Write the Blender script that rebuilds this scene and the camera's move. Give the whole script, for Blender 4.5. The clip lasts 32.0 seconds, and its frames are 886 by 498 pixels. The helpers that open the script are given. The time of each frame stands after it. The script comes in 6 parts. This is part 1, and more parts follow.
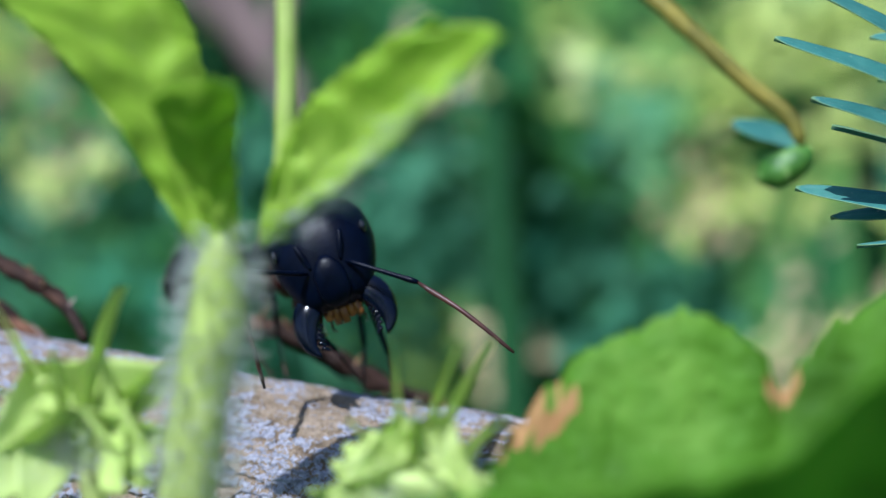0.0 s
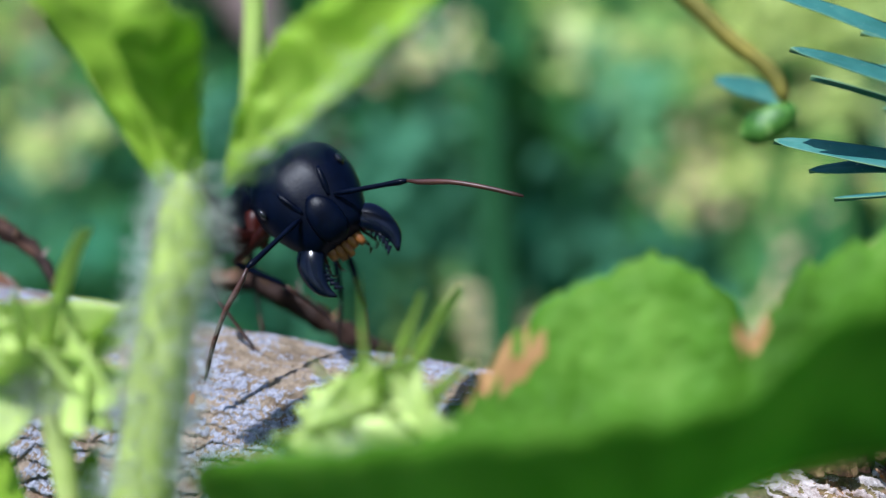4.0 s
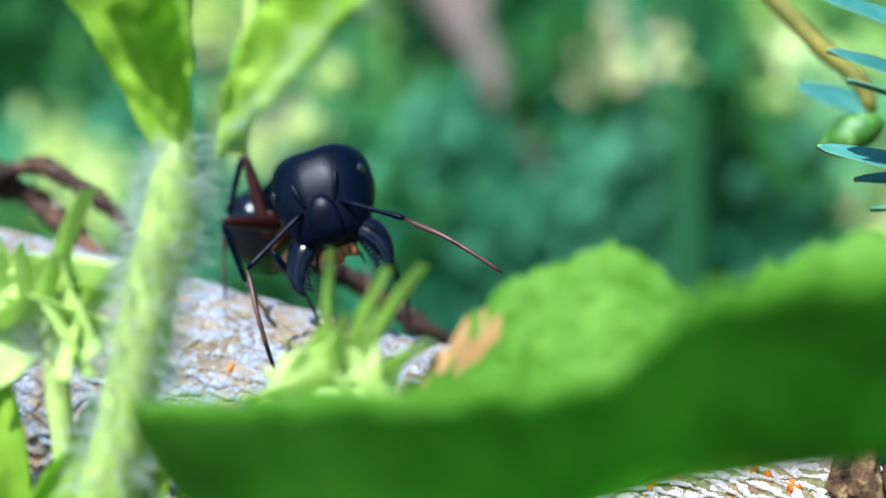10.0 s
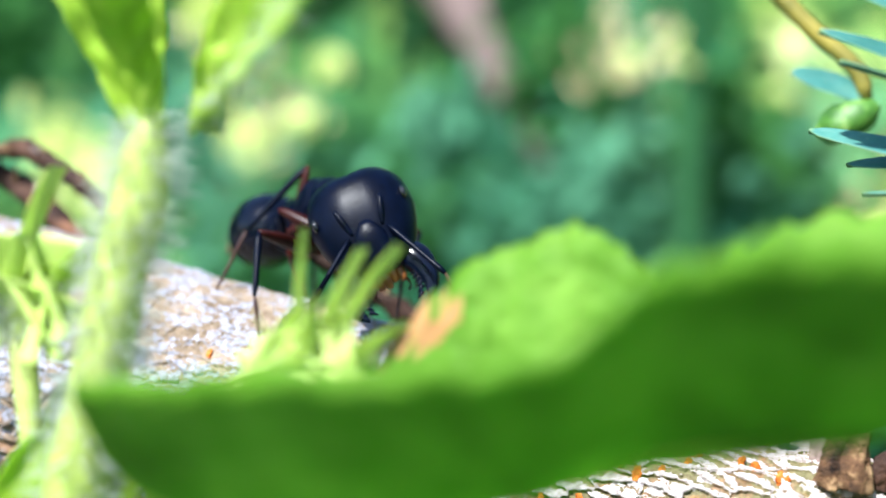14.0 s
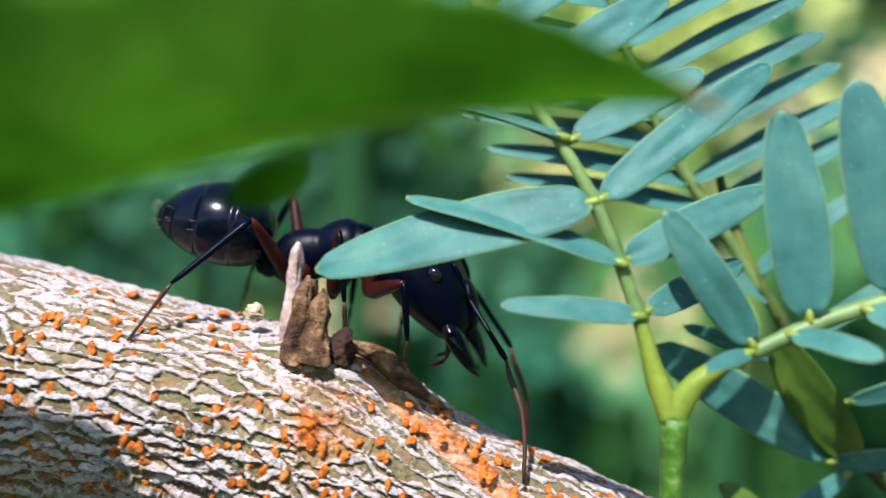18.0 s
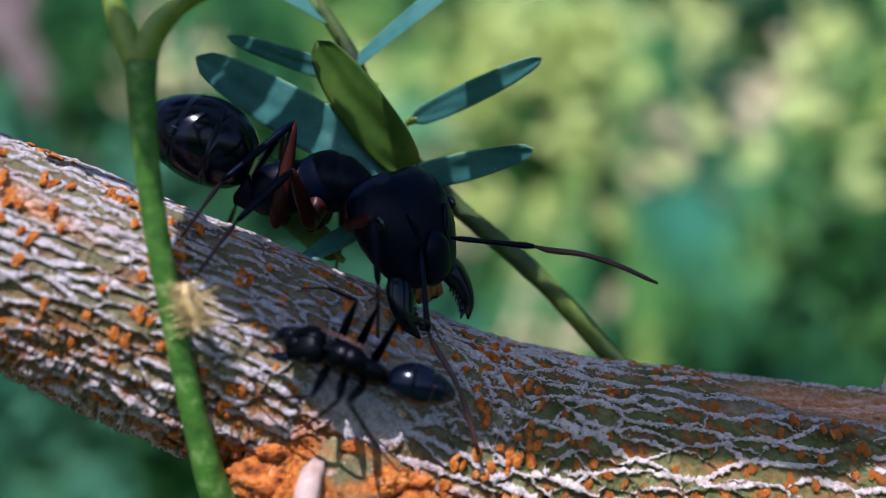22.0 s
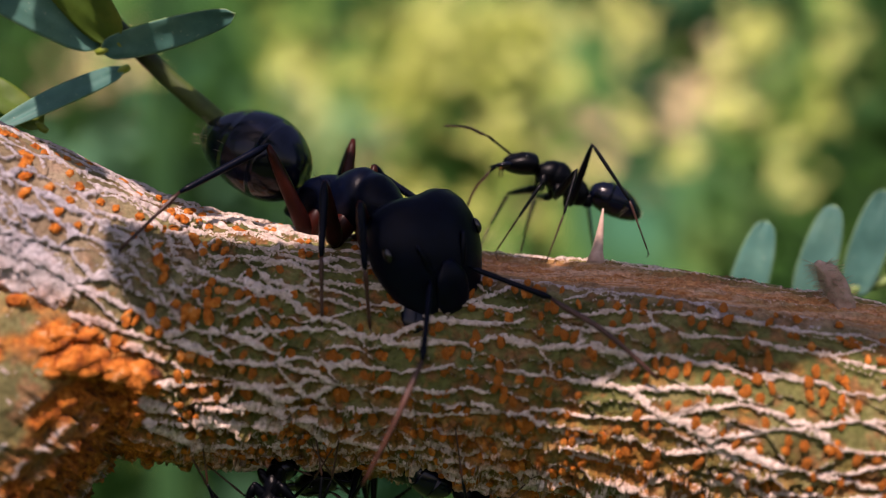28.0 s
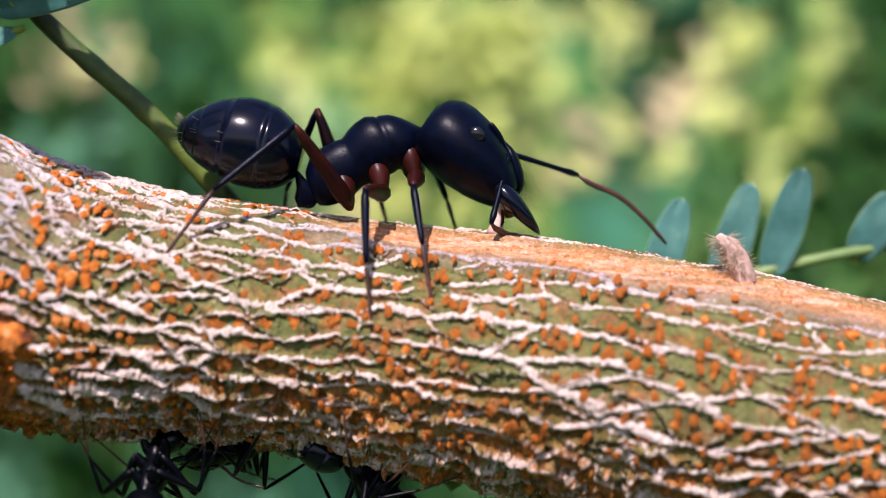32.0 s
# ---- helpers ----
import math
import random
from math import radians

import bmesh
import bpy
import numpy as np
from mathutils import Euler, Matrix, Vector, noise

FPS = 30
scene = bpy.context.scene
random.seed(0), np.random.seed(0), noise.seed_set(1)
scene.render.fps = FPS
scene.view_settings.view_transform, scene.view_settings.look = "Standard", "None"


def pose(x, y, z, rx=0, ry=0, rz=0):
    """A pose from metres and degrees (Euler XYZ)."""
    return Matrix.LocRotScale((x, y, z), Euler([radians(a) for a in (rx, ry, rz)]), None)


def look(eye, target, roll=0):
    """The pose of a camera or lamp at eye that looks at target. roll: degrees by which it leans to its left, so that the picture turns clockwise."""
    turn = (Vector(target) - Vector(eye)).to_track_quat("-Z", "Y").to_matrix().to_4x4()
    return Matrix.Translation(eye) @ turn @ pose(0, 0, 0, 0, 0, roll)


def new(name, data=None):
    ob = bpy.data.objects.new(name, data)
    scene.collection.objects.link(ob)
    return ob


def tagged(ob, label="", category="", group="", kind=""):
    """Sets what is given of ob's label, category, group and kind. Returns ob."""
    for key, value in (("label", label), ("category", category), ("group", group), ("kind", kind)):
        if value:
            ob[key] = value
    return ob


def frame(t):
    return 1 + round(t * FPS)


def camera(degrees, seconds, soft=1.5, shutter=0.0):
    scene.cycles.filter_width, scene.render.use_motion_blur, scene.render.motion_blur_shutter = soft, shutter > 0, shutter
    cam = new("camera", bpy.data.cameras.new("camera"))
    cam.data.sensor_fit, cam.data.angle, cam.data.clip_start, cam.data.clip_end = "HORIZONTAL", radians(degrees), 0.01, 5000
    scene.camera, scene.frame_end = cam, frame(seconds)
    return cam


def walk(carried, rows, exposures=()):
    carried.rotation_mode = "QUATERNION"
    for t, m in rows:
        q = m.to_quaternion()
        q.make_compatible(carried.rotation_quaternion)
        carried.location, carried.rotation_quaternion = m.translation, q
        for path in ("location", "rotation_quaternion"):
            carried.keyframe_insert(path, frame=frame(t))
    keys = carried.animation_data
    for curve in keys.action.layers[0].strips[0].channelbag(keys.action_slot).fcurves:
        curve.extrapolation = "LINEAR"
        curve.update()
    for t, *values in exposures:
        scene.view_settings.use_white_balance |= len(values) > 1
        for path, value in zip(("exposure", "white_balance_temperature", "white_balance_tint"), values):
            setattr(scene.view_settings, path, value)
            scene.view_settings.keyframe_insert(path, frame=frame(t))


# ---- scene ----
cam = camera(40.0, 32.0, 1.0, 0.35)
# The scale of the place is small: all lengths below are in centimetres, turned into metres by CM.
CM = 0.01

# seconds, eye, target (centimetres), roll
PATH = [
    (0, (-1.269, -5.798, 2.525), (-1.909, -0.841, 2.660), -2.64),
    (0.5, (-1.089, -5.787, 2.499), (-1.820, -0.842, 2.615), -4.41),
    (1, (-1.116, -5.758, 2.606), (-1.773, -0.801, 2.571), -4.88),
    (1.5, (-1.240, -5.762, 2.633), (-1.767, -0.791, 2.548), -4.50),
    (2, (-1.166, -5.768, 2.529), (-1.770, -0.805, 2.534), -4.27),
    (2.5, (-1.169, -5.766, 2.421), (-1.793, -0.806, 2.522), -3.24),
    (3, (-1.170, -5.733, 2.380), (-1.825, -0.778, 2.500), -2.05),
    (3.5, (-1.191, -5.726, 2.414), (-1.824, -0.767, 2.482), -2.21),
    (5.5, (-1.168, -5.751, 2.435), (-1.743, -0.784, 2.409), -1.34),
    (6, (-0.929, -5.733, 2.350), (-1.719, -0.796, 2.402), -0.99),
    (6.5, (-0.796, -5.705, 2.400), (-1.717, -0.791, 2.409), -0.35),
    (7, (-0.759, -5.713, 2.436), (-1.726, -0.808, 2.407), -0.08),
    (7.5, (-0.577, -5.667, 2.423), (-1.747, -0.806, 2.410), 0.45),
    (8, (-0.314, -5.636, 2.356), (-1.766, -0.852, 2.406), 0.92),
    (8.5, (-0.334, -5.630, 2.413), (-1.791, -0.847, 2.392), 0.99),
    (9, (-0.449, -5.656, 2.372), (-1.822, -0.848, 2.381), 1.17),
    (9.5, (-0.460, -5.675, 2.345), (-1.825, -0.865, 2.379), 1.51),
    (10, (-0.359, -5.627, 2.311), (-1.819, -0.845, 2.377), 1.64),
    (10.5, (-0.346, -5.596, 2.316), (-1.804, -0.814, 2.382), 1.45),
    (11, (-0.264, -5.536, 2.472), (-1.791, -0.775, 2.408), 1.42),
    (11.5, (-0.129, -5.473, 2.409), (-1.810, -0.764, 2.425), 1.42),
    (12, (-0.319, -5.487, 2.317), (-1.832, -0.723, 2.430), 1.80),
    (12.5, (-0.497, -5.506, 2.411), (-1.853, -0.693, 2.423), 1.27),
    (13, (-0.523, -5.523, 2.449), (-1.859, -0.705, 2.412), 1.14),
    (13.5, (-0.347, -5.477, 2.349), (-1.859, -0.711, 2.400), 1.90),
    (15.5, (-0.277, -5.755, 2.137), (-1.422, -0.888, 2.151), 2.66),
    (16, (0.000, -5.985, 2.045), (-1.089, -1.105, 2.085), 2.46),
    (16.5, (0.055, -5.904, 2.062), (-0.750, -0.969, 2.047), 2.62),
    (17, (0.156, -5.763, 2.078), (-0.328, -0.787, 2.019), 2.48),
    (17.5, (0.397, -5.632, 2.056), (0.060, -0.644, 1.982), 1.88),
    (18, (0.644, -5.474, 1.881), (0.458, -0.477, 1.890), 1.33),
    (18.5, (0.837, -5.394, 1.573), (0.776, -0.398, 1.765), 0.94),
    (19, (1.003, -5.371, 1.308), (1.125, -0.380, 1.574), 0.04),
    (19.5, (1.364, -5.381, 1.039), (1.434, -0.393, 1.376), -0.44),
    (20, (1.767, -5.353, 0.692), (1.761, -0.372, 1.133), -0.36),
    (20.5, (2.111, -5.262, 0.461), (2.017, -0.285, 0.934), -0.36),
    (21, (2.339, -5.206, 0.292), (2.266, -0.226, 0.730), -0.72),
    (21.5, (2.452, -5.167, 0.229), (2.447, -0.180, 0.593), -0.75),
    (22, (2.536, -5.114, 0.166), (2.626, -0.124, 0.470), -0.72),
    (22.5, (2.852, -5.081, 0.049), (2.789, -0.093, 0.392), -0.33),
    (23, (3.012, -5.066, -0.050), (2.946, -0.081, 0.335), -0.23),
    (23.5, (3.009, -5.068, -0.032), (3.052, -0.080, 0.318), -0.31),
    (24, (3.036, -5.066, -0.026), (3.160, -0.080, 0.321), -0.08),
    (24.5, (3.074, -5.088, 0.037), (3.253, -0.100, 0.332), 0.01),
    (26.5, (3.485, -5.117, -0.261), (3.737, -0.136, 0.101), -1.48),
    (27, (3.581, -5.075, -0.360), (3.841, -0.095, -0.002), -1.36),
    (27.5, (3.660, -5.041, -0.435), (3.916, -0.060, -0.086), -1.21),
    (28, (3.707, -5.015, -0.530), (3.981, -0.036, -0.168), -0.97),
    (28.5, (3.771, -4.995, -0.567), (4.030, -0.014, -0.223), -0.77),
    (29, (3.843, -4.987, -0.635), (4.079, -0.006, -0.269), -0.44),
    (29.5, (3.767, -4.981, -0.590), (4.123, -0.003, -0.291), -0.33),
    (30, (3.835, -4.971, -0.574), (4.180, 0.010, -0.302), -0.25),
    (30.5, (3.940, -4.958, -0.611), (4.258, 0.023, -0.309), -0.28),
    (31, (4.032, -4.940, -0.714), (4.332, 0.035, -0.314), -0.23),
    (31.5, (4.167, -4.905, -0.771), (4.409, 0.068, -0.314), -0.18),
    (32, (4.160, -4.893, -0.675), (4.458, 0.084, -0.302), -0.19),
]
EXPOSURES = [
    (0, 0.5, 5100, 11),
    (3, 0.5, 5200, 12),
    (6, 0.85, 5200, 9),
    (7, 0.9, 5500, 6),
    (9, 1.1, 5200, 1),
    (11, 1.25, 5100, 3),
    (13.5, 1.6, 5500, 8),
    (16, 1.05, 5800, 13),
    (18, 0.95, 5750, 17),
    (20, 0.8, 6100, 29),
    (20.6, 0.5, 5600, 18),
    (22, 0.48, 5250, 24),
    (24.5, 0.55, 5500, 24),
    (26.5, 0.42, 7650, 37),
    (28.2, 0.45, 7050, 40),
    (29, 0.65, 6300, 34),
    (30, 0.7, 6200, 34),
    (31, 0.95, 6200, 33),
    (32, 0.75, 6100, 32),
]


def cm(p):
    return tuple(v * CM for v in p)


walk(cam, [(t, look(cm(eye), cm(target), roll)) for t, eye, target, roll in PATH], EXPOSURES)
cam.data.dof.use_dof = True
cam.data.dof.focus_distance = 0.0548
cam.data.dof.aperture_fstop = 26.0

# ---- light ----
SUN_FROM = Vector((-0.19, -0.64, 0.745)).normalized()
world = bpy.data.worlds.new("world")
scene.world = world
world.use_nodes = True
sky = world.node_tree.nodes.new("ShaderNodeTexSky")
sky.sky_type = "NISHITA"
sky.sun_disc = False
sky.sun_elevation = math.asin(SUN_FROM.z)
sky.sun_rotation = math.atan2(SUN_FROM.x, SUN_FROM.y)
background = world.node_tree.nodes["Background"]
background.inputs["Strength"].default_value = 0.10
world.node_tree.links.new(sky.outputs["Color"], background.inputs["Color"])
sun = new("sun", bpy.data.lights.new("sun", "SUN"))
sun.data.energy = 5.0
sun.data.angle = radians(0.6)
sun.data.color = (1.0, 0.93, 0.82)
sun.matrix_world = look(tuple(SUN_FROM * 3), (0, 0, 0))


# ---- materials ----
def shader(name, rough=0.5, spec=0.5):
    m = bpy.data.materials.new(name)
    m.use_nodes = True
    b = m.node_tree.nodes["Principled BSDF"]
    b.inputs["Roughness"].default_value = rough
    b.inputs["Specular IOR Level"].default_value = spec
    return m, m.node_tree.nodes, m.node_tree.links, b


def ramp(nodes, links, source, stops):
    r = nodes.new("ShaderNodeValToRGB")
    e = r.color_ramp.elements
    while len(e) < len(stops):
        e.new(0.5)
    for el, (at, col) in zip(e, stops):
        el.position = at
        el.color = (*col, 1)
    links.new(source, r.inputs["Fac"])
    return r.outputs["Color"]


def noise_of(nodes, links, scale, detail=4.0, rough=0.6, vector=None, distort=0.0):
    n = nodes.new("ShaderNodeTexNoise")
    n.inputs["Scale"].default_value = scale
    n.inputs["Detail"].default_value = detail
    n.inputs["Roughness"].default_value = rough
    n.inputs["Distortion"].default_value = distort
    if vector is None:
        c = nodes.new("ShaderNodeTexCoord")
        vector = c.outputs["Object"]
    links.new(vector, n.inputs["Vector"])
    return n.outputs["Fac"]


def mixed(nodes, links, fac, a, b, mode="MIX"):
    m = nodes.new("ShaderNodeMix")
    m.data_type = "RGBA"
    m.blend_type = mode
    for value, socket in ((fac, m.inputs[0]), (a, m.inputs[6]), (b, m.inputs[7])):
        if hasattr(value, "links"):
            links.new(value, socket)
        elif isinstance(value, tuple):
            socket.default_value = (*value, 1)
        else:
            socket.default_value = value
    return m.outputs[2]


def bumped(nodes, links, b, height, strength=0.5, distance=0.0001):
    u = nodes.new("ShaderNodeBump")
    u.inputs["Strength"].default_value = strength
    u.inputs["Distance"].default_value = distance
    links.new(height, u.inputs["Height"])
    links.new(u.outputs["Normal"], b.inputs["Normal"])


def varied(name, stops, scale=400.0, rough=0.5, spec=0.5, bump=0.3, distance=0.00005, through_light=0.0, random_value=0.0, fine=6.0):
    """A surface whose colour wanders between stops at two scales, with fine relief."""
    m, nodes, links, b = shader(name, rough, spec)
    coarse = noise_of(nodes, links, scale)
    col = ramp(nodes, links, coarse, stops)
    grain = noise_of(nodes, links, scale * fine, 3.0)
    col = mixed(nodes, links, 0.35, col, ramp(nodes, links, grain, [(0.25, (0.45, 0.45, 0.45)), (0.75, (1, 1, 1))]), "MULTIPLY")
    if random_value:
        info = nodes.new("ShaderNodeObjectInfo")
        col = mixed(nodes, links, random_value, col, ramp(nodes, links, info.outputs["Random"], [(0.0, (0.35, 0.35, 0.35)), (1.0, (1, 1, 1))]), "MULTIPLY")
    links.new(col, b.inputs["Base Color"])
    if bump:
        bumped(nodes, links, b, grain, bump, distance)
    if through_light:
        t = nodes.new("ShaderNodeBsdfTranslucent")
        links.new(col, t.inputs["Color"])
        mix = nodes.new("ShaderNodeMixShader")
        mix.inputs["Fac"].default_value = through_light
        links.new(b.outputs["BSDF"], mix.inputs[1])
        links.new(t.outputs["BSDF"], mix.inputs[2])
        links.new(mix.outputs["Shader"], nodes["Material Output"].inputs["Surface"])
    return m


def bark_material():
    m, nodes, links, b = shader("bark", 0.82, 0.25)
    ridge = nodes.new("ShaderNodeAttribute")
    ridge.attribute_name = "ridge"
    rust_and_shade = nodes.new("ShaderNodeAttribute")
    rust_and_shade.attribute_name = "rust_and_shade"
    pale = nodes.new("ShaderNodeAttribute")
    pale.attribute_name = "pale"
    wood = nodes.new("ShaderNodeAttribute")
    wood.attribute_name = "wood"
    fine = noise_of(nodes, links, 3200.0, 6.0, 0.75)
    mid = noise_of(nodes, links, 500.0, 4.0, 0.65)
    base = ramp(nodes, links, mid, [(0.25, (0.055, 0.066, 0.016)), (0.5, (0.155, 0.170, 0.048)), (0.75, (0.34, 0.29, 0.12))])
    brown = ramp(nodes, links, fine, [(0.3, (0.12, 0.050, 0.018)), (0.6, (0.40, 0.17, 0.065))])
    base = mixed(nodes, links, ramp(nodes, links, noise_of(nodes, links, 900.0, 3.0), [(0.50, (0, 0, 0)), (0.62, (0.8, 0.8, 0.8))]), base, brown)
    greyer = ramp(nodes, links, mid, [(0.25, (0.15, 0.105, 0.068)), (0.5, (0.30, 0.225, 0.150)), (0.75, (0.48, 0.38, 0.29))])
    col = mixed(nodes, links, pale.outputs["Fac"], base, greyer)
    # ridges of pale papery cork, broken up by the grain
    add = nodes.new("ShaderNodeMath")
    add.operation = "ADD"
    links.new(ridge.outputs["Fac"], add.inputs[0])
    off = nodes.new("ShaderNodeMath")
    off.operation = "MULTIPLY_ADD"
    off.inputs[1].default_value = 1.5
    off.inputs[2].default_value = -0.75
    links.new(noise_of(nodes, links, 5200.0, 5.0, 0.75), off.inputs[0])
    links.new(off.outputs[0], add.inputs[1])
    mask = ramp(nodes, links, add.outputs[0], [(0.52, (0, 0, 0)), (0.64, (1, 1, 1))])
    white = ramp(nodes, links, fine, [(0.28, (0.44, 0.31, 0.23)), (0.45, (0.72, 0.58, 0.49)), (0.65, (0.86, 0.76, 0.69))])
    # bluish grey for lichen, and for shade painted on the far-left bark
    lichen_and_shade = ramp(nodes, links, fine, [(0.28, (0.15, 0.15, 0.18)), (0.45, (0.33, 0.33, 0.39)), (0.65, (0.50, 0.50, 0.57))])
    white = mixed(nodes, links, pale.outputs["Fac"], white, lichen_and_shade)
    col = mixed(nodes, links, mask, col, white)
    # orange-brown of real rust patches, also used to paint shade underneath
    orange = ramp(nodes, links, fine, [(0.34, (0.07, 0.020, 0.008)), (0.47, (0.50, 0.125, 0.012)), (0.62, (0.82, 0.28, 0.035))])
    col = mixed(nodes, links, rust_and_shade.outputs["Fac"], col, orange)
    timber = ramp(nodes, links, fine, [(0.3, (0.42, 0.13, 0.03)), (0.65, (0.80, 0.40, 0.18))])
    along = nodes.new("ShaderNodeVectorMath")
    along.operation = "MULTIPLY"
    along.inputs[1].default_value = (0.10, 1, 1)
    links.new(nodes.new("ShaderNodeTexCoord").outputs["Object"], along.inputs[0])
    streak = noise_of(nodes, links, 2600.0, 3.0, 0.6, along.outputs[0])
    timber = mixed(nodes, links, ramp(nodes, links, streak, [(0.48, (0, 0, 0)), (0.62, (0.65, 0.65, 0.65))]), timber, (0.86, 0.58, 0.42))
    col = mixed(nodes, links, wood.outputs["Fac"], col, timber)
    col = mixed(nodes, links, 0.65, col, ramp(nodes, links, noise_of(nodes, links, 4600.0, 3.0, 0.7), [(0.3, (0.40, 0.36, 0.33)), (0.6, (1, 1, 1))]), "MULTIPLY")
    links.new(col, b.inputs["Base Color"])
    bumped(nodes, links, b, fine, 1.0, 0.00024)
    return m


BARK = bark_material()
LENTICEL = varied("orange_cork", [(0.3, (0.26, 0.060, 0.010)), (0.46, (0.56, 0.150, 0.018)), (0.60, (0.74, 0.25, 0.040)), (0.74, (0.80, 0.42, 0.18))], 3000.0, 0.95, 0.15, 0.8, 0.0002, random_value=0.15)
# the sky's bluish sheen on the ant is mixed into this base colour
CHITIN = varied("black_chitin", [(0.3, (0.0005, 0.0012, 0.0048)), (0.7, (0.0010, 0.0027, 0.011))], 1500.0, 0.36, 0.085, 0.4, 0.000025)
SOOTY = varied("sooty_black_chitin", [(0.3, (0.0005, 0.0007, 0.0014)), (0.7, (0.0012, 0.0017, 0.0034))], 1500.0, 0.32, 0.10, 0.4, 0.000025)
GLOSSY = varied("glossy_black_chitin", [(0.3, (0.0008, 0.0016, 0.005)), (0.7, (0.002, 0.0034, 0.011))], 1200.0, 0.19, 0.24, 0.10, 0.00001)
REDDISH = varied("red_brown_chitin", [(0.3, (0.008, 0.0016, 0.0016)), (0.7, (0.044, 0.007, 0.004))], 300.0, 0.38, 0.16, 0.15, 0.00001)
DARKRED = varied("blackish_red_chitin", [(0.3, (0.003, 0.0012, 0.0016)), (0.7, (0.045, 0.008, 0.0045))], 300.0, 0.38, 0.12, 0.15, 0.00001)
TARSAL = varied("brown_chitin", [(0.3, (0.020, 0.007, 0.005)), (0.7, (0.075, 0.026, 0.016))], 900.0, 0.45, 0.4, 0.15, 0.00001)
AMBER = varied("amber_mouthparts", [(0.3, (0.12, 0.035, 0.008)), (0.7, (0.45, 0.17, 0.03))], 1500.0, 0.4, 0.5, 0.3, 0.00003, 0.3)
EYE = varied("dark_eye", [(0.3, (0.003, 0.003, 0.004)), (0.7, (0.008, 0.008, 0.010))], 4000.0, 0.18, 0.5, 0.3, 0.00001)
HAIR = varied("pale_bristle", [(0.3, (0.25, 0.20, 0.12)), (0.7, (0.5, 0.42, 0.28))], 900.0, 0.5)
CORK = varied("swollen_orange_cork", [(0.34, (0.06, 0.018, 0.008)), (0.46, (0.44, 0.11, 0.014)), (0.58, (0.70, 0.22, 0.030)), (0.74, (0.76, 0.44, 0.24))], 1300.0, 0.85, 0.25, 0.9, 0.0003)
STRAW = varied("straw_husk", [(0.3, (0.34, 0.22, 0.08)), (0.6, (0.66, 0.48, 0.20)), (0.8, (0.80, 0.66, 0.36))], 1600.0, 0.6, 0.3, 0.4, 0.00005)


def leaflet_material(name, stops, rim_colour):
    """A bluish waxy leaflet: mottled, with pale specks and a thin pale margin."""
    m = varied(name, stops, 260.0, 0.55, 0.26, 0.35, 0.00003, 0.28, 0.25)
    nodes, links = m.node_tree.nodes, m.node_tree.links
    b = nodes["Principled BSDF"]
    col = b.inputs["Base Color"].links[0].from_socket
    specks = ramp(nodes, links, noise_of(nodes, links, 5200.0, 2.0, 0.5), [(0.68, (0, 0, 0)), (0.75, (0.55, 0.55, 0.55))])
    col = mixed(nodes, links, specks, col, (0.36, 0.46, 0.36))
    rim = nodes.new("ShaderNodeAttribute")
    rim.attribute_name = "rim"
    col = mixed(nodes, links, ramp(nodes, links, rim.outputs["Fac"], [(0.55, (0, 0, 0)), (1.0, (0.8, 0.8, 0.8))]), col, rim_colour)
    links.new(col, b.inputs["Base Color"])
    return m


LEAFLET = leaflet_material("blue_green_leaflet", [(0.3, (0.040, 0.150, 0.125)), (0.5, (0.066, 0.220, 0.185)), (0.72, (0.115, 0.29, 0.225))], (0.26, 0.40, 0.16))
OLIVELEAF = varied("olive_leaflet", [(0.3, (0.05, 0.12, 0.012)), (0.5, (0.10, 0.19, 0.02)), (0.72, (0.22, 0.26, 0.03))], 260.0, 0.5, 0.4, 0.35, 0.00003, 0.28, 0.2)
RACHIS = varied("green_rachis", [(0.3, (0.07, 0.14, 0.04)), (0.7, (0.18, 0.27, 0.07))], 500.0, 0.5, 0.4, 0.4, 0.00004)
PULVINUS = varied("yellow_green_joint", [(0.3, (0.11, 0.18, 0.015)), (0.7, (0.24, 0.30, 0.03))], 700.0, 0.45, 0.4, 0.4, 0.00004)
GREENSTEM = varied("speckled_green_stem", [(0.3, (0.025, 0.08, 0.008)), (0.55, (0.065, 0.17, 0.015)), (0.72, (0.20, 0.31, 0.08))], 1300.0, 0.5, 0.4, 0.4, 0.00004)
HERB = varied("hairy_herb_leaf", [(0.25, (0.28, 0.48, 0.02)), (0.5, (0.46, 0.66, 0.05)), (0.75, (0.58, 0.74, 0.14))], 120.0, 0.6, 0.3, 0.5, 0.0002, 0.6)
HERBSTEM = varied("pale_herb_stem", [(0.3, (0.40, 0.54, 0.09)), (0.55, (0.54, 0.64, 0.17)), (0.75, (0.66, 0.71, 0.28))], 260.0, 0.6, 0.3, 0.5, 0.0001, 0.3)
BUD = varied("pale_bud_green", [(0.3, (0.58, 0.74, 0.16)), (0.55, (0.73, 0.85, 0.28)), (0.75, (0.82, 0.90, 0.46))], 200.0, 0.6, 0.3, 0.4, 0.0002, 0.4)
BLADE = varied("broad_leaf_blade", [(0.30, (0.080, 0.20, 0.010)), (0.5, (0.185, 0.40, 0.024)), (0.70, (0.36, 0.60, 0.085))], 140.0, 0.6, 0.25, 0.9, 0.0005, 0.62)
SPOTTED = varied("brown_leaf_spot", [(0.3, (0.30, 0.15, 0.05)), (0.7, (0.50, 0.30, 0.12))], 400.0, 0.8, 0.2, 0.6, 0.0001, 0.2)
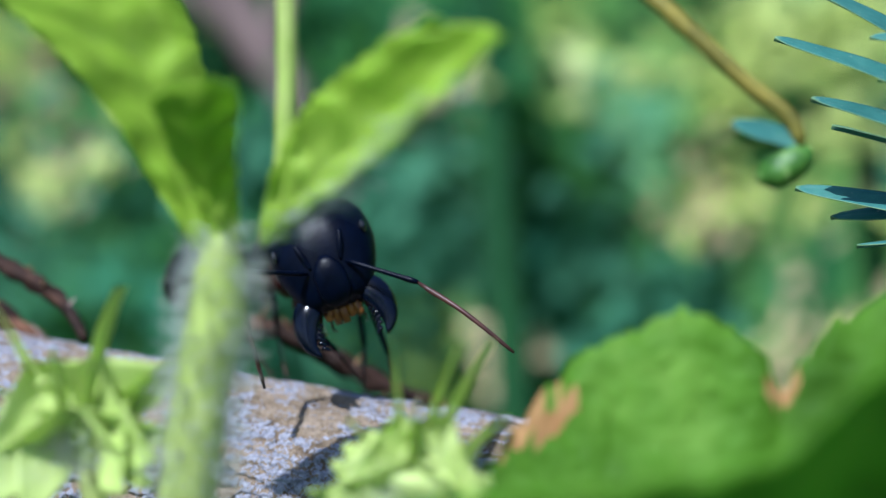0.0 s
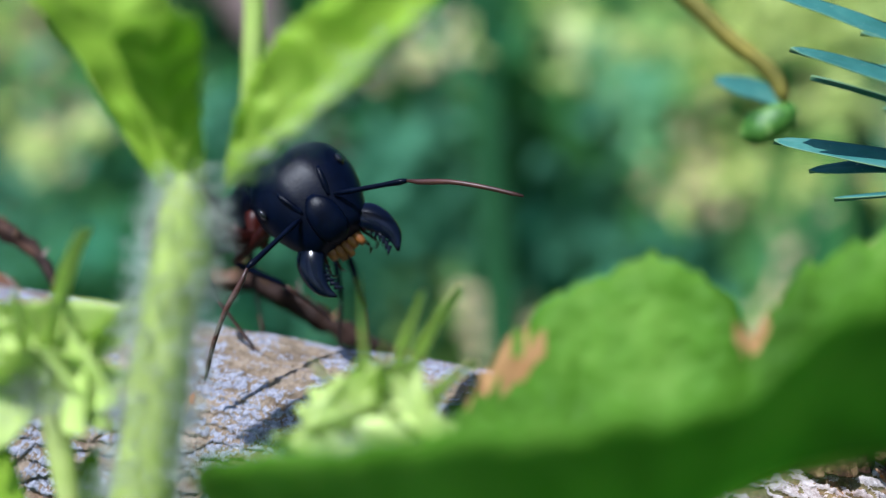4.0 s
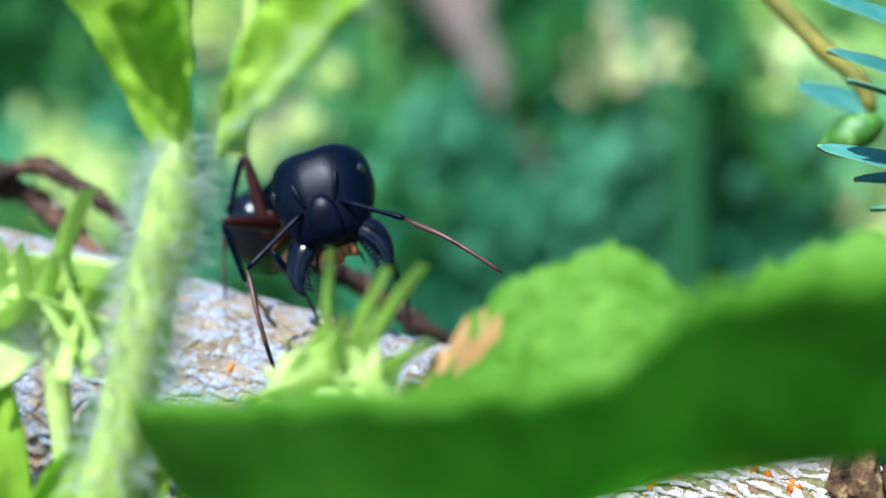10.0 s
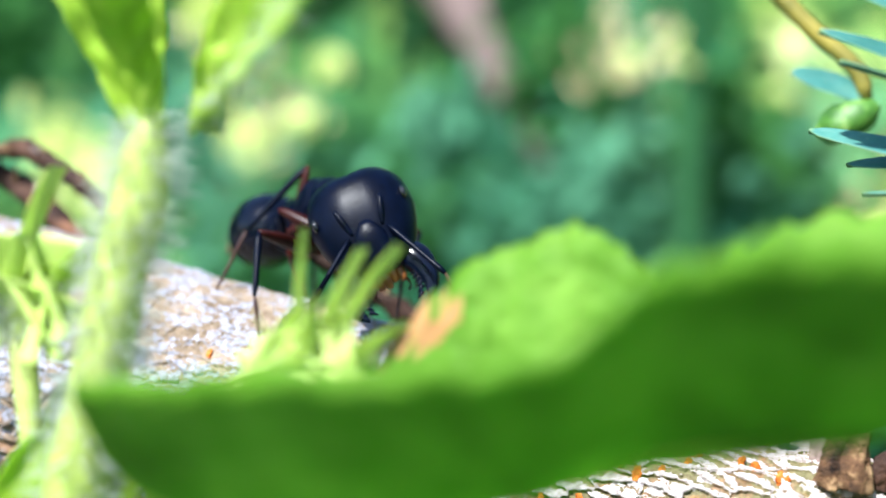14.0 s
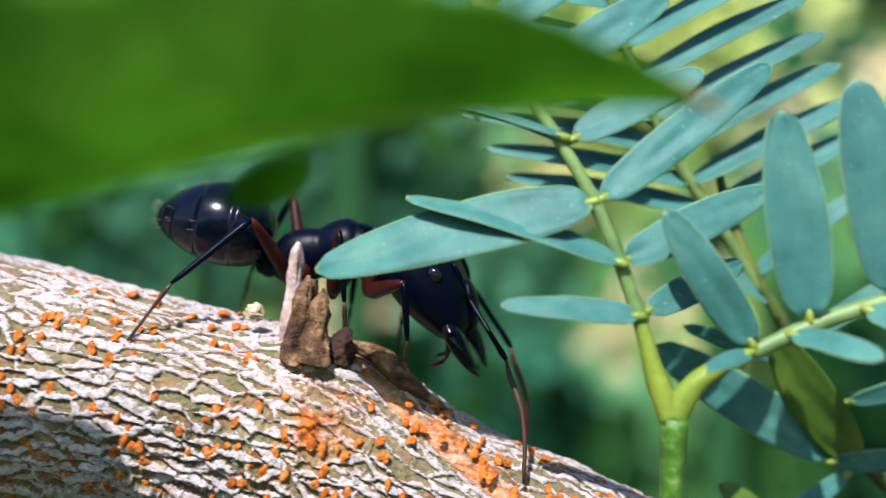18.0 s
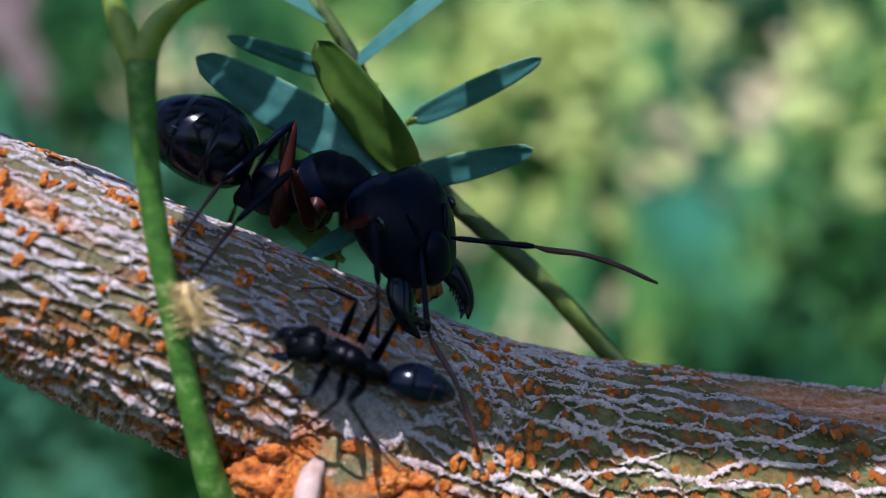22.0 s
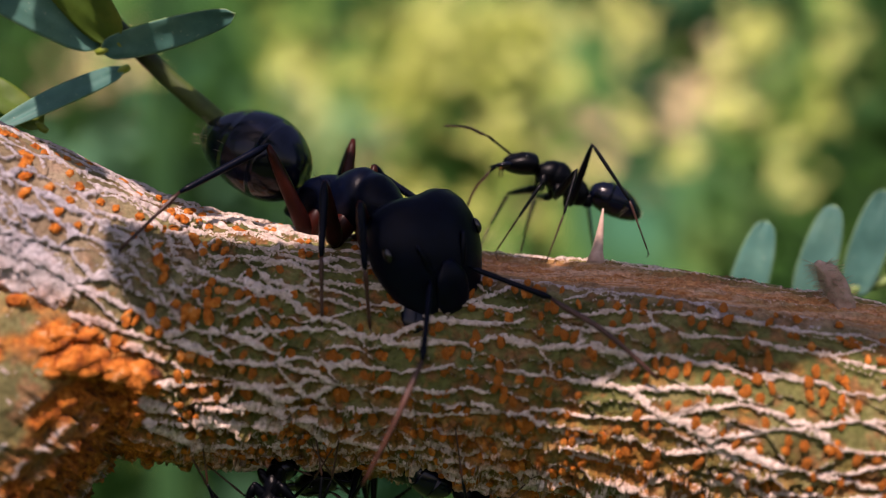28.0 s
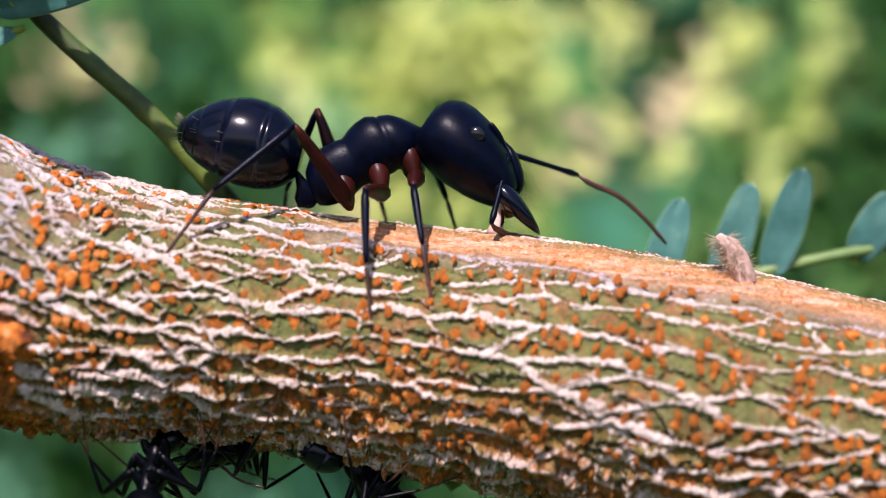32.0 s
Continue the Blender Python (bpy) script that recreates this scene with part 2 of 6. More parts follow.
DEADWOOD = varied("dry_stub_wood", [(0.3, (0.016, 0.008, 0.005)), (0.5, (0.11, 0.055, 0.024)), (0.72, (0.38, 0.24, 0.12))], 1100.0, 0.8, 0.25, 0.8, 0.0002)
PINKWOOD = varied("pale_thorn", [(0.3, (0.34, 0.20, 0.15)), (0.7, (0.62, 0.46, 0.38))], 700.0, 0.7, 0.3, 0.5, 0.0001)
GREYWOOD = varied("weathered_grey_wood", [(0.3, (0.15, 0.10, 0.09)), (0.5, (0.32, 0.23, 0.20)), (0.7, (0.56, 0.43, 0.37))], 900.0, 0.75, 0.3, 0.7, 0.0002)
DARKSTEM = varied("dark_mottled_stem", [(0.3, (0.012, 0.014, 0.010)), (0.45, (0.05, 0.08, 0.016)), (0.60, (0.12, 0.17, 0.02)), (0.75, (0.10, 0.07, 0.06))], 180.0, 0.6, 0.3, 0.5, 0.0001)
YELLOWING = varied("yellowing_stalk", [(0.3, (0.10, 0.10, 0.015)), (0.7, (0.34, 0.27, 0.04))], 200.0, 0.6, 0.3, 0.4, 0.0001)
WHITEHAIR = varied("white_plant_hair", [(0.3, (0.55, 0.60, 0.50)), (0.7, (0.80, 0.84, 0.76))], 900.0, 0.4, 0.5, 0.0, through_light=0.4)
ROTTEN = varied("dark_dead_twig", [(0.3, (0.007, 0.004, 0.003)), (0.5, (0.036, 0.016, 0.009)), (0.72, (0.20, 0.095, 0.05))], 300.0, 0.8, 0.25, 0.8, 0.0002)


# ---- building helpers ----
def part(name, bm, material, parent=None, label="", smooth=True):
    """Links a bmesh in centimetres as one mesh object, under a parent if given."""
    me = bpy.data.meshes.new(name)
    bmesh.ops.scale(bm, vec=(CM, CM, CM), verts=bm.verts)
    bmesh.ops.recalc_face_normals(bm, faces=bm.faces)
    bm.to_mesh(me)
    bm.free()
    for mat in material if isinstance(material, (list, tuple)) else [material]:
        me.materials.append(mat)
    if smooth:
        me.polygons.foreach_set("use_smooth", [True] * len(me.polygons))
    ob = new(name, me)
    ob.parent = parent
    if label:
        tagged(ob, label)
    return ob


def holder(name, place=(0, 0, 0)):
    ob = new(name)
    ob.empty_display_size = 0.002
    ob.location = cm(place)
    return ob


def curve_of(points, n):
    """n+1 points on a smooth line through the given ones."""
    pts = np.array(points, float)
    d = np.r_[0, np.cumsum(np.linalg.norm(np.diff(pts[:, :3], axis=0), axis=1))]
    t = np.linspace(0, d[-1], n + 1)
    out = np.empty((n + 1, pts.shape[1]))
    m = np.gradient(pts, d, axis=0) if len(pts) > 2 else np.repeat((pts[1:] - pts[:1]) / d[-1], len(pts), 0)
    for i, v in enumerate(t):
        k = min(np.searchsorted(d, v, "right") - 1, len(pts) - 2)
        h = d[k + 1] - d[k]
        u = (v - d[k]) / h
        out[i] = ((2 * u**3 - 3 * u**2 + 1) * pts[k] + (u**3 - 2 * u**2 + u) * h * m[k]
                  + (-2 * u**3 + 3 * u**2) * pts[k + 1] + (u**3 - u**2) * h * m[k + 1])
    return out


def frames_along(line, up=(0, 0, 1)):
    tang = np.gradient(line, axis=0)
    tang /= np.linalg.norm(tang, axis=1)[:, None]
    side = np.cross(tang, np.array(up, float))
    side /= np.linalg.norm(side, axis=1)[:, None] + 1e-9
    return tang, side, np.cross(side, tang)


def tube(bm, points, rings=12, segs=10, up=(0, 0, 1), squash=1.0, cap=True, rough=0.0, index=0, fibre=0.0):
    """A round body along points of (x, y, z, radius)."""
    line = curve_of(points, rings)
    c, r = line[:, :3], np.maximum(line[:, 3], 0.0004)
    _, side, above = frames_along(c, up)
    loops = []
    for i in range(rings + 1):
        loop = []
        for k in range(segs):
            a = 2 * math.pi * k / segs
            q = r[i] * (1 + (rough * noise.noise(Vector(c[i] * 9) + Vector((math.cos(a), math.sin(a), 0))) if rough else 0))
            if fibre:
                q *= 1 + fibre * noise.noise(Vector((math.cos(a) * 2.6, math.sin(a) * 2.6, i * 0.07 + c[0][0] * 50))) + 0.5 * fibre * noise.noise(Vector((math.cos(a) * 6, math.sin(a) * 6, i * 0.25)))
            loop.append(bm.verts.new(c[i] + q * (math.cos(a) * side[i] + squash * math.sin(a) * above[i])))
        loops.append(loop)
    for a, b in zip(loops, loops[1:]):
        for k in range(segs):
            f = bm.faces.new((a[k], a[(k + 1) % segs], b[(k + 1) % segs], b[k]))
            f.material_index = index
    if cap:
        for loop in (loops[0][::-1], loops[-1]):
            bm.faces.new(loop).material_index = index
    return bm


def lofted(bm, sections, segs=24):
    """A closed body of rings (x, half width, half height, z centre[, power]) along x, with rounded ends."""
    loops = []
    for x, w, h, z in sections:
        loop = []
        for k in range(segs):
            a = 2 * math.pi * k / segs
            loop.append(bm.verts.new((x, w * math.cos(a), z + h * math.sin(a))))
        loops.append(loop)
    for a, b in zip(loops, loops[1:]):
        for k in range(segs):
            bm.faces.new((a[k], a[(k + 1) % segs], b[(k + 1) % segs], b[k]))
    bm.faces.new(loops[0][::-1])
    bm.faces.new(loops[-1])
    return bm


def between(a, b):
    """The pose, in metres, at a with x towards b (points in centimetres)."""
    d = Vector(b) - Vector(a)
    return Matrix.Translation(cm(a)) @ d.to_track_quat("X", "Z").to_matrix().to_4x4()


def turned(x, up):
    """A turn matrix with x along x and z towards up."""
    x = Vector(x).normalized()
    y = Vector(up).cross(x).normalized()
    return Matrix((x, y, x.cross(y))).transposed()


def at_place(turn, place):
    return Matrix.Translation(cm(place)) @ turn.to_4x4()


# ---- the branch ----
# axis of the branch: x, y, z, radius
AXIS = [(-13, 0.8, 3.6, 0.70), (-8, 0.6, 2.30, 0.70), (-5, 0.45, 1.74, 0.70), (-3.4, 0.40, 1.43, 0.67), (-2.6, 0.38, 1.32, 0.62), (-1.7, 0.36, 1.22, 0.56),
        (-0.9, 0.36, 1.11, 0.50), (-0.3, 0.38, 0.96, 0.51), (0.6, 0.36, 0.55, 0.47), (0.95, 0.36, 0.40, 0.47), (1.46, 0.44, 0.16, 0.49),
        (2.1, 0.60, -0.15, 0.52), (2.7, 0.70, -0.46, 0.57), (3.55, 0.76, -0.58, 0.53), (4.27, 0.73, -0.68, 0.55), (4.9, 0.64, -0.78, 0.58),
        (5.6, 0.52, -0.93, 0.59), (6.45, 0.46, -1.14, 0.60), (9.0, 0.5, -1.85, 0.62), (14.0, 0.8, -3.4, 0.65)]
LIMB = [(2.35, 0.60, -0.26, 0.40), (2.14, 0.50, -0.68, 0.50), (1.82, 0.48, -1.12, 0.47), (1.30, 0.52, -1.80, 0.46), (0.3, 0.7, -3.4, 0.50), (-2.0, 0.9, -7.0, 0.55)]


def hashed(i, j, salt):
    v = np.sin(i * 127.1 + j * 311.7 + salt * 74.7) * 43758.5453
    return v - np.floor(v)


def cell_net(u, v, su, sv):
    """For scattered cells su by sv: distance to the nearest border (below 0.0 never), whether the neighbour lies above, a value per cell."""
    u, v = u / su, v / sv
    iu, iv = np.floor(u), np.floor(v)
    best, second, who = np.full(u.shape, 9.0), np.full(u.shape, 9.0), np.zeros(u.shape)
    bx, by, sx, sy = (np.zeros(u.shape) for _ in range(4))
    for du in (-1, 0, 1):
        for dv in (-1, 0, 1):
            cu, cv = iu + du, iv + dv
            x = cu + 0.1 + 0.8 * hashed(cu, cv, 1) - u
            y = cv + 0.1 + 0.8 * hashed(cu, cv, 2) - v
            d = x * x + y * y
            near = d < best
            next_one = ~near & (d < second)
            second = np.where(near, best, np.where(next_one, d, second))
            sx, sy = np.where(near, bx, np.where(next_one, x, sx)), np.where(near, by, np.where(next_one, y, sy))
            best, bx, by = np.where(near, d, best), np.where(near, x, bx), np.where(near, y, by)
            who = np.where(near, hashed(cu, cv, 3), who)
    nx, ny = sx - bx, sy - by
    gap = np.hypot(nx, ny) + 1e-6
    border = (second - best) / (2 * gap) / (np.hypot(nx / gap / su, ny / gap / sv) + 1e-6)
    return border, ny / gap, who


def waves(u, v, salt, octaves=4):
    """Smooth value noise of two coordinates, -1 to 1."""
    out, size = np.zeros(u.shape), 0.5
    for k in range(octaves):
        iu, iv = np.floor(u), np.floor(v)
        fu, fv = u - iu, v - iv
        fu, fv = fu * fu * (3 - 2 * fu), fv * fv * (3 - 2 * fv)
        a, b = hashed(iu, iv, salt + k), hashed(iu + 1, iv, salt + k)
        c, d = hashed(iu, iv + 1, salt + k), hashed(iu + 1, iv + 1, salt + k)
        out += size * 2 * ((a * (1 - fu) + b * fu) * (1 - fv) + (c * (1 - fu) + d * fu) * fv - 0.5)
        u, v, size = u * 2.1, v * 2.1, size * 0.55
    return out


def bell(x, middle, half):
    return np.exp(-(((x - middle) / half) ** 2))


def bark_tube(name, axis, stretch, junction):
    """The bark of a limb between two lengths along its axis: position, masks for ridge, rust with painted shade, pale
    and bare wood.
    """
    line = curve_of(axis, 2400)
    length = np.r_[0, np.cumsum(np.linalg.norm(np.diff(line[:, :3], axis=0), axis=1))]
    # rings and angles are close where the limb is seen from near
    s = np.concatenate([np.linspace(a, b, n, endpoint=False) for a, b, n in stretch])
    rings = len(s)
    c = np.stack([np.interp(s, length, line[:, k]) for k in range(4)], 1)
    _, side, above = frames_along(c[:, :3])
    ang = np.r_[np.linspace(-1.75, 2.25, 310, endpoint=False), np.linspace(2.25, 2 * math.pi - 1.75, 40, endpoint=False)]
    segs = len(ang)
    S, A = np.meshgrid(s, ang, indexing="ij")
    R = c[:, 3][:, None] + 0 * A
    girth = A * 0.53
    X = c[:, 0][:, None] + 0 * A
    # A: 0 faces the viewer, pi / 2 is the top
    under = np.clip(-np.sin(A) - 0.1, 0, 1)
    jag_u, jag_v = 0.026 * waves(S * 26, girth * 30, 3, 3), 0.014 * waves(S * 30, girth * 26, 6, 3)
    jag_v = jag_v + 0.011 * waves(S * 75, girth * 70, 9, 2)
    wind = 0.055 * waves(S * 2.1, girth * 3.0, 5, 3)
    broken = waves(S * 3.2, girth * 6.0, 21)
    # a net of torn lips: each has a sharp lower edge and thins out upward
    U, V = S + 0.35 * girth + jag_u, girth + 0.07 * S + wind + jag_v
    border, above_it, _ = cell_net(U, V, 0.225, 0.100)
    if junction:
        fine_border, fine_above, _ = cell_net(S + 0.1 * girth + jag_u, girth + 0.03 * S + wind + 0.8 * jag_v, 0.17, 0.060)
        upper = X + 0.5 * waves(S * 3, girth * 4, 27) < 1.9
        border, above_it = np.where(upper, fine_border, border), np.where(upper, fine_above, above_it)
    lower = above_it > 0
    wide = np.clip(0.023 + 0.028 * waves(S * 4.0, girth * 7.0, 24), 0.009, 0.05)
    if junction:
        wide = wide * (0.62 + 0.6 * np.clip((3.9 - X) / 1.1, 0, 1) + 0.5 * bell(X, 3.4, 0.8) * np.clip(np.sin(A) + 0.4, 0, 1) + 0.8 * np.clip(-np.sin(A) * 1.5, 0, 1) + (0.7 * np.clip((3.7 - X) / 1.1, 0, 1) + 1.5 * np.clip((1.0 - X) / 0.8, 0, 1)) * np.clip(1.1 - under * 1.5, 0.2, 1))
    level = np.abs(above_it) ** 0.7
    reach = np.where(lower, 0.004, wide * (0.4 + 0.6 * level))
    there = np.clip(1.55 + 1.8 * broken + (0.35 * np.clip((3.7 - X) / 1.1, 0, 1) if junction else 0), 0, 1) * np.clip(level * 2.2 + 0.2, 0, 1)
    lip = np.clip((reach - border) / np.where(lower, 0.004, 0.024), 0, 1) * there
    rise = np.where(lower, lip, np.clip(1.6 - 1.3 * border / wide, 0, 1) * np.clip(lip * 3, 0, 1))
    groove = np.where(lower, np.exp(-(((border - 0.013) / 0.009) ** 2)), 0) * there
    ridge = lip
    if junction:  # thin lines across the net close its cells to lens shapes
        cross, cross_above, _ = cell_net(S - 0.45 * girth + jag_u + 2.7, girth - 0.05 * S + wind + jag_v + 5.2, 0.36, 0.105)
        thin = np.clip((0.013 + 0.008 * broken - cross) / 0.006, 0, 1) * np.clip(np.abs(cross_above) * 2, 0.2, 1) * np.clip(1.6 + 2.2 * waves(S * 2.6, girth * 4.0, 29), 0, 1) * np.clip((X - 1.8) / 0.6, 0, 1)
        ridge = np.maximum(ridge, thin)
        rise = np.maximum(rise, 0.7 * thin)
    # small flat flakes
    edge2, _, kind2 = cell_net(S + wind + 7.3 + jag_u, girth + jag_v * 1.5 + 3.1, 0.085, 0.034)
    crack = np.clip((edge2 - 0.003) / 0.005, 0, 1)
    patch = np.clip(2.2 * waves(S * 2.2, girth * 3.6, 33) - 0.25 + (0.5 * bell(X, 3.1, 0.7) * np.clip(np.sin(A) + 0.2, 0, 1) + 0.95 * bell(X, -0.2, 1.5) * np.clip(np.sin(A) + 0.45, 0, 1) if junction else 0), 0, 1)
    ridge = np.maximum(ridge, 0.95 * patch * crack * (kind2 > 0.35))
    if junction:
        # left of x -1.5 the bark is greyed to paint the herb's shade
        pale = np.clip((-1.5 - X) / 0.6, 0, 1) * 0.75 + np.clip((2.9 - X) / 0.8, 0, 1) * 0.42 + 0.55 * bell(X, 2.1, 0.6) * bell(np.sin(A), 0.35, 0.5)
        cover = np.clip((-1.5 - X) / 0.6, 0, 1)
        plate = (0.35 + 0.65 * crack) * (kind2 > 0.10) * np.clip(0.80 + 1.5 * waves(S * 7, girth * 16, 35), 0, 1)
        ridge = np.maximum(ridge * (1 - 0.5 * cover), cover * plate)
        rust_and_shade = np.clip(1.9 * bell(X, 2.35, 0.42) * np.clip(-np.sin(A) * 2.0 - 0.1, 0, 1) * np.clip(0.5 + 2.4 * waves(S * 9, girth * 5, 41), 0, 1), 0, 1)
        gouge = np.clip(1.6 * bell(X, 0.42, 0.46), 0, 1) * bell(A - (1.05 - 0.61 * X), 0.0, 0.10)
        rust_and_shade = np.clip(rust_and_shade + 1.5 * bell(X, -0.16, 0.13) * bell(A, 0.42, 0.24) * (0.5 + waves(S * 9, girth * 10, 43)) + 0.9 * bell(A - (1.20 - 0.61 * X), 0.0, 0.10) * bell(X, 0.3, 0.5) * (0.4 + waves(S * 8, girth * 9, 45)), 0, 1)
        ridge = np.maximum(ridge, 0.9 * np.clip(1.5 * bell(X, 2.15, 0.24) * bell(A, -0.05, 0.24), 0, 1))
        strip = np.clip((X - 3.7) / 0.5, 0, 1) * bell(A, 1.16, 0.27) * np.clip(0.75 + 0.8 * waves(S * 1.2, girth * 14, 52), 0, 1)
        wood = np.clip(1.6 * np.maximum(gouge, strip) - 0.15, 0, 1)
    else:
        pale, wood = 0.15 + 0 * A, 0 * A
        rust_and_shade = np.clip(1.3 * bell(S, 0.6, 0.7) * (0.35 + 1.6 * waves(S * 6, girth * 7, 44)), 0, 1)
    pale = np.clip(pale + 0.25 * waves(S * 1.3, girth * 2, 61), 0, 1)
    if junction:  # bluish lichen along the strip of bare wood
        pale = np.clip(pale + 0.8 * bell(A, 0.86, 0.13) * np.clip((X - 3.4) / 0.6, 0, 1), 0, 1)
    ridge = ridge * (1 - 0.85 * wood) * (1 - 0.6 * rust_and_shade)
    # fewer pale ridges, more brown underneath: real bark colour plus painted shade
    ridge = ridge * (1 - 0.35 * np.clip(-np.sin(A) * 1.8 - 0.75, 0, 1))
    rust_and_shade = np.clip(rust_and_shade + 0.85 * np.clip(-np.sin(A) * 1.6 - 0.20, 0, 1) * np.clip(0.45 + 1.5 * waves(S * 6, girth * 11, 47), 0, 1) * (1 - ridge), 0, 1)
    if junction:  # orange flecks between the lips, thicker on the lower side
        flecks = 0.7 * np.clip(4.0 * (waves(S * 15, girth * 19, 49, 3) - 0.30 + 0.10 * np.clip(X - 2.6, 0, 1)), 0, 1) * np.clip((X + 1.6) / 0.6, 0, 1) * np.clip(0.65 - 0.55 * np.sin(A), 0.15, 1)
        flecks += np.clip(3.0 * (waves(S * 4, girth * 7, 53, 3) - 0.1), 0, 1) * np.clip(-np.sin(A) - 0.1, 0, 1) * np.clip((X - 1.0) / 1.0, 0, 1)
        rust_and_shade = np.clip(rust_and_shade + 0.85 * flecks * (1 - 0.8 * np.clip(ridge, 0, 1)) * (1 - wood), 0, 1)
    lump = 0.030 * waves(S * 1.1, girth * 1.2, 71) + 0.014 * waves(S * 5, girth * 6, 75)
    tall = 0.018 - (0.006 * np.clip((3.0 - X) / 0.8, 0, 1) if junction else 0)
    H = tall * rise * (1 + 1.3 * under) - 0.005 * groove * (1 + under) + 0.009 * np.clip(ridge, 0, 1) + lump
    H += (0.050 * waves(S * 9, girth * 11, 81) + (0.075 * waves(S * 5, girth * 6, 83, 2) if junction else 0) * bell(X, 2.3, 0.6)) * rust_and_shade + 0.010 * np.clip(ridge, 0, 1) * waves(S * 24, girth * 30, 85, 3) - 0.03 * wood
    H += wood * 0.010 * waves(S * 1.5, girth * 40, 87, 3)
    # shaggy plates underneath
    plates = (girth + 0.05 * S + wind + 2 * jag_v) / 0.105
    plates = plates - np.floor(plates)
    H += 0.072 * np.clip(under * 1.7, 0, 1) * (1 - plates) - 0.075 * np.clip(under * 1.3, 0, 1)
    ridge = np.maximum(ridge, np.clip(under * 1.6 - 0.1, 0, 1) * np.clip(1.5 - plates / 0.14, 0, 1) * np.clip(0.9 + 1.5 * broken, 0, 1))
    if junction:
        H += 0.075 * bell(X, -0.22, 0.17) * bell(A, 1.05, 0.45)
    H += 0.006 * waves(S * 22, girth * 22, 91) * (1 + under)
    # papery lips: a ridge leans outward and down
    R = R + H
    lean = 0.011 * rise * (0.6 + under)
    P = c[:, None, :3] + R[..., None] * (np.cos(A)[..., None] * side[:, None, :] + np.sin(A)[..., None] * above[:, None, :])
    P = P - lean[..., None] * above[:, None, :]
    me = bpy.data.meshes.new(name)
    idx = np.arange(rings * segs).reshape(rings, segs)
    a, b = idx[:-1], idx[1:]
    quads = np.stack([a, np.roll(a, -1, 1), np.roll(b, -1, 1), b], -1).reshape(-1, 4)
    me.vertices.add(rings * segs)
    me.vertices.foreach_set("co", (P.reshape(-1, 3) * CM).ravel())
    me.loops.add(quads.size)
    me.loops.foreach_set("vertex_index", quads.ravel())
    me.polygons.add(len(quads))
    me.polygons.foreach_set("loop_start", np.arange(0, quads.size, 4))
    me.polygons.foreach_set("use_smooth", np.ones(len(quads), bool))
    for key, value in (("ridge", ridge), ("rust_and_shade", rust_and_shade), ("pale", pale), ("wood", wood)):
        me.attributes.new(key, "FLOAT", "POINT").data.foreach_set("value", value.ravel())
    me.update(calc_edges=True)
    me.materials.append(BARK)
    return new(name, me), (X[:, 0], ang, ridge)


AXIS_LINE = curve_of(AXIS, 2400)
AXIS_LENGTH = np.r_[0, np.cumsum(np.linalg.norm(np.diff(AXIS_LINE[:, :3], axis=0), axis=1))]


def bark_at(x, angle):
    """A point on the branch by its x and the angle round it (0 faces the viewer, 90 the top), with its outward way and the axis way."""
    k = int(np.argmin(np.abs(AXIS_LINE[:, 0] - x)))
    c, tang = AXIS_LINE[k], AXIS_LINE[min(k + 3, 2400)] - AXIS_LINE[max(k - 3, 0)]
    tang = Vector(tang[:3]).normalized()
    side = tang.cross(Vector((0, 0, 1))).normalized()
    out = side * math.cos(radians(angle)) + side.cross(tang) * math.sin(radians(angle))
    return Vector(c[:3]) + out * c[3], out, tang


branch = holder("branch", (0, 0, 0))
tagged(branch, "rough grey-green branch with flaky white ridges and orange lenticels", "branch")
X_AT = [float(np.interp(x, AXIS_LINE[:, 0], AXIS_LENGTH)) for x in (-9.0, -4.4, 7.1, 11.0)]
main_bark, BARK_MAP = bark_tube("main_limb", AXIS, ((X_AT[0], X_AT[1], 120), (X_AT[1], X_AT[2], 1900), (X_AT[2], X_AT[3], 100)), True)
main_bark.parent = branch
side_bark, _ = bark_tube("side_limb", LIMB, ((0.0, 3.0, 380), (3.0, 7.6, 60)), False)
side_bark.parent = branch
tagged(side_bark, "orange-cracked side limb growing downward")


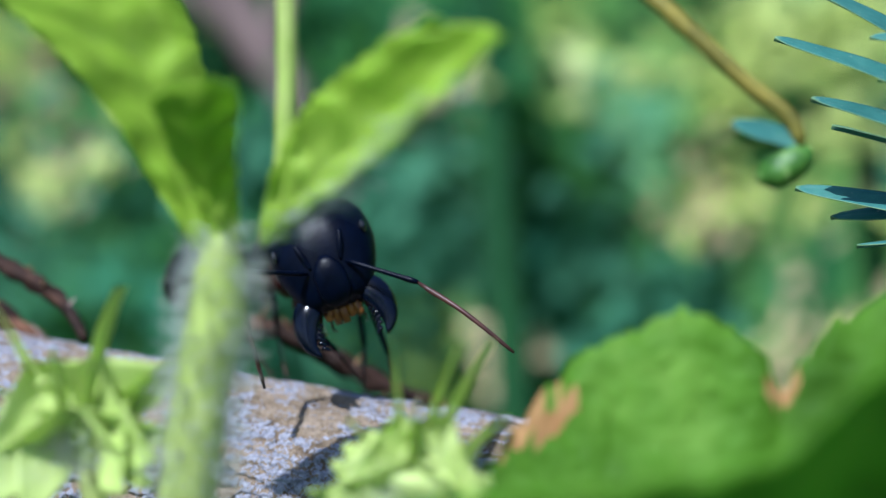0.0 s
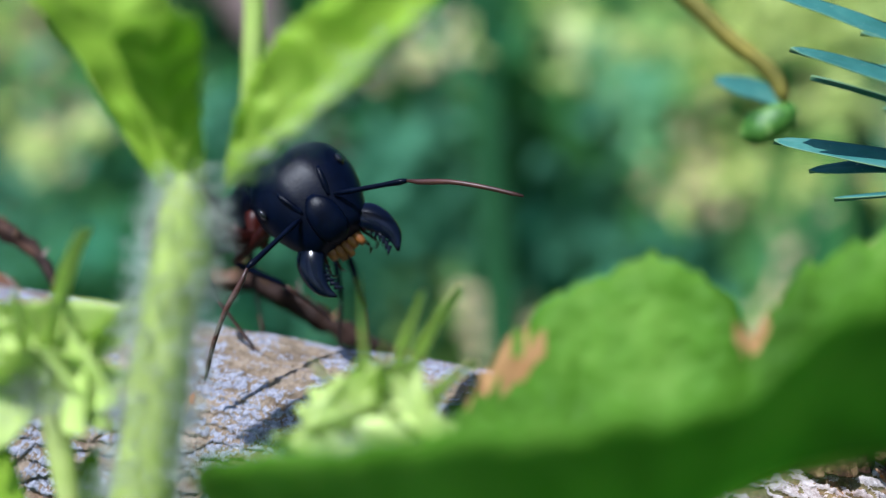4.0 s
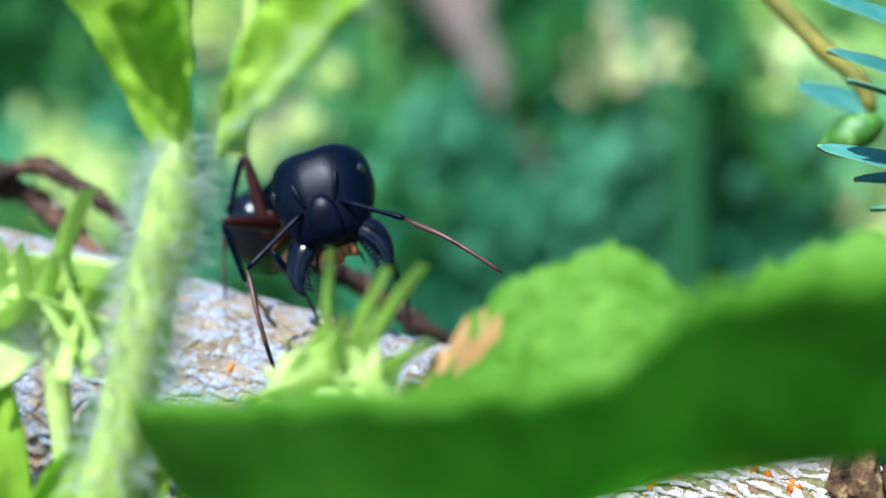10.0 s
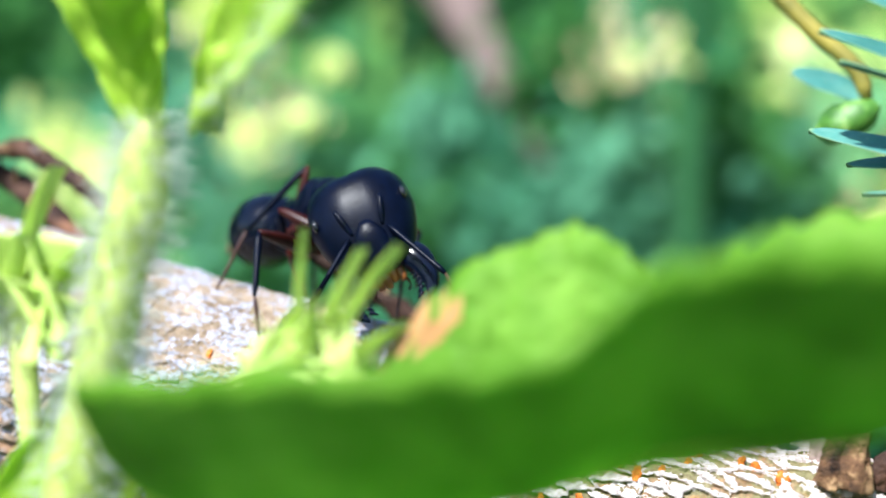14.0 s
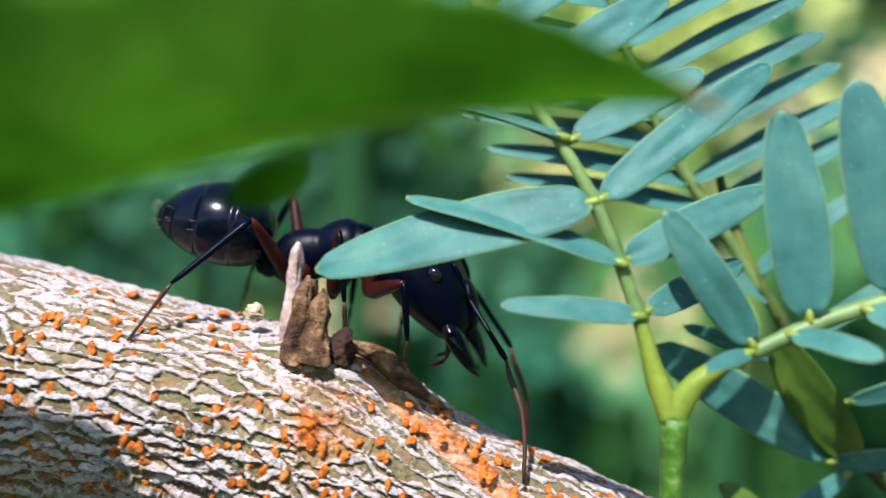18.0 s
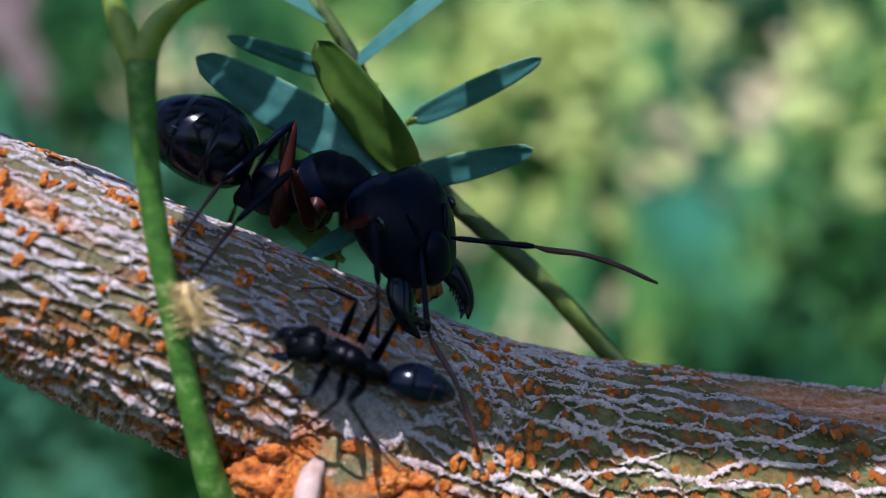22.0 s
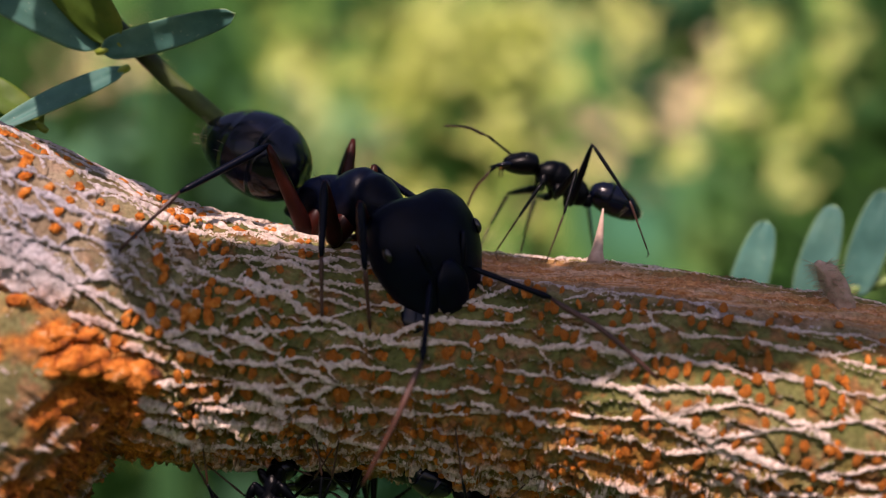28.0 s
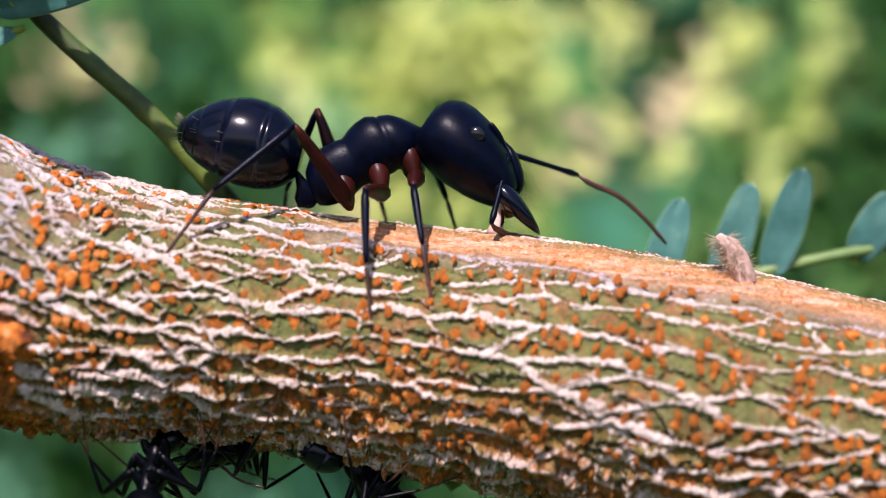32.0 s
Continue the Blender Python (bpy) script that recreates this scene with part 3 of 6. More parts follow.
# orange lenticels: small corky lumps in the gaps of the bark
def lenticels():
    rnd = random.Random(17)
    shapes = []
    for k in range(9):
        bm = bmesh.new()
        bmesh.ops.create_icosphere(bm, subdivisions=2, radius=1)
        for v in bm.verts:
            v.co *= 1 + 0.4 * noise.noise(v.co * 1.5 + Vector((k * 5, 0, 0))) + 0.35 * noise.noise(v.co * 3.9 + Vector((k * 9, 2, 0)))
            v.co.z *= 0.42
        me = bpy.data.meshes.new("lenticel")
        bm.to_mesh(me)
        bm.free()
        me.materials.append(LENTICEL)
        shapes.append(me)
    rest = []
    xs, angs, net = BARK_MAP
    x = -4.4
    while x < 7.1:
        for lane in range(30):
            angle = -84 + lane * 6.0 + rnd.uniform(-3, 3)
            px = x + rnd.uniform(-0.06, 0.06)
            here = net[min(int(np.searchsorted(xs, px)), len(xs) - 1), min(int(np.searchsorted(angs[:310], radians(angle))), 309)]
            few = 0.14 if px > 2.6 else 0.40 if px > 1.2 else 0.45 if px > -1.5 else 0.97
            if here > (0.35 if px < 2.5 or angle > 5 else 0.5) or rnd.random() < few or (px > 3.8 and angle > 48):
                continue
            for twin in range(rnd.choice((1, 1, 1, 1, 2))):
                place, out, tang = bark_at(px + rnd.uniform(0.030, 0.050) * (twin > 0), angle - twin * rnd.uniform(-2.0, 2.5))
                turn = turned(tang, out)
                r = rnd.uniform(0.013, 0.022) * (1.0 if px > 2.8 else 1.15)
                m = at_place(turn, place + out * 0.012) @ pose(0, 0, 0, 0, 0, rnd.uniform(-25, 25)) @ Matrix.Diagonal((r * rnd.uniform(0.7, 1.05) * CM, r * rnd.uniform(1.0, 1.8) * CM, r * 1.25 * CM, 1))
                rest.append((rnd.choice(shapes), m, 3.0 < px < 6.0 and -40 < angle < 70))
        x += 0.080
    picked = [r for r in rest if r[2]]
    rnd.shuffle(picked)
    own = set(id(r) for r in picked[:290])
    verts, faces = [], []
    for row in rest:
        me, m, _ = row
        if id(row) in own:
            ob = new("lenticel", me)
            ob.parent = branch
            ob.matrix_basis = m
        else:
            n = len(verts)
            verts += [m @ v.co for v in me.vertices]
            faces += [[n + i for i in f.vertices] for f in me.polygons]
    me = bpy.data.meshes.new("lenticel_rest")
    me.from_pydata([tuple(v) for v in verts], [], faces)
    me.materials.append(LENTICEL)
    ob = new("lenticel_rest", me)
    ob.parent = branch
    tagged(ob, "scattered orange corky lenticels", kind="stuff")


# ---- leaves and stems ----
def blade(bm, base, tip, half, facing, fold=0.1, arch=0.0, teeth=0.0, count=9, thick=0.012, nu=26, nv=8, blunt=0.45, twist=0.0, index=0, wave=0.0, seed=0.0, pointed=False):
    """A leaf blade with thickness: from base to tip, half its width, facing a way; folded along the midrib, arched along its length."""
    base, tip = Vector(base), Vector(tip)
    along = tip - base
    long = along.length
    x = along.normalized()
    f = Vector(facing)
    f = (f - x * f.dot(x)).normalized()
    side = f.cross(x)
    rim = bm.verts.layers.float.get("rim") or bm.verts.layers.float.new("rim")
    top, low = [], []
    for i in range(nu + 1):
        u = i / nu
        w = half * (math.sin(math.pi * min(0.06 + 0.935 * u ** (0.9 if blunt < 0.5 else 0.75), 0.999)) ** blunt)
        w *= min(1.0, (u + 0.02) / 0.08) ** 0.5
        if pointed:
            w = half * min(1.0, (u + 0.10) / 0.25) ** 0.6 * (2.5 * max(0.0, 1 - 1.8 * u) ** 0.9 + 0.22 * (1 - u))
        if i == nu:
            w *= 0.35
        tw = twist * (u - 0.5)
        s, g = side * math.cos(tw) + f * math.sin(tw), f * math.cos(tw) - side * math.sin(tw)
        a, b = [], []
        for j in range(-nv, nv + 1):
            v = j / nv
            jag = 1 + teeth * (abs(v) ** 4) * ((u * count) % 1.0 - 0.5)
            p = base + along * u + f * (arch * long * math.sin(math.pi * u)) + s * (w * v * jag) + g * (fold * half * abs(v) ** 1.3)
            p += g * wave * half * noise.noise(Vector((u * 4 + seed, v * 1.7, seed)))
            edge = thick * (0.25 + 0.75 * (1 - abs(v) ** 3))
            rib = thick * 1.3 * math.exp(-((v * nv / 0.7) ** 2)) * (1 - 0.7 * u)
            a.append(bm.verts.new(p + g * edge * 0.5))
            b.append(bm.verts.new(p - g * (edge * 0.5 + rib)))
            a[-1][rim] = b[-1][rim] = 1.0 if abs(j) == nv or i in (0, nu) else 0.0
        top.append(a), low.append(b)
    for rows, flip in ((top, False), (low, True)):
        for r, q in zip(rows, rows[1:]):
            for j in range(2 * nv):
                face = (r[j], r[j + 1], q[j + 1], q[j])
                bm.faces.new(face[::-1] if flip else face).material_index = index
    for j in (0, 2 * nv):
        for i in range(nu):
            bm.faces.new((top[i][j], top[i + 1][j], low[i + 1][j], low[i][j])).material_index = index
    for i in (0, nu):
        for j in range(2 * nv):
            bm.faces.new((top[i][j], top[i][j + 1], low[i][j + 1], low[i][j])).material_index = index
    return bm


def fringe(bm, points, count, length, thick=0.0022, seed=1):
    """Fine straight hairs round a stem given as points of (x, y, z, radius)."""
    rnd = random.Random(seed)
    line = curve_of(points, 60)
    for _ in range(count):
        p = line[rnd.randrange(61)]
        a = rnd.uniform(0, 2 * math.pi)
        d = Vector((math.cos(a), math.sin(a), rnd.uniform(-0.5, 0.3))).normalized()
        o = Vector(p[:3]) + d * p[3] * 0.9
        e = o + d * length * rnd.uniform(0.5, 1.1) + Vector((0, 0, rnd.uniform(-0.02, 0.02)))
        tube(bm, [(*o, thick), (*e, thick * 0.4)], 1, 3, (0.3, 0.2, 1), cap=False)


# the hairy herb close to the viewer
STEM = [(-2.95, -1.66, 0.2, 0.125), (-2.86, -1.67, 1.2, 0.118), (-2.76, -1.68, 1.7, 0.108), (-2.67, -1.68, 2.2, 0.098), (-2.60, -1.68, 2.50, 0.098), (-2.585, -1.68, 2.64, 0.075), (-2.575, -1.68, 2.74, 0.03)]
herb = holder("hairy_herb", (0, 0, 0))
tagged(herb, "pale green hairy herb with clasping leaves before the branch", "plant")
bm = bmesh.new()
tube(bm, STEM, 40, 18, rough=0.12)
part("stem", bm, HERBSTEM, herb, "pale yellow-green stem")
bm = bmesh.new()
fringe(bm, STEM, 3000, 0.12, 0.0024, 4)
part("stem_hairs", bm, WHITEHAIR, herb, "fine white hairs")


def edged_leaf(outer, rib, inner, teeth, ruffle, seed):
    """A folded leaf between two edges and its midrib, with toothed, ruffled margins."""
    bm = bmesh.new()
    nu, nv = 60, 10
    a, m, b = curve_of(outer, nu), curve_of(rib, nu), curve_of(inner, nu)
    top, low = [], []
    for i in range(nu + 1):
        u = i / nu
        for rows, off in ((top, 0.0), (low, 0.014)):
            row = []
            for j in range(-nv, nv + 1):
                v = abs(j) / nv
                e = Vector(a[i] if j < 0 else b[i])
                c = Vector(m[i])
                p = c.lerp(e, v) + (e - c) * (teeth * v**3 * (((u * 13 + (0.4 if j < 0 else 0)) % 1.0) - 0.6))
                p += Vector((0.3, -0.8, 0.4)) * ruffle * (v * 0.8 + 0.15) * noise.noise(Vector((u * 9 + seed, v * 2.5 + (3 if j < 0 else 0), seed)))
                p += Vector((0, -1, 0.3)) * 0.012 * math.sin(v * 5 - u * 30) * min(1, 5 * u)
                row.append(bm.verts.new(p + Vector((0, off + (0.02 * math.exp(-((v * 6) ** 2)) if off else 0), -off * 0.3))))
            rows.append(row)
    for rows in (top, low):
        for r, q in zip(rows, rows[1:]):
            for j in range(2 * nv):
                bm.faces.new((r[j], r[j + 1], q[j + 1], q[j]))
    for i in range(nu):
        for j in (0, 2 * nv):
            bm.faces.new((top[i][j], top[i + 1][j], low[i + 1][j], low[i][j]))
    for i in (0, nu):
        for j in range(2 * nv):
            bm.faces.new((top[i][j], top[i][j + 1], low[i][j + 1], low[i][j]))
    return part("leaf", bm, HERB, herb)


edged_leaf([(-2.70, -1.64, 2.68), (-2.86, -1.72, 3.01), (-3.02, -1.85, 3.30), (-3.25, -1.95, 3.55), (-3.4, -2.0, 3.66)],
           [(-2.64, -1.60, 2.64), (-2.72, -1.56, 2.98), (-2.84, -1.58, 3.28), (-2.98, -1.66, 3.55), (-3.05, -1.7, 3.70)],
           [(-2.60, -1.62, 2.68), (-2.64, -1.50, 2.98), (-2.68, -1.45, 3.26), (-2.74, -1.45, 3.55), (-2.80, -1.48, 3.68)], 0.05, 0.05, 1.0)
edged_leaf([(-2.430, -1.660, 2.680), (-2.142, -1.918, 2.832), (-1.923, -2.095, 2.940), (-1.679, -2.231, 3.113), (-1.506, -2.298, 3.238)],
           [(-2.470, -1.600, 2.700), (-2.189, -1.805, 2.898), (-1.968, -1.933, 3.039), (-1.731, -2.039, 3.192), (-1.575, -2.102, 3.298)],
           [(-2.450, -1.620, 2.800), (-2.301, -1.805, 3.039), (-2.130, -1.933, 3.183), (-1.922, -2.039, 3.287), (-1.754, -2.102, 3.341)], 0.10, 0.09, 2.0)
edged_leaf([(-2.60, -1.70, 2.70), (-2.66, -1.80, 2.90), (-2.69, -1.92, 3.06), (-2.68, -2.04, 3.16), (-2.52, -2.10, 3.19)],
           [(-2.56, -1.68, 2.66), (-2.57, -1.82, 2.88), (-2.555, -1.96, 3.03), (-2.52, -2.08, 3.14), (-2.44, -2.14, 3.19)],
           [(-2.51, -1.70, 2.70), (-2.48, -1.80, 2.88), (-2.44, -1.92, 3.02), (-2.39, -2.04, 3.13), (-2.38, -2.12, 3.18)], 0.10, 0.05, 3.0)
PETIOLE = [(-2.42, -1.55, 2.70, 0.045), (-2.38, -1.55, 2.95, 0.040), (-2.35, -1.56, 3.3, 0.038), (-2.33, -1.58, 3.9, 0.036)]
bm = bmesh.new()
tube(bm, PETIOLE, 16, 12, rough=0.1)
part("shoot", bm, HERBSTEM, herb)
bm = bmesh.new()
fringe(bm, [(-2.42, -1.62, 2.70, 0.02), (-1.93, -2.08, 2.94, 0.02), (-1.68, -2.22, 3.12, 0.02)], 240, 0.10, 0.0018, 9)
part("leaf_hairs", bm, WHITEHAIR, herb, "fine white hairs along the leaf rib")


def thorny_bud(name, foot, middle, crown, spikes, size, label):
    """A bud on a thin stalk: a cup of pointed lobes."""
    bud = holder(name)
    tagged(bud, label, "bud")
    bm = bmesh.new()
    line = [(*foot, 0.045), (*[(a + b) / 2 + c for a, b, c in zip(foot, middle, (0.03, 0, 0))], 0.042), (*middle, 0.05)]
    tube(bm, line, 18, 12, rough=0.1)
    part("stalk", bm, HERBSTEM, bud, "thin yellow-green stalk")
    bm = bmesh.new()
    tube(bm, [(*middle, 0.05), (*[a * 0.6 + b * 0.4 for a, b in zip(middle, crown)], size * 0.62), (*crown, size), (crown[0], crown[1], crown[2] + size * 0.5, size * 0.6)], 12, 14, rough=0.25)
    part("cup", bm, BUD, bud)
    for k, (sx, sy, sz, wide) in enumerate(spikes):
        bm = bmesh.new()
        foot_of = Vector(middle).lerp(Vector(crown), 0.35)
        blade(bm, foot_of, (sx, sy, sz), wide * 1.25, (0.25 * (crown[0] - sx), -1, 0.45), 0.45, 0.10, 0.12, 5, 0.02, 30, 7, 0.75, 0.2, wave=0.12, seed=k * 2.7 + crown[0], pointed=True)
        part("lobe", bm, BUD, bud)
    bm = bmesh.new()
    fringe(bm, [(*middle, 0.05), (*crown, size)], 380, 0.13, 0.0020, 12)
    part("hairs", bm, WHITEHAIR, bud, "fine white hairs")
    return bud


thorny_bud("pointed_bud", (-3.05, -1.58, 0.9), (-3.13, -1.6, 1.92), (-3.12, -1.6, 2.08),
           ((-2.955, -1.62, 2.56, 0.13), (-2.76, -1.6, 2.30, 0.11), (-3.45, -1.62, 2.52, 0.17), (-3.50, -1.6, 2.22, 0.12), (-3.18, -1.75, 2.36, 0.15), (-3.02, -1.72, 2.32, 0.14)), 0.10, "bright green bud with pointed lobes on a thin stalk")
thorny_bud("pointed_bud", (-2.62, -1.55, 0.9), (-1.97, -1.6, 1.66), (-1.91, -1.6, 1.86),
           ((-2.00, -1.6, 2.36, 0.11), (-1.77, -1.62, 2.30, 0.12), (-1.65, -1.58, 2.31, 0.12), (-2.18, -1.6, 2.06, 0.12), (-1.60, -1.62, 2.05, 0.12), (-1.90, -1.7, 2.14, 0.14)), 0.15, "bright green bud with long pointed lobes beside the broad leaf")
# low side shoots of the herb
shoots = holder("herb_shoots")
tagged(shoots, "young bright green leaves at the foot of the herb", "plant")
for base, tip, half, facing in (((-3.3, -1.5, 1.0), (-3.33, -1.62, 1.85), 0.10, (0.3, -1, 0.2)), ((-3.2, -1.5, 0.9), (-2.95, -1.7, 1.62), 0.13, (0.2, -1, 0.3)), ((-2.9, -1.4, 0.9), (-2.62, -1.6, 1.55), 0.16, (0.1, -1, 0.5)), ((-3.1, -1.3, 0.8), (-3.05, -1.4, 1.75), 0.12, (-0.3, -1, 0.3)),
                               ((-2.46, -1.05, 1.04), (-2.11, -1.15, 1.39), 0.115, (0.3, -1, 0.5)), ((-2.52, -1.15, 1.08), (-2.71, -1.25, 1.50), 0.160, (-0.2, -1, 0.6)), ((-2.89, -1.10, 0.81), (-2.98, -1.20, 1.39), 0.150, (0.2, -1, 0.2))):
    bm = bmesh.new()
    blade(bm, base, tip, half, facing, 0.3, 0.08, 0.06, 8, 0.02, 22, 6, 0.6, 0.3, wave=0.2, seed=base[0])
    part("leaf", bm, HERB, shoots)

# the broad toothed leaf, curled under along its near side
broad = holder("broad_leaf")
tagged(broad, "broad bright green toothed leaf with a brown spot, dark underneath", "leaf")


def broad_leaf():
    """A leaf folded to a trough: the sunlit far half stands behind the near half, whose underside is seen."""
    bm = bmesh.new()
    n = 180
    # along the leaf: back margin, keel and near margin
    back = curve_of([(-2.46, -1.82, 1.76), (-2.05, -1.65, 1.72), (-1.79, -1.60, 1.81), (-1.62, -1.60, 1.97), (-1.46, -1.60, 2.15), (-1.37, -1.60, 2.23), (-1.17, -1.60, 2.33), (-0.96, -1.60, 2.38), (-0.86, -1.60, 2.31), (-0.77, -1.60, 2.26),
                     (-0.68, -1.60, 2.13), (-0.60, -1.60, 2.22), (-0.50, -1.60, 2.33), (-0.36, -1.60, 2.39), (-0.13, -1.60, 2.45), (0.16, -1.60, 2.43), (0.6, -1.60, 2.36), (1.2, -1.68, 2.28), (1.70, -1.80, 2.14)], n)
    keel = curve_of([(-2.50, -1.90, 1.74), (-2.34, -1.90, 1.50), (-2.0, -1.90, 1.38), (-1.60, -1.90, 1.42), (-1.20, -1.90, 1.53), (-0.80, -1.90, 1.66), (-0.20, -1.90, 1.79), (0.17, -1.90, 1.89), (0.71, -1.90, 2.02), (1.23, -1.86, 2.11), (1.70, -1.80, 2.135)], n)
    near = curve_of([(-2.47, -2.00, 1.70), (-2.30, -2.40, 1.85), (-1.90, -2.60, 1.92), (-1.46, -2.65, 1.97), (-1.12, -2.65, 2.00), (-0.86, -2.65, 2.04), (-0.75, -2.65, 2.10), (-0.66, -2.65, 2.21), (-0.54, -2.65, 2.27), (-0.34, -2.63, 2.32),
                     (0.0, -2.60, 2.33), (0.24, -2.58, 2.29), (0.32, -2.56, 2.35), (0.80, -2.42, 2.34), (1.25, -2.16, 2.28), (1.55, -1.95, 2.20), (1.70, -1.80, 2.145)], n)
    rows, cells = [], 28
    for i in range(n + 1):
        u = i / n
        full = math.sin(math.pi * min(max(u, 0.01) * 1.02, 1.0)) ** 0.5
        saw = ((u * 27) % 1.0) - 0.5
        tooth = (0.040 * saw + 0.03 * noise.noise(Vector((u * 60, 0, 3)))) * full
        b, k, m = Vector(back[i]), Vector(keel[i]), Vector(near[i])
        b += Vector((0, 0.1, 1)) * tooth
        m += Vector((0, -0.5, 1)) * (0.030 * (((u * 24 + 0.4) % 1.0) - 0.5) + 0.035 * noise.noise(Vector((u * 34, 4, 3)))) * full
        c = k * 2 - (b + m) / 2
        row = []
        for j in range(cells + 1):
            v = j / cells
            p = b * (1 - v) ** 2 + c * 2 * v * (1 - v) + m * v * v
            # the blade puckers between slanting side veins
            w = abs(v - 0.5) * 2
            vein = abs(((u * 15 - 0.9 * w + (0.5 if v > 0.5 else 0)) % 1.0) - 0.5) * 2
            puff = (0.022 * (1 - vein**4) + 0.028 * noise.noise(Vector((u * 30, v * 4.4, 1)))) * full * min(1.0, 4 * w + 0.1)
            p += Vector((0, -0.75, 0.6)) * puff
            row.append(p)
        rows.append(row)
    top = [[bm.verts.new(p) for p in row] for row in rows]
    low = [[bm.verts.new(p + Vector((0, 0.012, 0.006 if j > cells // 2 else -0.006))) for j, p in enumerate(row)] for row in rows]
    for i in range(n):
        for j in range(cells):
            p = rows[i][j]
            d = math.hypot((p.x + 1.50 + p.z - 2.06) / 0.24, (p.x + 1.50 - p.z + 2.06) / 0.085)
            spot = j < cells // 2 and d + 0.7 * noise.noise(Vector((p.x * 14, p.z * 14, 5))) < 0.9 or j < 4 and math.hypot(p.x + 0.70, p.z - 2.15) < 0.055
            for face in ((top[i][j], top[i][j + 1], top[i + 1][j + 1], top[i + 1][j]), (low[i][j], low[i + 1][j], low[i + 1][j + 1], low[i][j + 1])):
                bm.faces.new(face).material_index = 1 if spot else 0
        for j in (0, cells):
            bm.faces.new((top[i][j], low[i][j], low[i + 1][j], top[i + 1][j]))
    for i in (0, n):
        for j in range(cells):
            bm.faces.new((top[i][j], low[i][j], low[i][j + 1], top[i][j + 1]))
    part("blade", bm, [BLADE, SPOTTED], broad)
    bm = bmesh.new()
    line = [(*(Vector(keel[i]) * 0.8 + Vector(near[i]) * 0.2 + Vector((0, -0.03, -0.05))), 0.030 - 0.024 * i / n) for i in range(4, n, 16)]
    tube(bm, line, 60, 8)
    part("midrib", bm, HERB, broad, "pale midrib under the leaf")
    bm = bmesh.new()
    tube(bm, [(1.60, -1.84, 2.19, 0.016), (1.69, -1.80, 2.145, 0.014), (1.78, -1.76, 2.10, 0.004)], 6, 8)
    part("withered_tip", bm, SPOTTED, broad, "withered brown tip")


broad_leaf()
# a folded lower lobe that hangs from the broad leaf
bm = bmesh.new()
blade(bm, (0.56, -1.55, 2.00), (0.30, -1.40, 1.86), 0.075, (0.4, -1, -0.3), 0.5, 0.1, 0.1, 6, 0.02, 20, 6, 0.7, 0.6, wave=0.3, seed=8.0)
part("lower_lobe", bm, BLADE, broad)
bm = bmesh.new()
tube(bm, [(-1.58, -1.80, 1.42, 0.050), (-1.69, -1.75, 1.29, 0.042), (-1.84, -1.70, 1.14, 0.038), (-1.99, -1.60, 0.92, 0.036)], 16, 10, rough=0.1)
part("leaf_stalk", bm, HERBSTEM, broad)


# the feathery compound leaf that rises from the branch
def leaflet(parent, base, tip, half, facing, fold=0.10, seed=0.0, material=None):
    bm = bmesh.new()
    blade(bm, base, tip, half, facing, fold, 0.03, 0.0, 1, 0.014, 22, 6, 0.38, 0.15, wave=0.10, seed=seed)
    leaf = part("leaflet", bm, material or LEAFLET, parent)
    b, t = Vector(base), Vector(tip)
    way = (t - b).normalized()
    bm = bmesh.new()
    tube(bm, [(*(b - way * 0.035), 0.016), (*b, 0.020), (*(b + way * 0.03), 0.012)], 5, 8, (0.3, 1, 0.2))
    part("stalklet", bm, PULVINUS, leaf, "tiny yellow joint")
    return leaf


compound = holder("compound_leaf")
tagged(compound, "feathery compound leaf with blue-green leaflets on a green stalk", "plant")
bm = bmesh.new()
tube(bm, [(1.70, 0.20, -0.70, 0.085), (1.665, 0.11, -0.57, 0.072), (1.60, -0.01, -0.26, 0.056), (1.52, -0.12, 0.20, 0.050), (1.455, -0.24, 0.70, 0.052), (1.44, -0.33, 1.08, 0.056), (1.44, -0.35, 1.21, 0.066)], 44, 14, rough=0.06)
part("stalk", bm, GREENSTEM, compound, "speckled dark green stalk")
for pts in ([(1.43, -0.35, 1.20, 0.056), (1.375, -0.36, 1.32, 0.050), (1.33, -0.37, 1.46, 0.038), (1.28, -0.37, 1.62, 0.030)],
            [(1.44, -0.35, 1.20, 0.056), (1.50, -0.37, 1.33, 0.052), (1.60, -0.39, 1.42, 0.040), (1.76, -0.40, 1.50, 0.028)]):
    bm = bmesh.new()
    tube(bm, pts, 16, 14, rough=0.10)
    part("joint", bm, PULVINUS, compound, "swollen yellow-green joint")
LEFT = [(1.29, -0.37, 1.60, 0.034), (1.20, -0.37, 1.84, 0.032), (1.08, -0.36, 2.11, 0.030), (0.93, -0.34, 2.36, 0.028), (0.76, -0.32, 2.60, 0.027), (0.58, -0.30, 2.90, 0.024), (0.42, -0.28, 3.25, 0.02), (0.30, -0.26, 3.6, 0.015)]
RIGHT = [(1.74, -0.40, 1.49, 0.036), (2.01, -0.40, 1.62, 0.036), (2.34, -0.41, 1.735, 0.034), (2.67, -0.42, 1.84, 0.032), (2.98, -0.44, 1.91, 0.022), (3.5, -0.5, 2.0, 0.022), (4.0, -0.6, 2.04, 0.015)]
for pts in (LEFT, RIGHT):
    bm = bmesh.new()
    tube(bm, pts, 50, 10, rough=0.05)
    part("rachis", bm, RACHIS, compound)
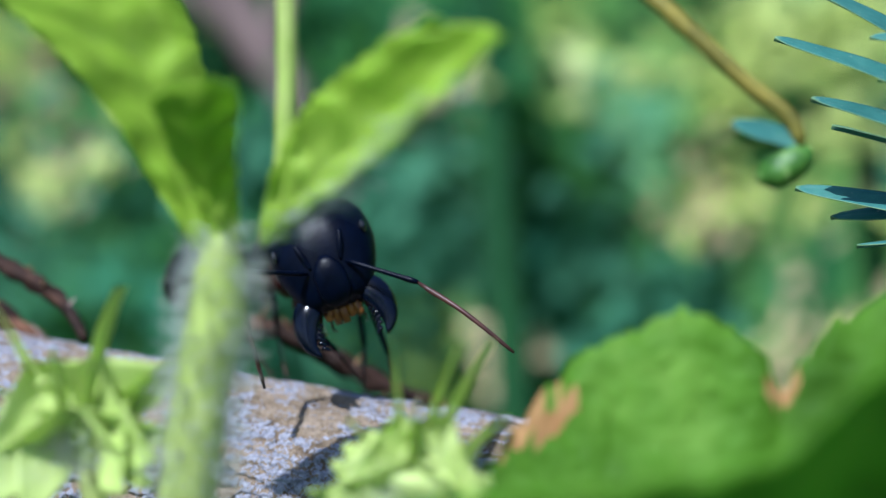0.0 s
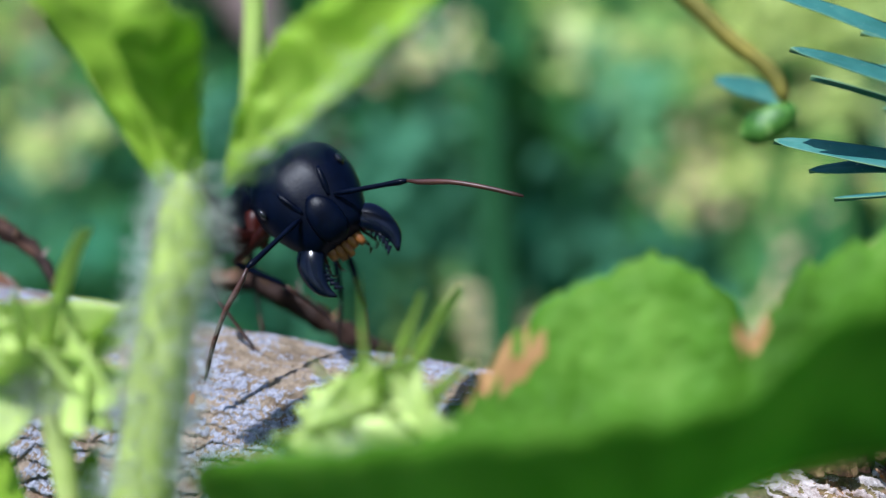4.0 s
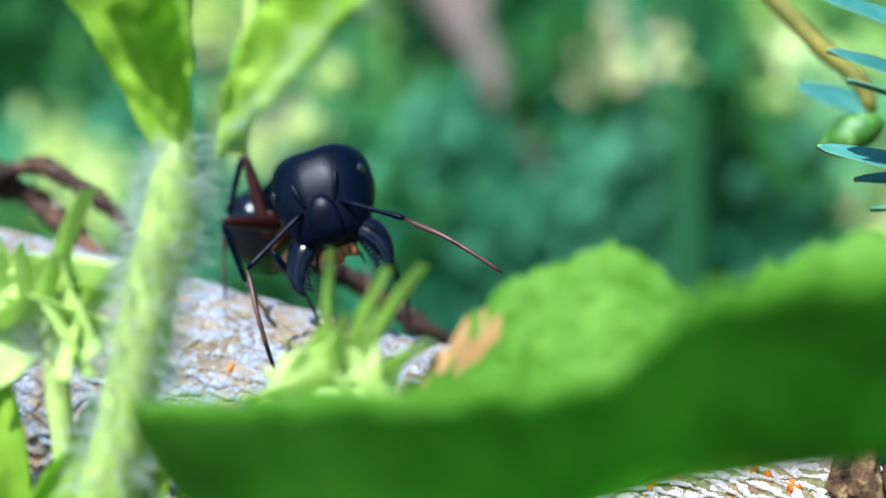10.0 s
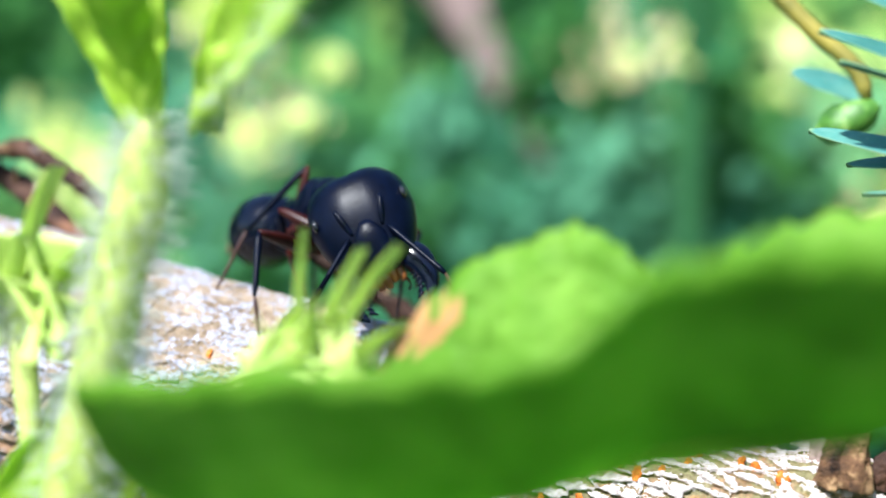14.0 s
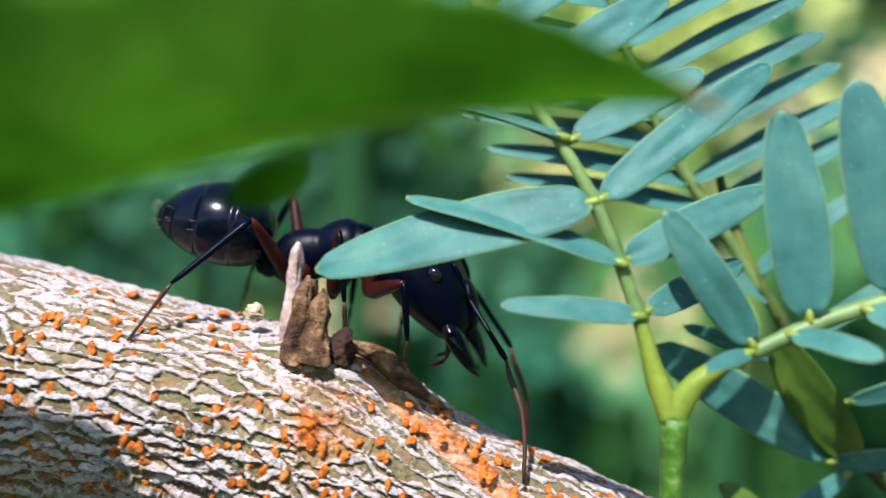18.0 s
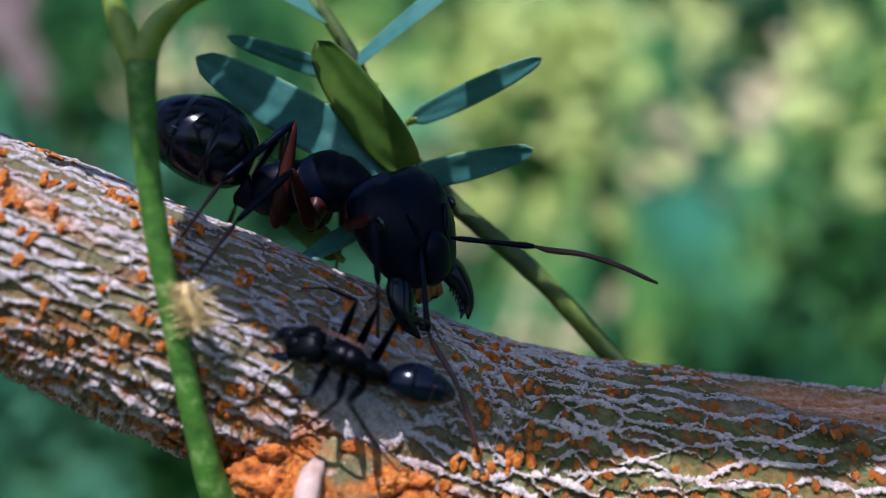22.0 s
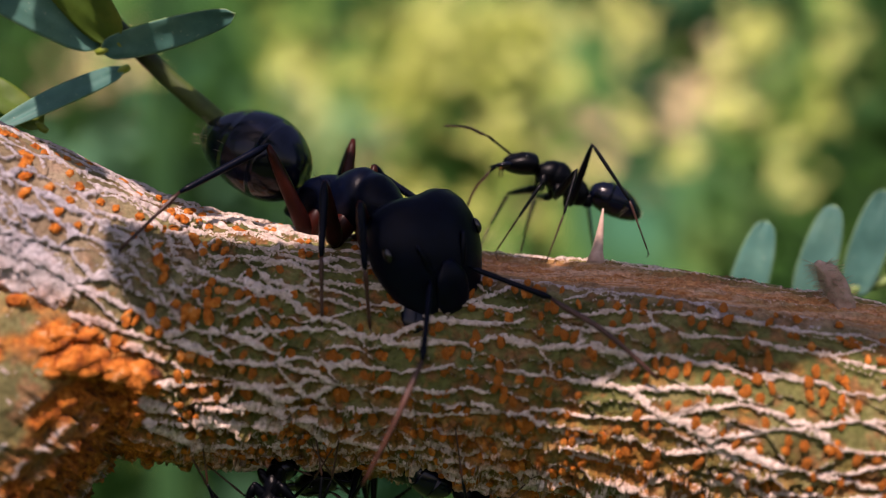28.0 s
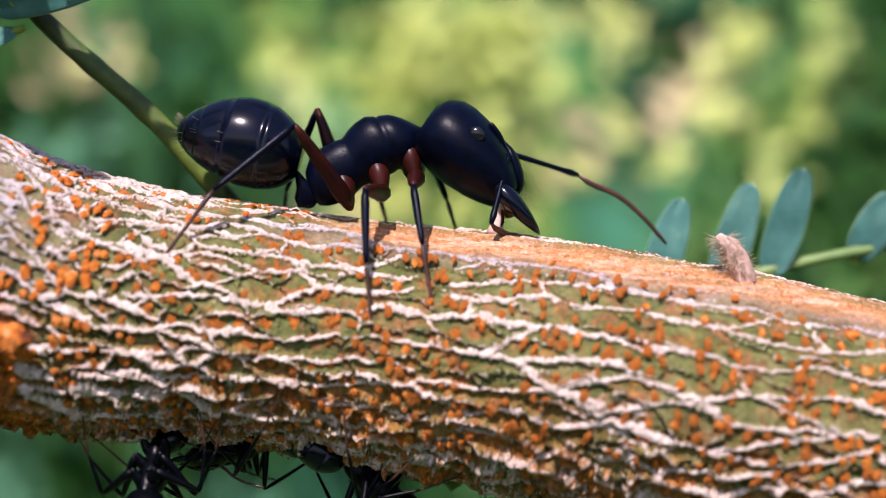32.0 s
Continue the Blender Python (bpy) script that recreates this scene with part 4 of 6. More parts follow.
# leaflets: base, tip, half width, facing
for k, (base, tip, half, facing) in enumerate((
        ((1.07, -0.38, 2.10), (-0.09, -0.30, 1.78), 0.135, (0.1, -0.9, 0.55)),
        ((1.19, -0.42, 1.85), (0.29, -0.34, 2.10), 0.075, (0.1, -0.55, 0.85)),
        ((1.27, -0.40, 1.63), (0.70, -0.45, 1.66), 0.062, (0.05, -0.8, 0.6)),
        ((0.94, -0.38, 2.37), (0.29, -0.45, 2.51), 0.050, (0.0, -0.4, 0.9)),
        ((1.00, -0.33, 2.37), (1.55, -0.20, 2.68), 0.085, (0.3, -0.75, 0.6)),
        ((1.12, -0.34, 2.12), (1.85, -0.15, 2.72), 0.090, (0.35, -0.75, 0.5)),
        ((1.22, -0.34, 1.86), (1.86, -0.10, 2.18), 0.090, (0.35, -0.8, 0.5)),
        ((1.32, -0.34, 1.65), (1.76, -0.08, 1.86), 0.070, (0.35, -0.8, 0.4)),
        ((0.80, -0.33, 2.60), (1.40, -0.15, 3.02), 0.095, (0.35, -0.8, 0.5)),
        ((0.66, -0.31, 2.85), (1.20, -0.12, 3.25), 0.095, (0.35, -0.8, 0.5)),
        ((0.52, -0.29, 3.10), (1.00, -0.10, 3.52), 0.095, (0.35, -0.8, 0.5)),
        ((0.70, -0.34, 2.72), (-0.25, -0.36, 3.12), 0.050, (0.1, -0.12, 1.0)),
        ((0.60, -0.32, 2.86), (-0.33, -0.36, 3.245), 0.075, (0.1, -0.6, 0.8)),
        ((0.50, -0.30, 3.06), (-0.47, -0.36, 3.52), 0.080, (0.1, -0.6, 0.8)),
        ((0.42, -0.28, 3.25), (-0.40, -0.36, 3.78), 0.080, (0.1, -0.6, 0.8)),
        ((0.78, -0.32, 2.56), (-0.14, -0.20, 2.60), 0.045, (0.0, -0.3, 1.0)),
        ((0.74, -0.30, 2.55), (-0.36, 0.0, 2.88), 0.075, (0.1, -0.7, 0.7)),
        ((0.70, -0.28, 2.70), (-0.20, 0.05, 2.74), 0.065, (0.1, -0.7, 0.7)),
        ((1.74, -0.42, 1.53), (1.36, -0.48, 2.07), 0.088, (-0.25, -0.95, 0.1)),
        ((1.97, -0.42, 1.65), (1.82, -0.46, 2.49), 0.125, (-0.12, -1.0, 0.1)),
        ((2.31, -0.43, 1.76), (2.12, -0.46, 2.62), 0.135, (-0.12, -1.0, 0.1)),
        ((2.62, -0.44, 1.86), (2.48, -0.48, 2.78), 0.130, (-0.12, -1.0, 0.1)),
        ((2.96, -0.46, 1.93), (2.85, -0.5, 2.85), 0.125, (-0.12, -1.0, 0.1)),
        ((3.32, -0.5, 2.0), (3.22, -0.55, 2.9), 0.12, (-0.12, -1.0, 0.1)),
        ((3.66, -0.54, 2.04), (3.6, -0.6, 2.85), 0.11, (-0.12, -1.0, 0.1)),
        ((2.92, -0.47, 1.88), (3.40, -0.70, 1.80), 0.060, (0.1, -0.6, 0.8)),
        ((3.3, -0.5, 1.95), (3.75, -0.72, 1.88), 0.055, (0.1, -0.6, 0.8)),
        ((1.72, -0.44, 1.49), (1.52, -0.62, 1.43), 0.045, (-0.1, -0.7, 0.7)),
        ((1.90, -0.44, 1.57), (2.18, -0.72, 1.50), 0.068, (0.0, -0.75, 0.7)),
        ((2.20, -0.45, 1.68), (2.62, -0.78, 1.52), 0.095, (0.1, -0.8, 0.7)),
        ((2.56, -0.46, 1.79), (3.05, -0.80, 1.66), 0.080, (0.1, -0.75, 0.7)),
        )):
    leaflet(compound, base, tip, half, facing, 0.10, k * 1.7)

# a second such leaf close behind it, of which the leaflets fill the gaps
behind = holder("compound_leaf")
tagged(behind, "feathery blue-green compound leaf behind the first one", "plant")
bm = bmesh.new()
BACK = [(2.06, 0.86, 1.70, 0.03), (1.86, 0.82, 2.0, 0.032), (1.56, 0.7, 2.4, 0.03), (1.25, 0.5, 3.0, 0.025), (1.1, 0.4, 3.7, 0.02)]
tube(bm, BACK, 40, 10, rough=0.05)
part("rachis", bm, RACHIS, behind)
for k in range(9):
    u = 0.22 + 0.085 * k
    p = curve_of(BACK, 100)[int(u * 100)]
    for s in (-1, 1):
        tip = (p[0] + s * 0.95 - 0.1, p[1] + 0.05 * s, p[2] + (0.15 if s < 0 else 0.45))
        leaflet(behind, p[:3], tip, 0.075, (0.1, -0.7, 0.7), 0.1, k * 2.3 + s)

# the plant behind the branch with a mottled stem
back_plant = holder("back_plant")
tagged(back_plant, "leafy twig with dark blue-green leaflets rising behind the branch", "plant")
bm = bmesh.new()
tube(bm, [(4.6, 1.3, -1.4, 0.055), (3.49, 1.0, -0.02, 0.052), (3.14, 0.95, 0.37, 0.050), (2.66, 0.9, 0.80, 0.046), (2.40, 0.88, 1.08, 0.042), (2.20, 0.86, 1.50, 0.038), (1.96, 0.86, 1.92, 0.030), (1.8, 0.9, 2.4, 0.02)], 60, 12, rough=0.12)
part("stem", bm, DARKSTEM, back_plant, "dark mottled twig")
for k, (base, tip, half, facing) in enumerate((
        ((2.42, 0.80, 0.90), (1.48, 0.62, 1.44), 0.125, (0.3, -0.9, -0.35)), ((2.50, 0.74, 0.90), (2.06, 0.55, 1.50), 0.130, (-0.3, -0.9, -0.4)),
        ((2.30, 0.80, 1.34), (1.62, 0.62, 1.54), 0.050, (0.1, -0.9, -0.3)), ((2.20, 0.84, 1.42), (2.96, 0.62, 1.95), 0.060, (-0.3, -0.8, 0.5)),
        ((2.50, 0.80, 1.16), (3.12, 0.60, 1.42), 0.060, (-0.2, -0.8, -0.4)), ((2.42, 0.78, 0.86), (3.07, 0.56, 0.98), 0.075, (-0.1, -0.8, -0.45)),
        ((2.10, 0.86, 1.66), (1.55, 0.7, 1.95), 0.06, (0.2, -0.7, 0.6)), ((2.02, 0.86, 1.80), (2.62, 0.7, 2.30), 0.06, (-0.2, -0.8, 0.5)),
        ((2.50, 0.84, 0.78), (1.95, 0.62, 0.45), 0.055, (0.2, -0.9, 0.3)), ((2.14, 0.75, 0.49), (1.83, 0.70, 0.74), 0.075, (0.4, -0.9, 0.2)))):
    leaflet(back_plant, base, tip, half, facing, 0.14, 40 + k * 1.3, material=OLIVELEAF if k in (1, 9) else None)

# a withering stalk with a seed pod behind the compound leaf
pod = holder("seed_pod")
tagged(pod, "olive green seed pod hanging from a yellow-brown stalk", "seed pod")
bm = bmesh.new()
tube(bm, [(-1.35, 1.6, 4.65, 0.055), (-0.66, 1.5, 3.92, 0.055), (-0.38, 1.5, 3.62, 0.052), (-0.10, 1.5, 3.32, 0.045), (-0.08, 1.5, 3.22, 0.035)], 24, 10, rough=0.15)
part("stalk", bm, YELLOWING, pod, "yellow-brown withering stalk")
bm = bmesh.new()
tube(bm, [(-0.02, 1.5, 3.20, 0.03), (-0.08, 1.5, 3.15, 0.09), (-0.17, 1.5, 3.10, 0.115), (-0.28, 1.5, 3.06, 0.085), (-0.34, 1.5, 3.04, 0.02)], 16, 14, rough=0.3)
part("husk", bm, GREENSTEM, pod, "dull olive green husk")
for tip in ((-0.48, 1.45, 3.36),):
    leaflet(pod, (-0.10, 1.5, 3.24), tip, 0.085, (0.1, -0.8, 0.6), 0.2, tip[0] * 7)

# blurred leaflets beyond the end of the branch
far_sprig = holder("far_sprig")
tagged(far_sprig, "row of soft blue-green leaflets beyond the branch", "plant")
bm = bmesh.new()
SPRIG = [(5.2, 1.5, -0.75, 0.03), (5.9, 1.45, -0.42, 0.03), (6.7, 1.4, -0.22, 0.03), (7.8, 1.4, -0.1, 0.02)]
tube(bm, SPRIG, 30, 8)
part("rachis", bm, RACHIS, far_sprig)
for k, (x, z, long) in enumerate(((5.62, -0.5, 0.56), (5.99, -0.42, 0.56), (6.27, -0.34, 0.56), (6.74, -0.25, 0.34), (7.1, -0.2, 0.5), (7.5, -0.15, 0.5))):
    leaflet(far_sprig, (x, 1.42, z), (x + 0.16, 1.32, z + long), 0.10, (-0.2, -1, 0.1), 0.1, k * 1.9)

# broken stub on the branch, thorns, seed fluff and the debris
stub = holder("broken_stub", (-0.2, 0.2, 1.45))
stub.location = (0, 0, 0)
tagged(stub, "broken dry brown twig stub with a pale splinter", "twig stub")
rnd = random.Random(5)
for name, pts, mat, label in (
        ("husk", [(-0.225, 0.02, 1.36, 0.070), (-0.215, 0.0, 1.48, 0.046), (-0.20, -0.01, 1.60, 0.036), (-0.17, -0.02, 1.72, 0.020), (-0.16, -0.02, 1.76, 0.006)], DEADWOOD, "torn brown husk"),
        ("husk", [(-0.14, -0.03, 1.36, 0.072), (-0.125, -0.03, 1.45, 0.066), (-0.115, -0.02, 1.53, 0.046), (-0.11, -0.02, 1.59, 0.050), (-0.10, -0.01, 1.66, 0.028), (-0.095, 0.0, 1.70, 0.006)], DEADWOOD, "torn brown husk"),
        # solid core whose dark colour stands in for shade inside the stub
        ("husk", [(-0.17, 0.05, 1.40, 0.06), (-0.165, 0.05, 1.60, 0.05), (-0.15, 0.05, 1.74, 0.02)], ROTTEN, "dark hollow of the stub"),
        ("husk", [(-0.03, 0.06, 1.36, 0.06), (-0.01, 0.05, 1.46, 0.05), (0.02, 0.05, 1.52, 0.015)], ROTTEN, "dark torn husk"),
        ("splinter", [(-0.275, 0.16, 1.42, 0.045), (-0.265, 0.16, 1.60, 0.036), (-0.255, 0.17, 1.76, 0.030), (-0.245, 0.17, 1.88, 0.022), (-0.24, 0.17, 1.91, 0.008)], GREYWOOD, "pale grey splinter"),
        ("flake", [(0.02, 0.14, 1.44, 0.02), (0.12, 0.16, 1.40, 0.045), (0.32, 0.2, 1.24, 0.035), (0.46, 0.22, 1.14, 0.01)], DEADWOOD, "curled strip of dead bark"),
        ("white_crumb", [(-0.44, 0.12, 1.54, 0.03), (-0.43, 0.12, 1.58, 0.042), (-0.41, 0.12, 1.62, 0.015)], HAIR, "white crumb")):
    bm = bmesh.new()
    tube(bm, pts, 40, 28, (0.2, -1, 0.1), 0.8, rough=0.25, fibre=0.45)
    part(name, bm, mat, stub, label)


def thorn(place, tip, r, label):
    bm = bmesh.new()
    a, b = Vector(place), Vector(tip)
    tube(bm, [(*a, r * 1.6), (*a.lerp(b, 0.2), r), (*a.lerp(b, 0.6), r * 0.55), (*b, r * 0.1)], 10, 8, (1, 0.2, 0.1), rough=0.15)
    return tagged(part("thorn", bm, PINKWOOD), label, "thorn", "thorns")


thorn((4.73, 0.62, -0.20), (4.77, 0.60, 0.06), 0.030, "pale pinkish thorn on top of the branch")
fluff = holder("seed_husk")
tagged(fluff, "small pale pink hairy seed husk on the branch", "seed")
bm = bmesh.new()
tube(bm, [(5.80, 0.34, -0.44, 0.04), (5.77, 0.34, -0.35, 0.048), (5.72, 0.34, -0.27, 0.040), (5.68, 0.34, -0.22, 0.014)], 24, 18, rough=0.5, fibre=0.4)
part("husk", bm, PINKWOOD, fluff)
bm = bmesh.new()
fringe(bm, [(5.78, 0.34, -0.39, 0.042), (5.70, 0.34, -0.23, 0.032)], 420, 0.06, 0.0016, 15)
part("fuzz", bm, HAIR, fluff, "pale fuzz")
seed = holder("hairy_seed")
tagged(seed, "tiny straw-coloured bristly seed stuck to the green stalk", "seed")
bm = bmesh.new()
tube(bm, [(1.64, -0.24, 0.16, 0.010), (1.63, -0.24, 0.22, 0.034), (1.62, -0.24, 0.25, 0.040), (1.60, -0.24, 0.30, 0.034), (1.59, -0.24, 0.34, 0.012)], 18, 14, rough=0.2, fibre=0.4)
part("grain", bm, STRAW, seed)
bm = bmesh.new()
fringe(bm, [(1.64, -0.24, 0.16, 0.02), (1.62, -0.24, 0.25, 0.036), (1.59, -0.24, 0.34, 0.02)], 110, 0.10, 0.0042, 16)
part("bristles", bm, STRAW, seed, "straw-coloured bristles")
bm = bmesh.new()
tube(bm, [(2.09, 0.07, -0.43, 0.04), (2.07, -0.01, -0.46, 0.05), (2.06, -0.07, -0.54, 0.051), (2.04, -0.12, -0.62, 0.038), (2.03, -0.15, -0.65, 0.013)], 20, 18, rough=0.2, fibre=0.3)
tagged(part("dried_bud", bm, PINKWOOD), "small greyish-pink dried bud in the cracked orange bark", "bud")
# swollen cork round the bud where the side limb leaves: x, y, z, radius
for k, (x, y, z, r) in enumerate(((1.85, 0.16, -0.49, 0.110), (1.72, 0.20, -0.53, 0.073), (2.33, 0.10, -0.53, 0.062), (2.35, 0.10, -0.63, 0.071), (2.19, 0.12, -0.63, 0.081), (2.18, 0.14, -0.52, 0.053), (2.50, 0.10, -0.60, 0.081), (2.64, 0.10, -0.64, 0.057),
                                  (1.76, 0.20, -0.68, 0.097), (1.58, 0.25, -0.69, 0.083), (1.90, 0.20, -0.65, 0.063), (2.42, 0.10, -0.50, 0.048), (2.73, 0.10, -0.66, 0.062), (2.53, 0.10, -0.50, 0.038), (2.23, 0.10, -0.35, 0.033), (1.89, 0.12, -0.37, 0.043))):
    bm = bmesh.new()
    bmesh.ops.create_icosphere(bm, subdivisions=4, radius=1)
    for v in bm.verts:
        d = v.co.normalized()
        swell = 1 + 0.45 * noise.noise(d * 1.3 + Vector((k * 3.1, 0, 0))) + 0.22 * noise.noise(d * 4 + Vector((0, k * 2.3, 0))) + 0.13 * noise.noise(d * 9 + Vector((0, 0, k * 1.7))) + 0.07 * noise.noise(d * 23)
        v.co = Vector((x, y - 0.04, z)) + Vector((d.x * 1.25, d.y * 0.6, d.z * 0.80)) * r * swell
    part("cork_lump", bm, CORK, branch)
# dead twigs behind the ant on the far bark, broken and peeling
rnd = random.Random(23)
for pts, label in (
        ([(-5.6, 0.9, 2.6, 0.05), (-4.95, 0.85, 2.86, 0.055), (-4.6, 0.8, 2.70, 0.05), (-4.25, 0.7, 2.48, 0.04), (-4.1, 0.6, 2.3, 0.02)], "dark bent dead twig on the branch"),
        ([(-5.6, 1.0, 2.9, 0.08), (-4.9, 0.95, 2.55, 0.075), (-4.5, 0.8, 2.3, 0.06), (-4.2, 0.7, 2.15, 0.03)], "brown dead twig with peeling bark"),
        ([(-3.7, 1.2, 2.32, 0.07), (-3.2, 1.25, 2.28, 0.065), (-2.8, 1.3, 2.05, 0.05), (-2.2, 1.4, 1.75, 0.03)], "dead twig lying behind the branch")):
    twig = holder("dead_twig")
    tagged(twig, label, "twig")
    bm = bmesh.new()
    tube(bm, pts, 60, 16, rough=0.6, fibre=0.5)
    part("wood", bm, ROTTEN, twig)
    line = curve_of(pts, 40)
    for k in range(7):  # strips of bark that stand off
        x, y, z, r = line[5 + 5 * k]
        a, up = rnd.uniform(0, 6.28), rnd.uniform(0.06, 0.16)
        foot = Vector((x, y, z)) + Vector((0, math.cos(a), math.sin(a))) * r * 0.8
        tip = foot + Vector((rnd.uniform(-0.12, 0.12), math.cos(a) * up, math.sin(a) * up))
        bm = bmesh.new()
        tube(bm, [(*foot, r * 0.5), (*foot.lerp(tip, 0.5), r * 0.42), (*tip, r * 0.1)], 8, 8, (1, 0.2, 0.1), 0.4, rough=0.5, fibre=0.4)
        part("peeling_strip", bm, DEADWOOD if k % 3 else GREYWOOD, twig)

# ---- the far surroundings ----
# sun and shade of the far leaves are set in these base colours
FAR_DARK = varied("far_shade_painted_foliage", [(0.3, (0.014, 0.062, 0.026)), (0.7, (0.045, 0.14, 0.045))], 8.0, 0.85, 0.08, 0.0, through_light=0.3, fine=3.0)
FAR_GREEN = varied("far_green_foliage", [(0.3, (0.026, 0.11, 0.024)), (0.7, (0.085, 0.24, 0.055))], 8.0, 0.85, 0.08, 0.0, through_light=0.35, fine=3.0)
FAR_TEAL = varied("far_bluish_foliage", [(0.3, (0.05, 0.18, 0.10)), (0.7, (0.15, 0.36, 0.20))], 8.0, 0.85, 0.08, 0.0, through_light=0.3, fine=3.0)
FAR_YELLOW = varied("far_sun_painted_foliage", [(0.3, (0.46, 0.56, 0.10)), (0.7, (0.84, 0.90, 0.38))], 8.0, 0.85, 0.08, 0.0, through_light=0.35, fine=3.0)
FAR_STRAW = varied("far_dry_stalks", [(0.3, (0.34, 0.27, 0.13)), (0.7, (0.60, 0.50, 0.30))], 8.0, 0.85, 0.08, 0.0, fine=3.0)
FAR_BARK = varied("far_tree_bark", [(0.3, (0.12, 0.09, 0.085)), (0.7, (0.27, 0.19, 0.17))], 8.0, 0.9, 0.08, 0.0, fine=3.0)
GRASS = varied("grassy_ground", [(0.3, (0.02, 0.06, 0.015)), (0.55, (0.05, 0.11, 0.02)), (0.75, (0.12, 0.13, 0.05))], 6.0, 0.9, 0.2, 0.4, 0.01, fine=8.0)


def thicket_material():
    """Soft mottled greenery: broad patches of painted shade, leaf green, blue-green and yellow painted as sunlight."""
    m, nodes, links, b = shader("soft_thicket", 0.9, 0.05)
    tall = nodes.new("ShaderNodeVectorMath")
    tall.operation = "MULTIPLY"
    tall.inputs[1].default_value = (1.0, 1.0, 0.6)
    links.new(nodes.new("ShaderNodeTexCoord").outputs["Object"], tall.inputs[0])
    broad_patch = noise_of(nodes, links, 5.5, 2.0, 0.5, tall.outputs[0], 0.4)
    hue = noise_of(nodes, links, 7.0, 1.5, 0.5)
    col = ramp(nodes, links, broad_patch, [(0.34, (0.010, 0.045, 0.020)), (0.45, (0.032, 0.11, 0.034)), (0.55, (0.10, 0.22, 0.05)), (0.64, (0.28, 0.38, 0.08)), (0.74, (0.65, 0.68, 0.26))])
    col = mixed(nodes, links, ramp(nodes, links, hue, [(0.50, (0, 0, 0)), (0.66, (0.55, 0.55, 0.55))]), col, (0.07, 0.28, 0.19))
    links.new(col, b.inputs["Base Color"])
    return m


THICKET = thicket_material()


def leaf_cloud(name, material, label, count, seed, spots, size, faced=False):
    """Many small bent leaves scattered in soft clumps (x, y, z, spread), joined into one."""
    rnd = np.random.RandomState(seed)
    spot = np.array(spots)[np.arange(count) % len(spots)]
    p = spot[:, :3] + rnd.normal(0, 1, (count, 3)) * spot[:, 3:] * np.array((0.6, 0.12 if faced else 0.45, 0.6))
    a = rnd.normal(0, 1, (count, 3))
    a /= np.linalg.norm(a, axis=1)[:, None]
    away = np.array((-0.1, -0.8, 0.7)) + rnd.normal(0, 0.35, (count, 3)) if faced else rnd.normal(0, 1, (count, 3))
    b = np.cross(a, away)
    b /= np.linalg.norm(b, axis=1)[:, None]
    c = np.cross(a, b)
    s = size * rnd.uniform(0.6, 1.5, (count, 1))
    shape = ((-1, 0, 0), (-0.3, 0.42, 0.12), (-0.3, -0.42, 0.12), (0.4, 0.34, 0.10), (0.4, -0.34, 0.10), (1, 0, -0.12), (-0.3, 0, 0), (0.4, 0, 0))
    verts = np.stack([p + s * (u * a + w * b + h * c) for u, w, h in shape], 1).reshape(-1, 3)
    faces = []
    for n in range(0, 8 * count, 8):
        faces += [(n, n + 6, n + 1), (n, n + 2, n + 6), (n + 1, n + 6, n + 7, n + 3), (n + 6, n + 2, n + 4, n + 7), (n + 3, n + 7, n + 5), (n + 7, n + 4, n + 5)]
    me = bpy.data.meshes.new(name)
    me.from_pydata((verts * CM).tolist(), [], faces)
    me.materials.append(material)
    return tagged(new(name, me), label, "foliage", kind="stuff")


def with_spots(spots, *more):
    return [*spots, *more]


def scattered(seed, n, x, y, z, r):
    rnd = random.Random(seed)
    return [(rnd.uniform(*x), rnd.uniform(*y), rnd.uniform(*z), rnd.uniform(*r)) for _ in range(n)]


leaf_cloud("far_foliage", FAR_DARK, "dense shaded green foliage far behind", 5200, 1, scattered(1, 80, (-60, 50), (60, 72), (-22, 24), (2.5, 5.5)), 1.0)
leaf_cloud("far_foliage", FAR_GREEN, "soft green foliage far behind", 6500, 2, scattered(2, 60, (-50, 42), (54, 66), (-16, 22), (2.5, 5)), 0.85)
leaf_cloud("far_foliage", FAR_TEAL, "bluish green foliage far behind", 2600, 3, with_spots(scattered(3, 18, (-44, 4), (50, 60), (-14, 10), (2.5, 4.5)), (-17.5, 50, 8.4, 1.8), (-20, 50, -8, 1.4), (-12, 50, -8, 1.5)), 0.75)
# sprays given the sunlit colour: x, z, spread, how many leaves
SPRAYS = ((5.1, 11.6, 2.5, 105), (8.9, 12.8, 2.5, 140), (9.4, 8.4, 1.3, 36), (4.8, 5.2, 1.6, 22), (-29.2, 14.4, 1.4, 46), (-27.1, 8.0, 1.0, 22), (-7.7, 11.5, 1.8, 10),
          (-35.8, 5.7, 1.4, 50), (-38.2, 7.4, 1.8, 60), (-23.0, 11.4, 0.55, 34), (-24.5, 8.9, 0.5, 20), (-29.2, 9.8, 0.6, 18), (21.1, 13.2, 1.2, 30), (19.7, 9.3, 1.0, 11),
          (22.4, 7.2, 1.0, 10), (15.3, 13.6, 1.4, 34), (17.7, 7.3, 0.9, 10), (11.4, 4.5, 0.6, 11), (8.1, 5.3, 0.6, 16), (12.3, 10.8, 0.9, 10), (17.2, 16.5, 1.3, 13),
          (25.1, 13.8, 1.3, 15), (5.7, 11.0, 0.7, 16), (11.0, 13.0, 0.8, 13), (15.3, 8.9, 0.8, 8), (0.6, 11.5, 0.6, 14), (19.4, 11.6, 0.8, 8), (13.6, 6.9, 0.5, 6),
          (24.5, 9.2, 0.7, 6))
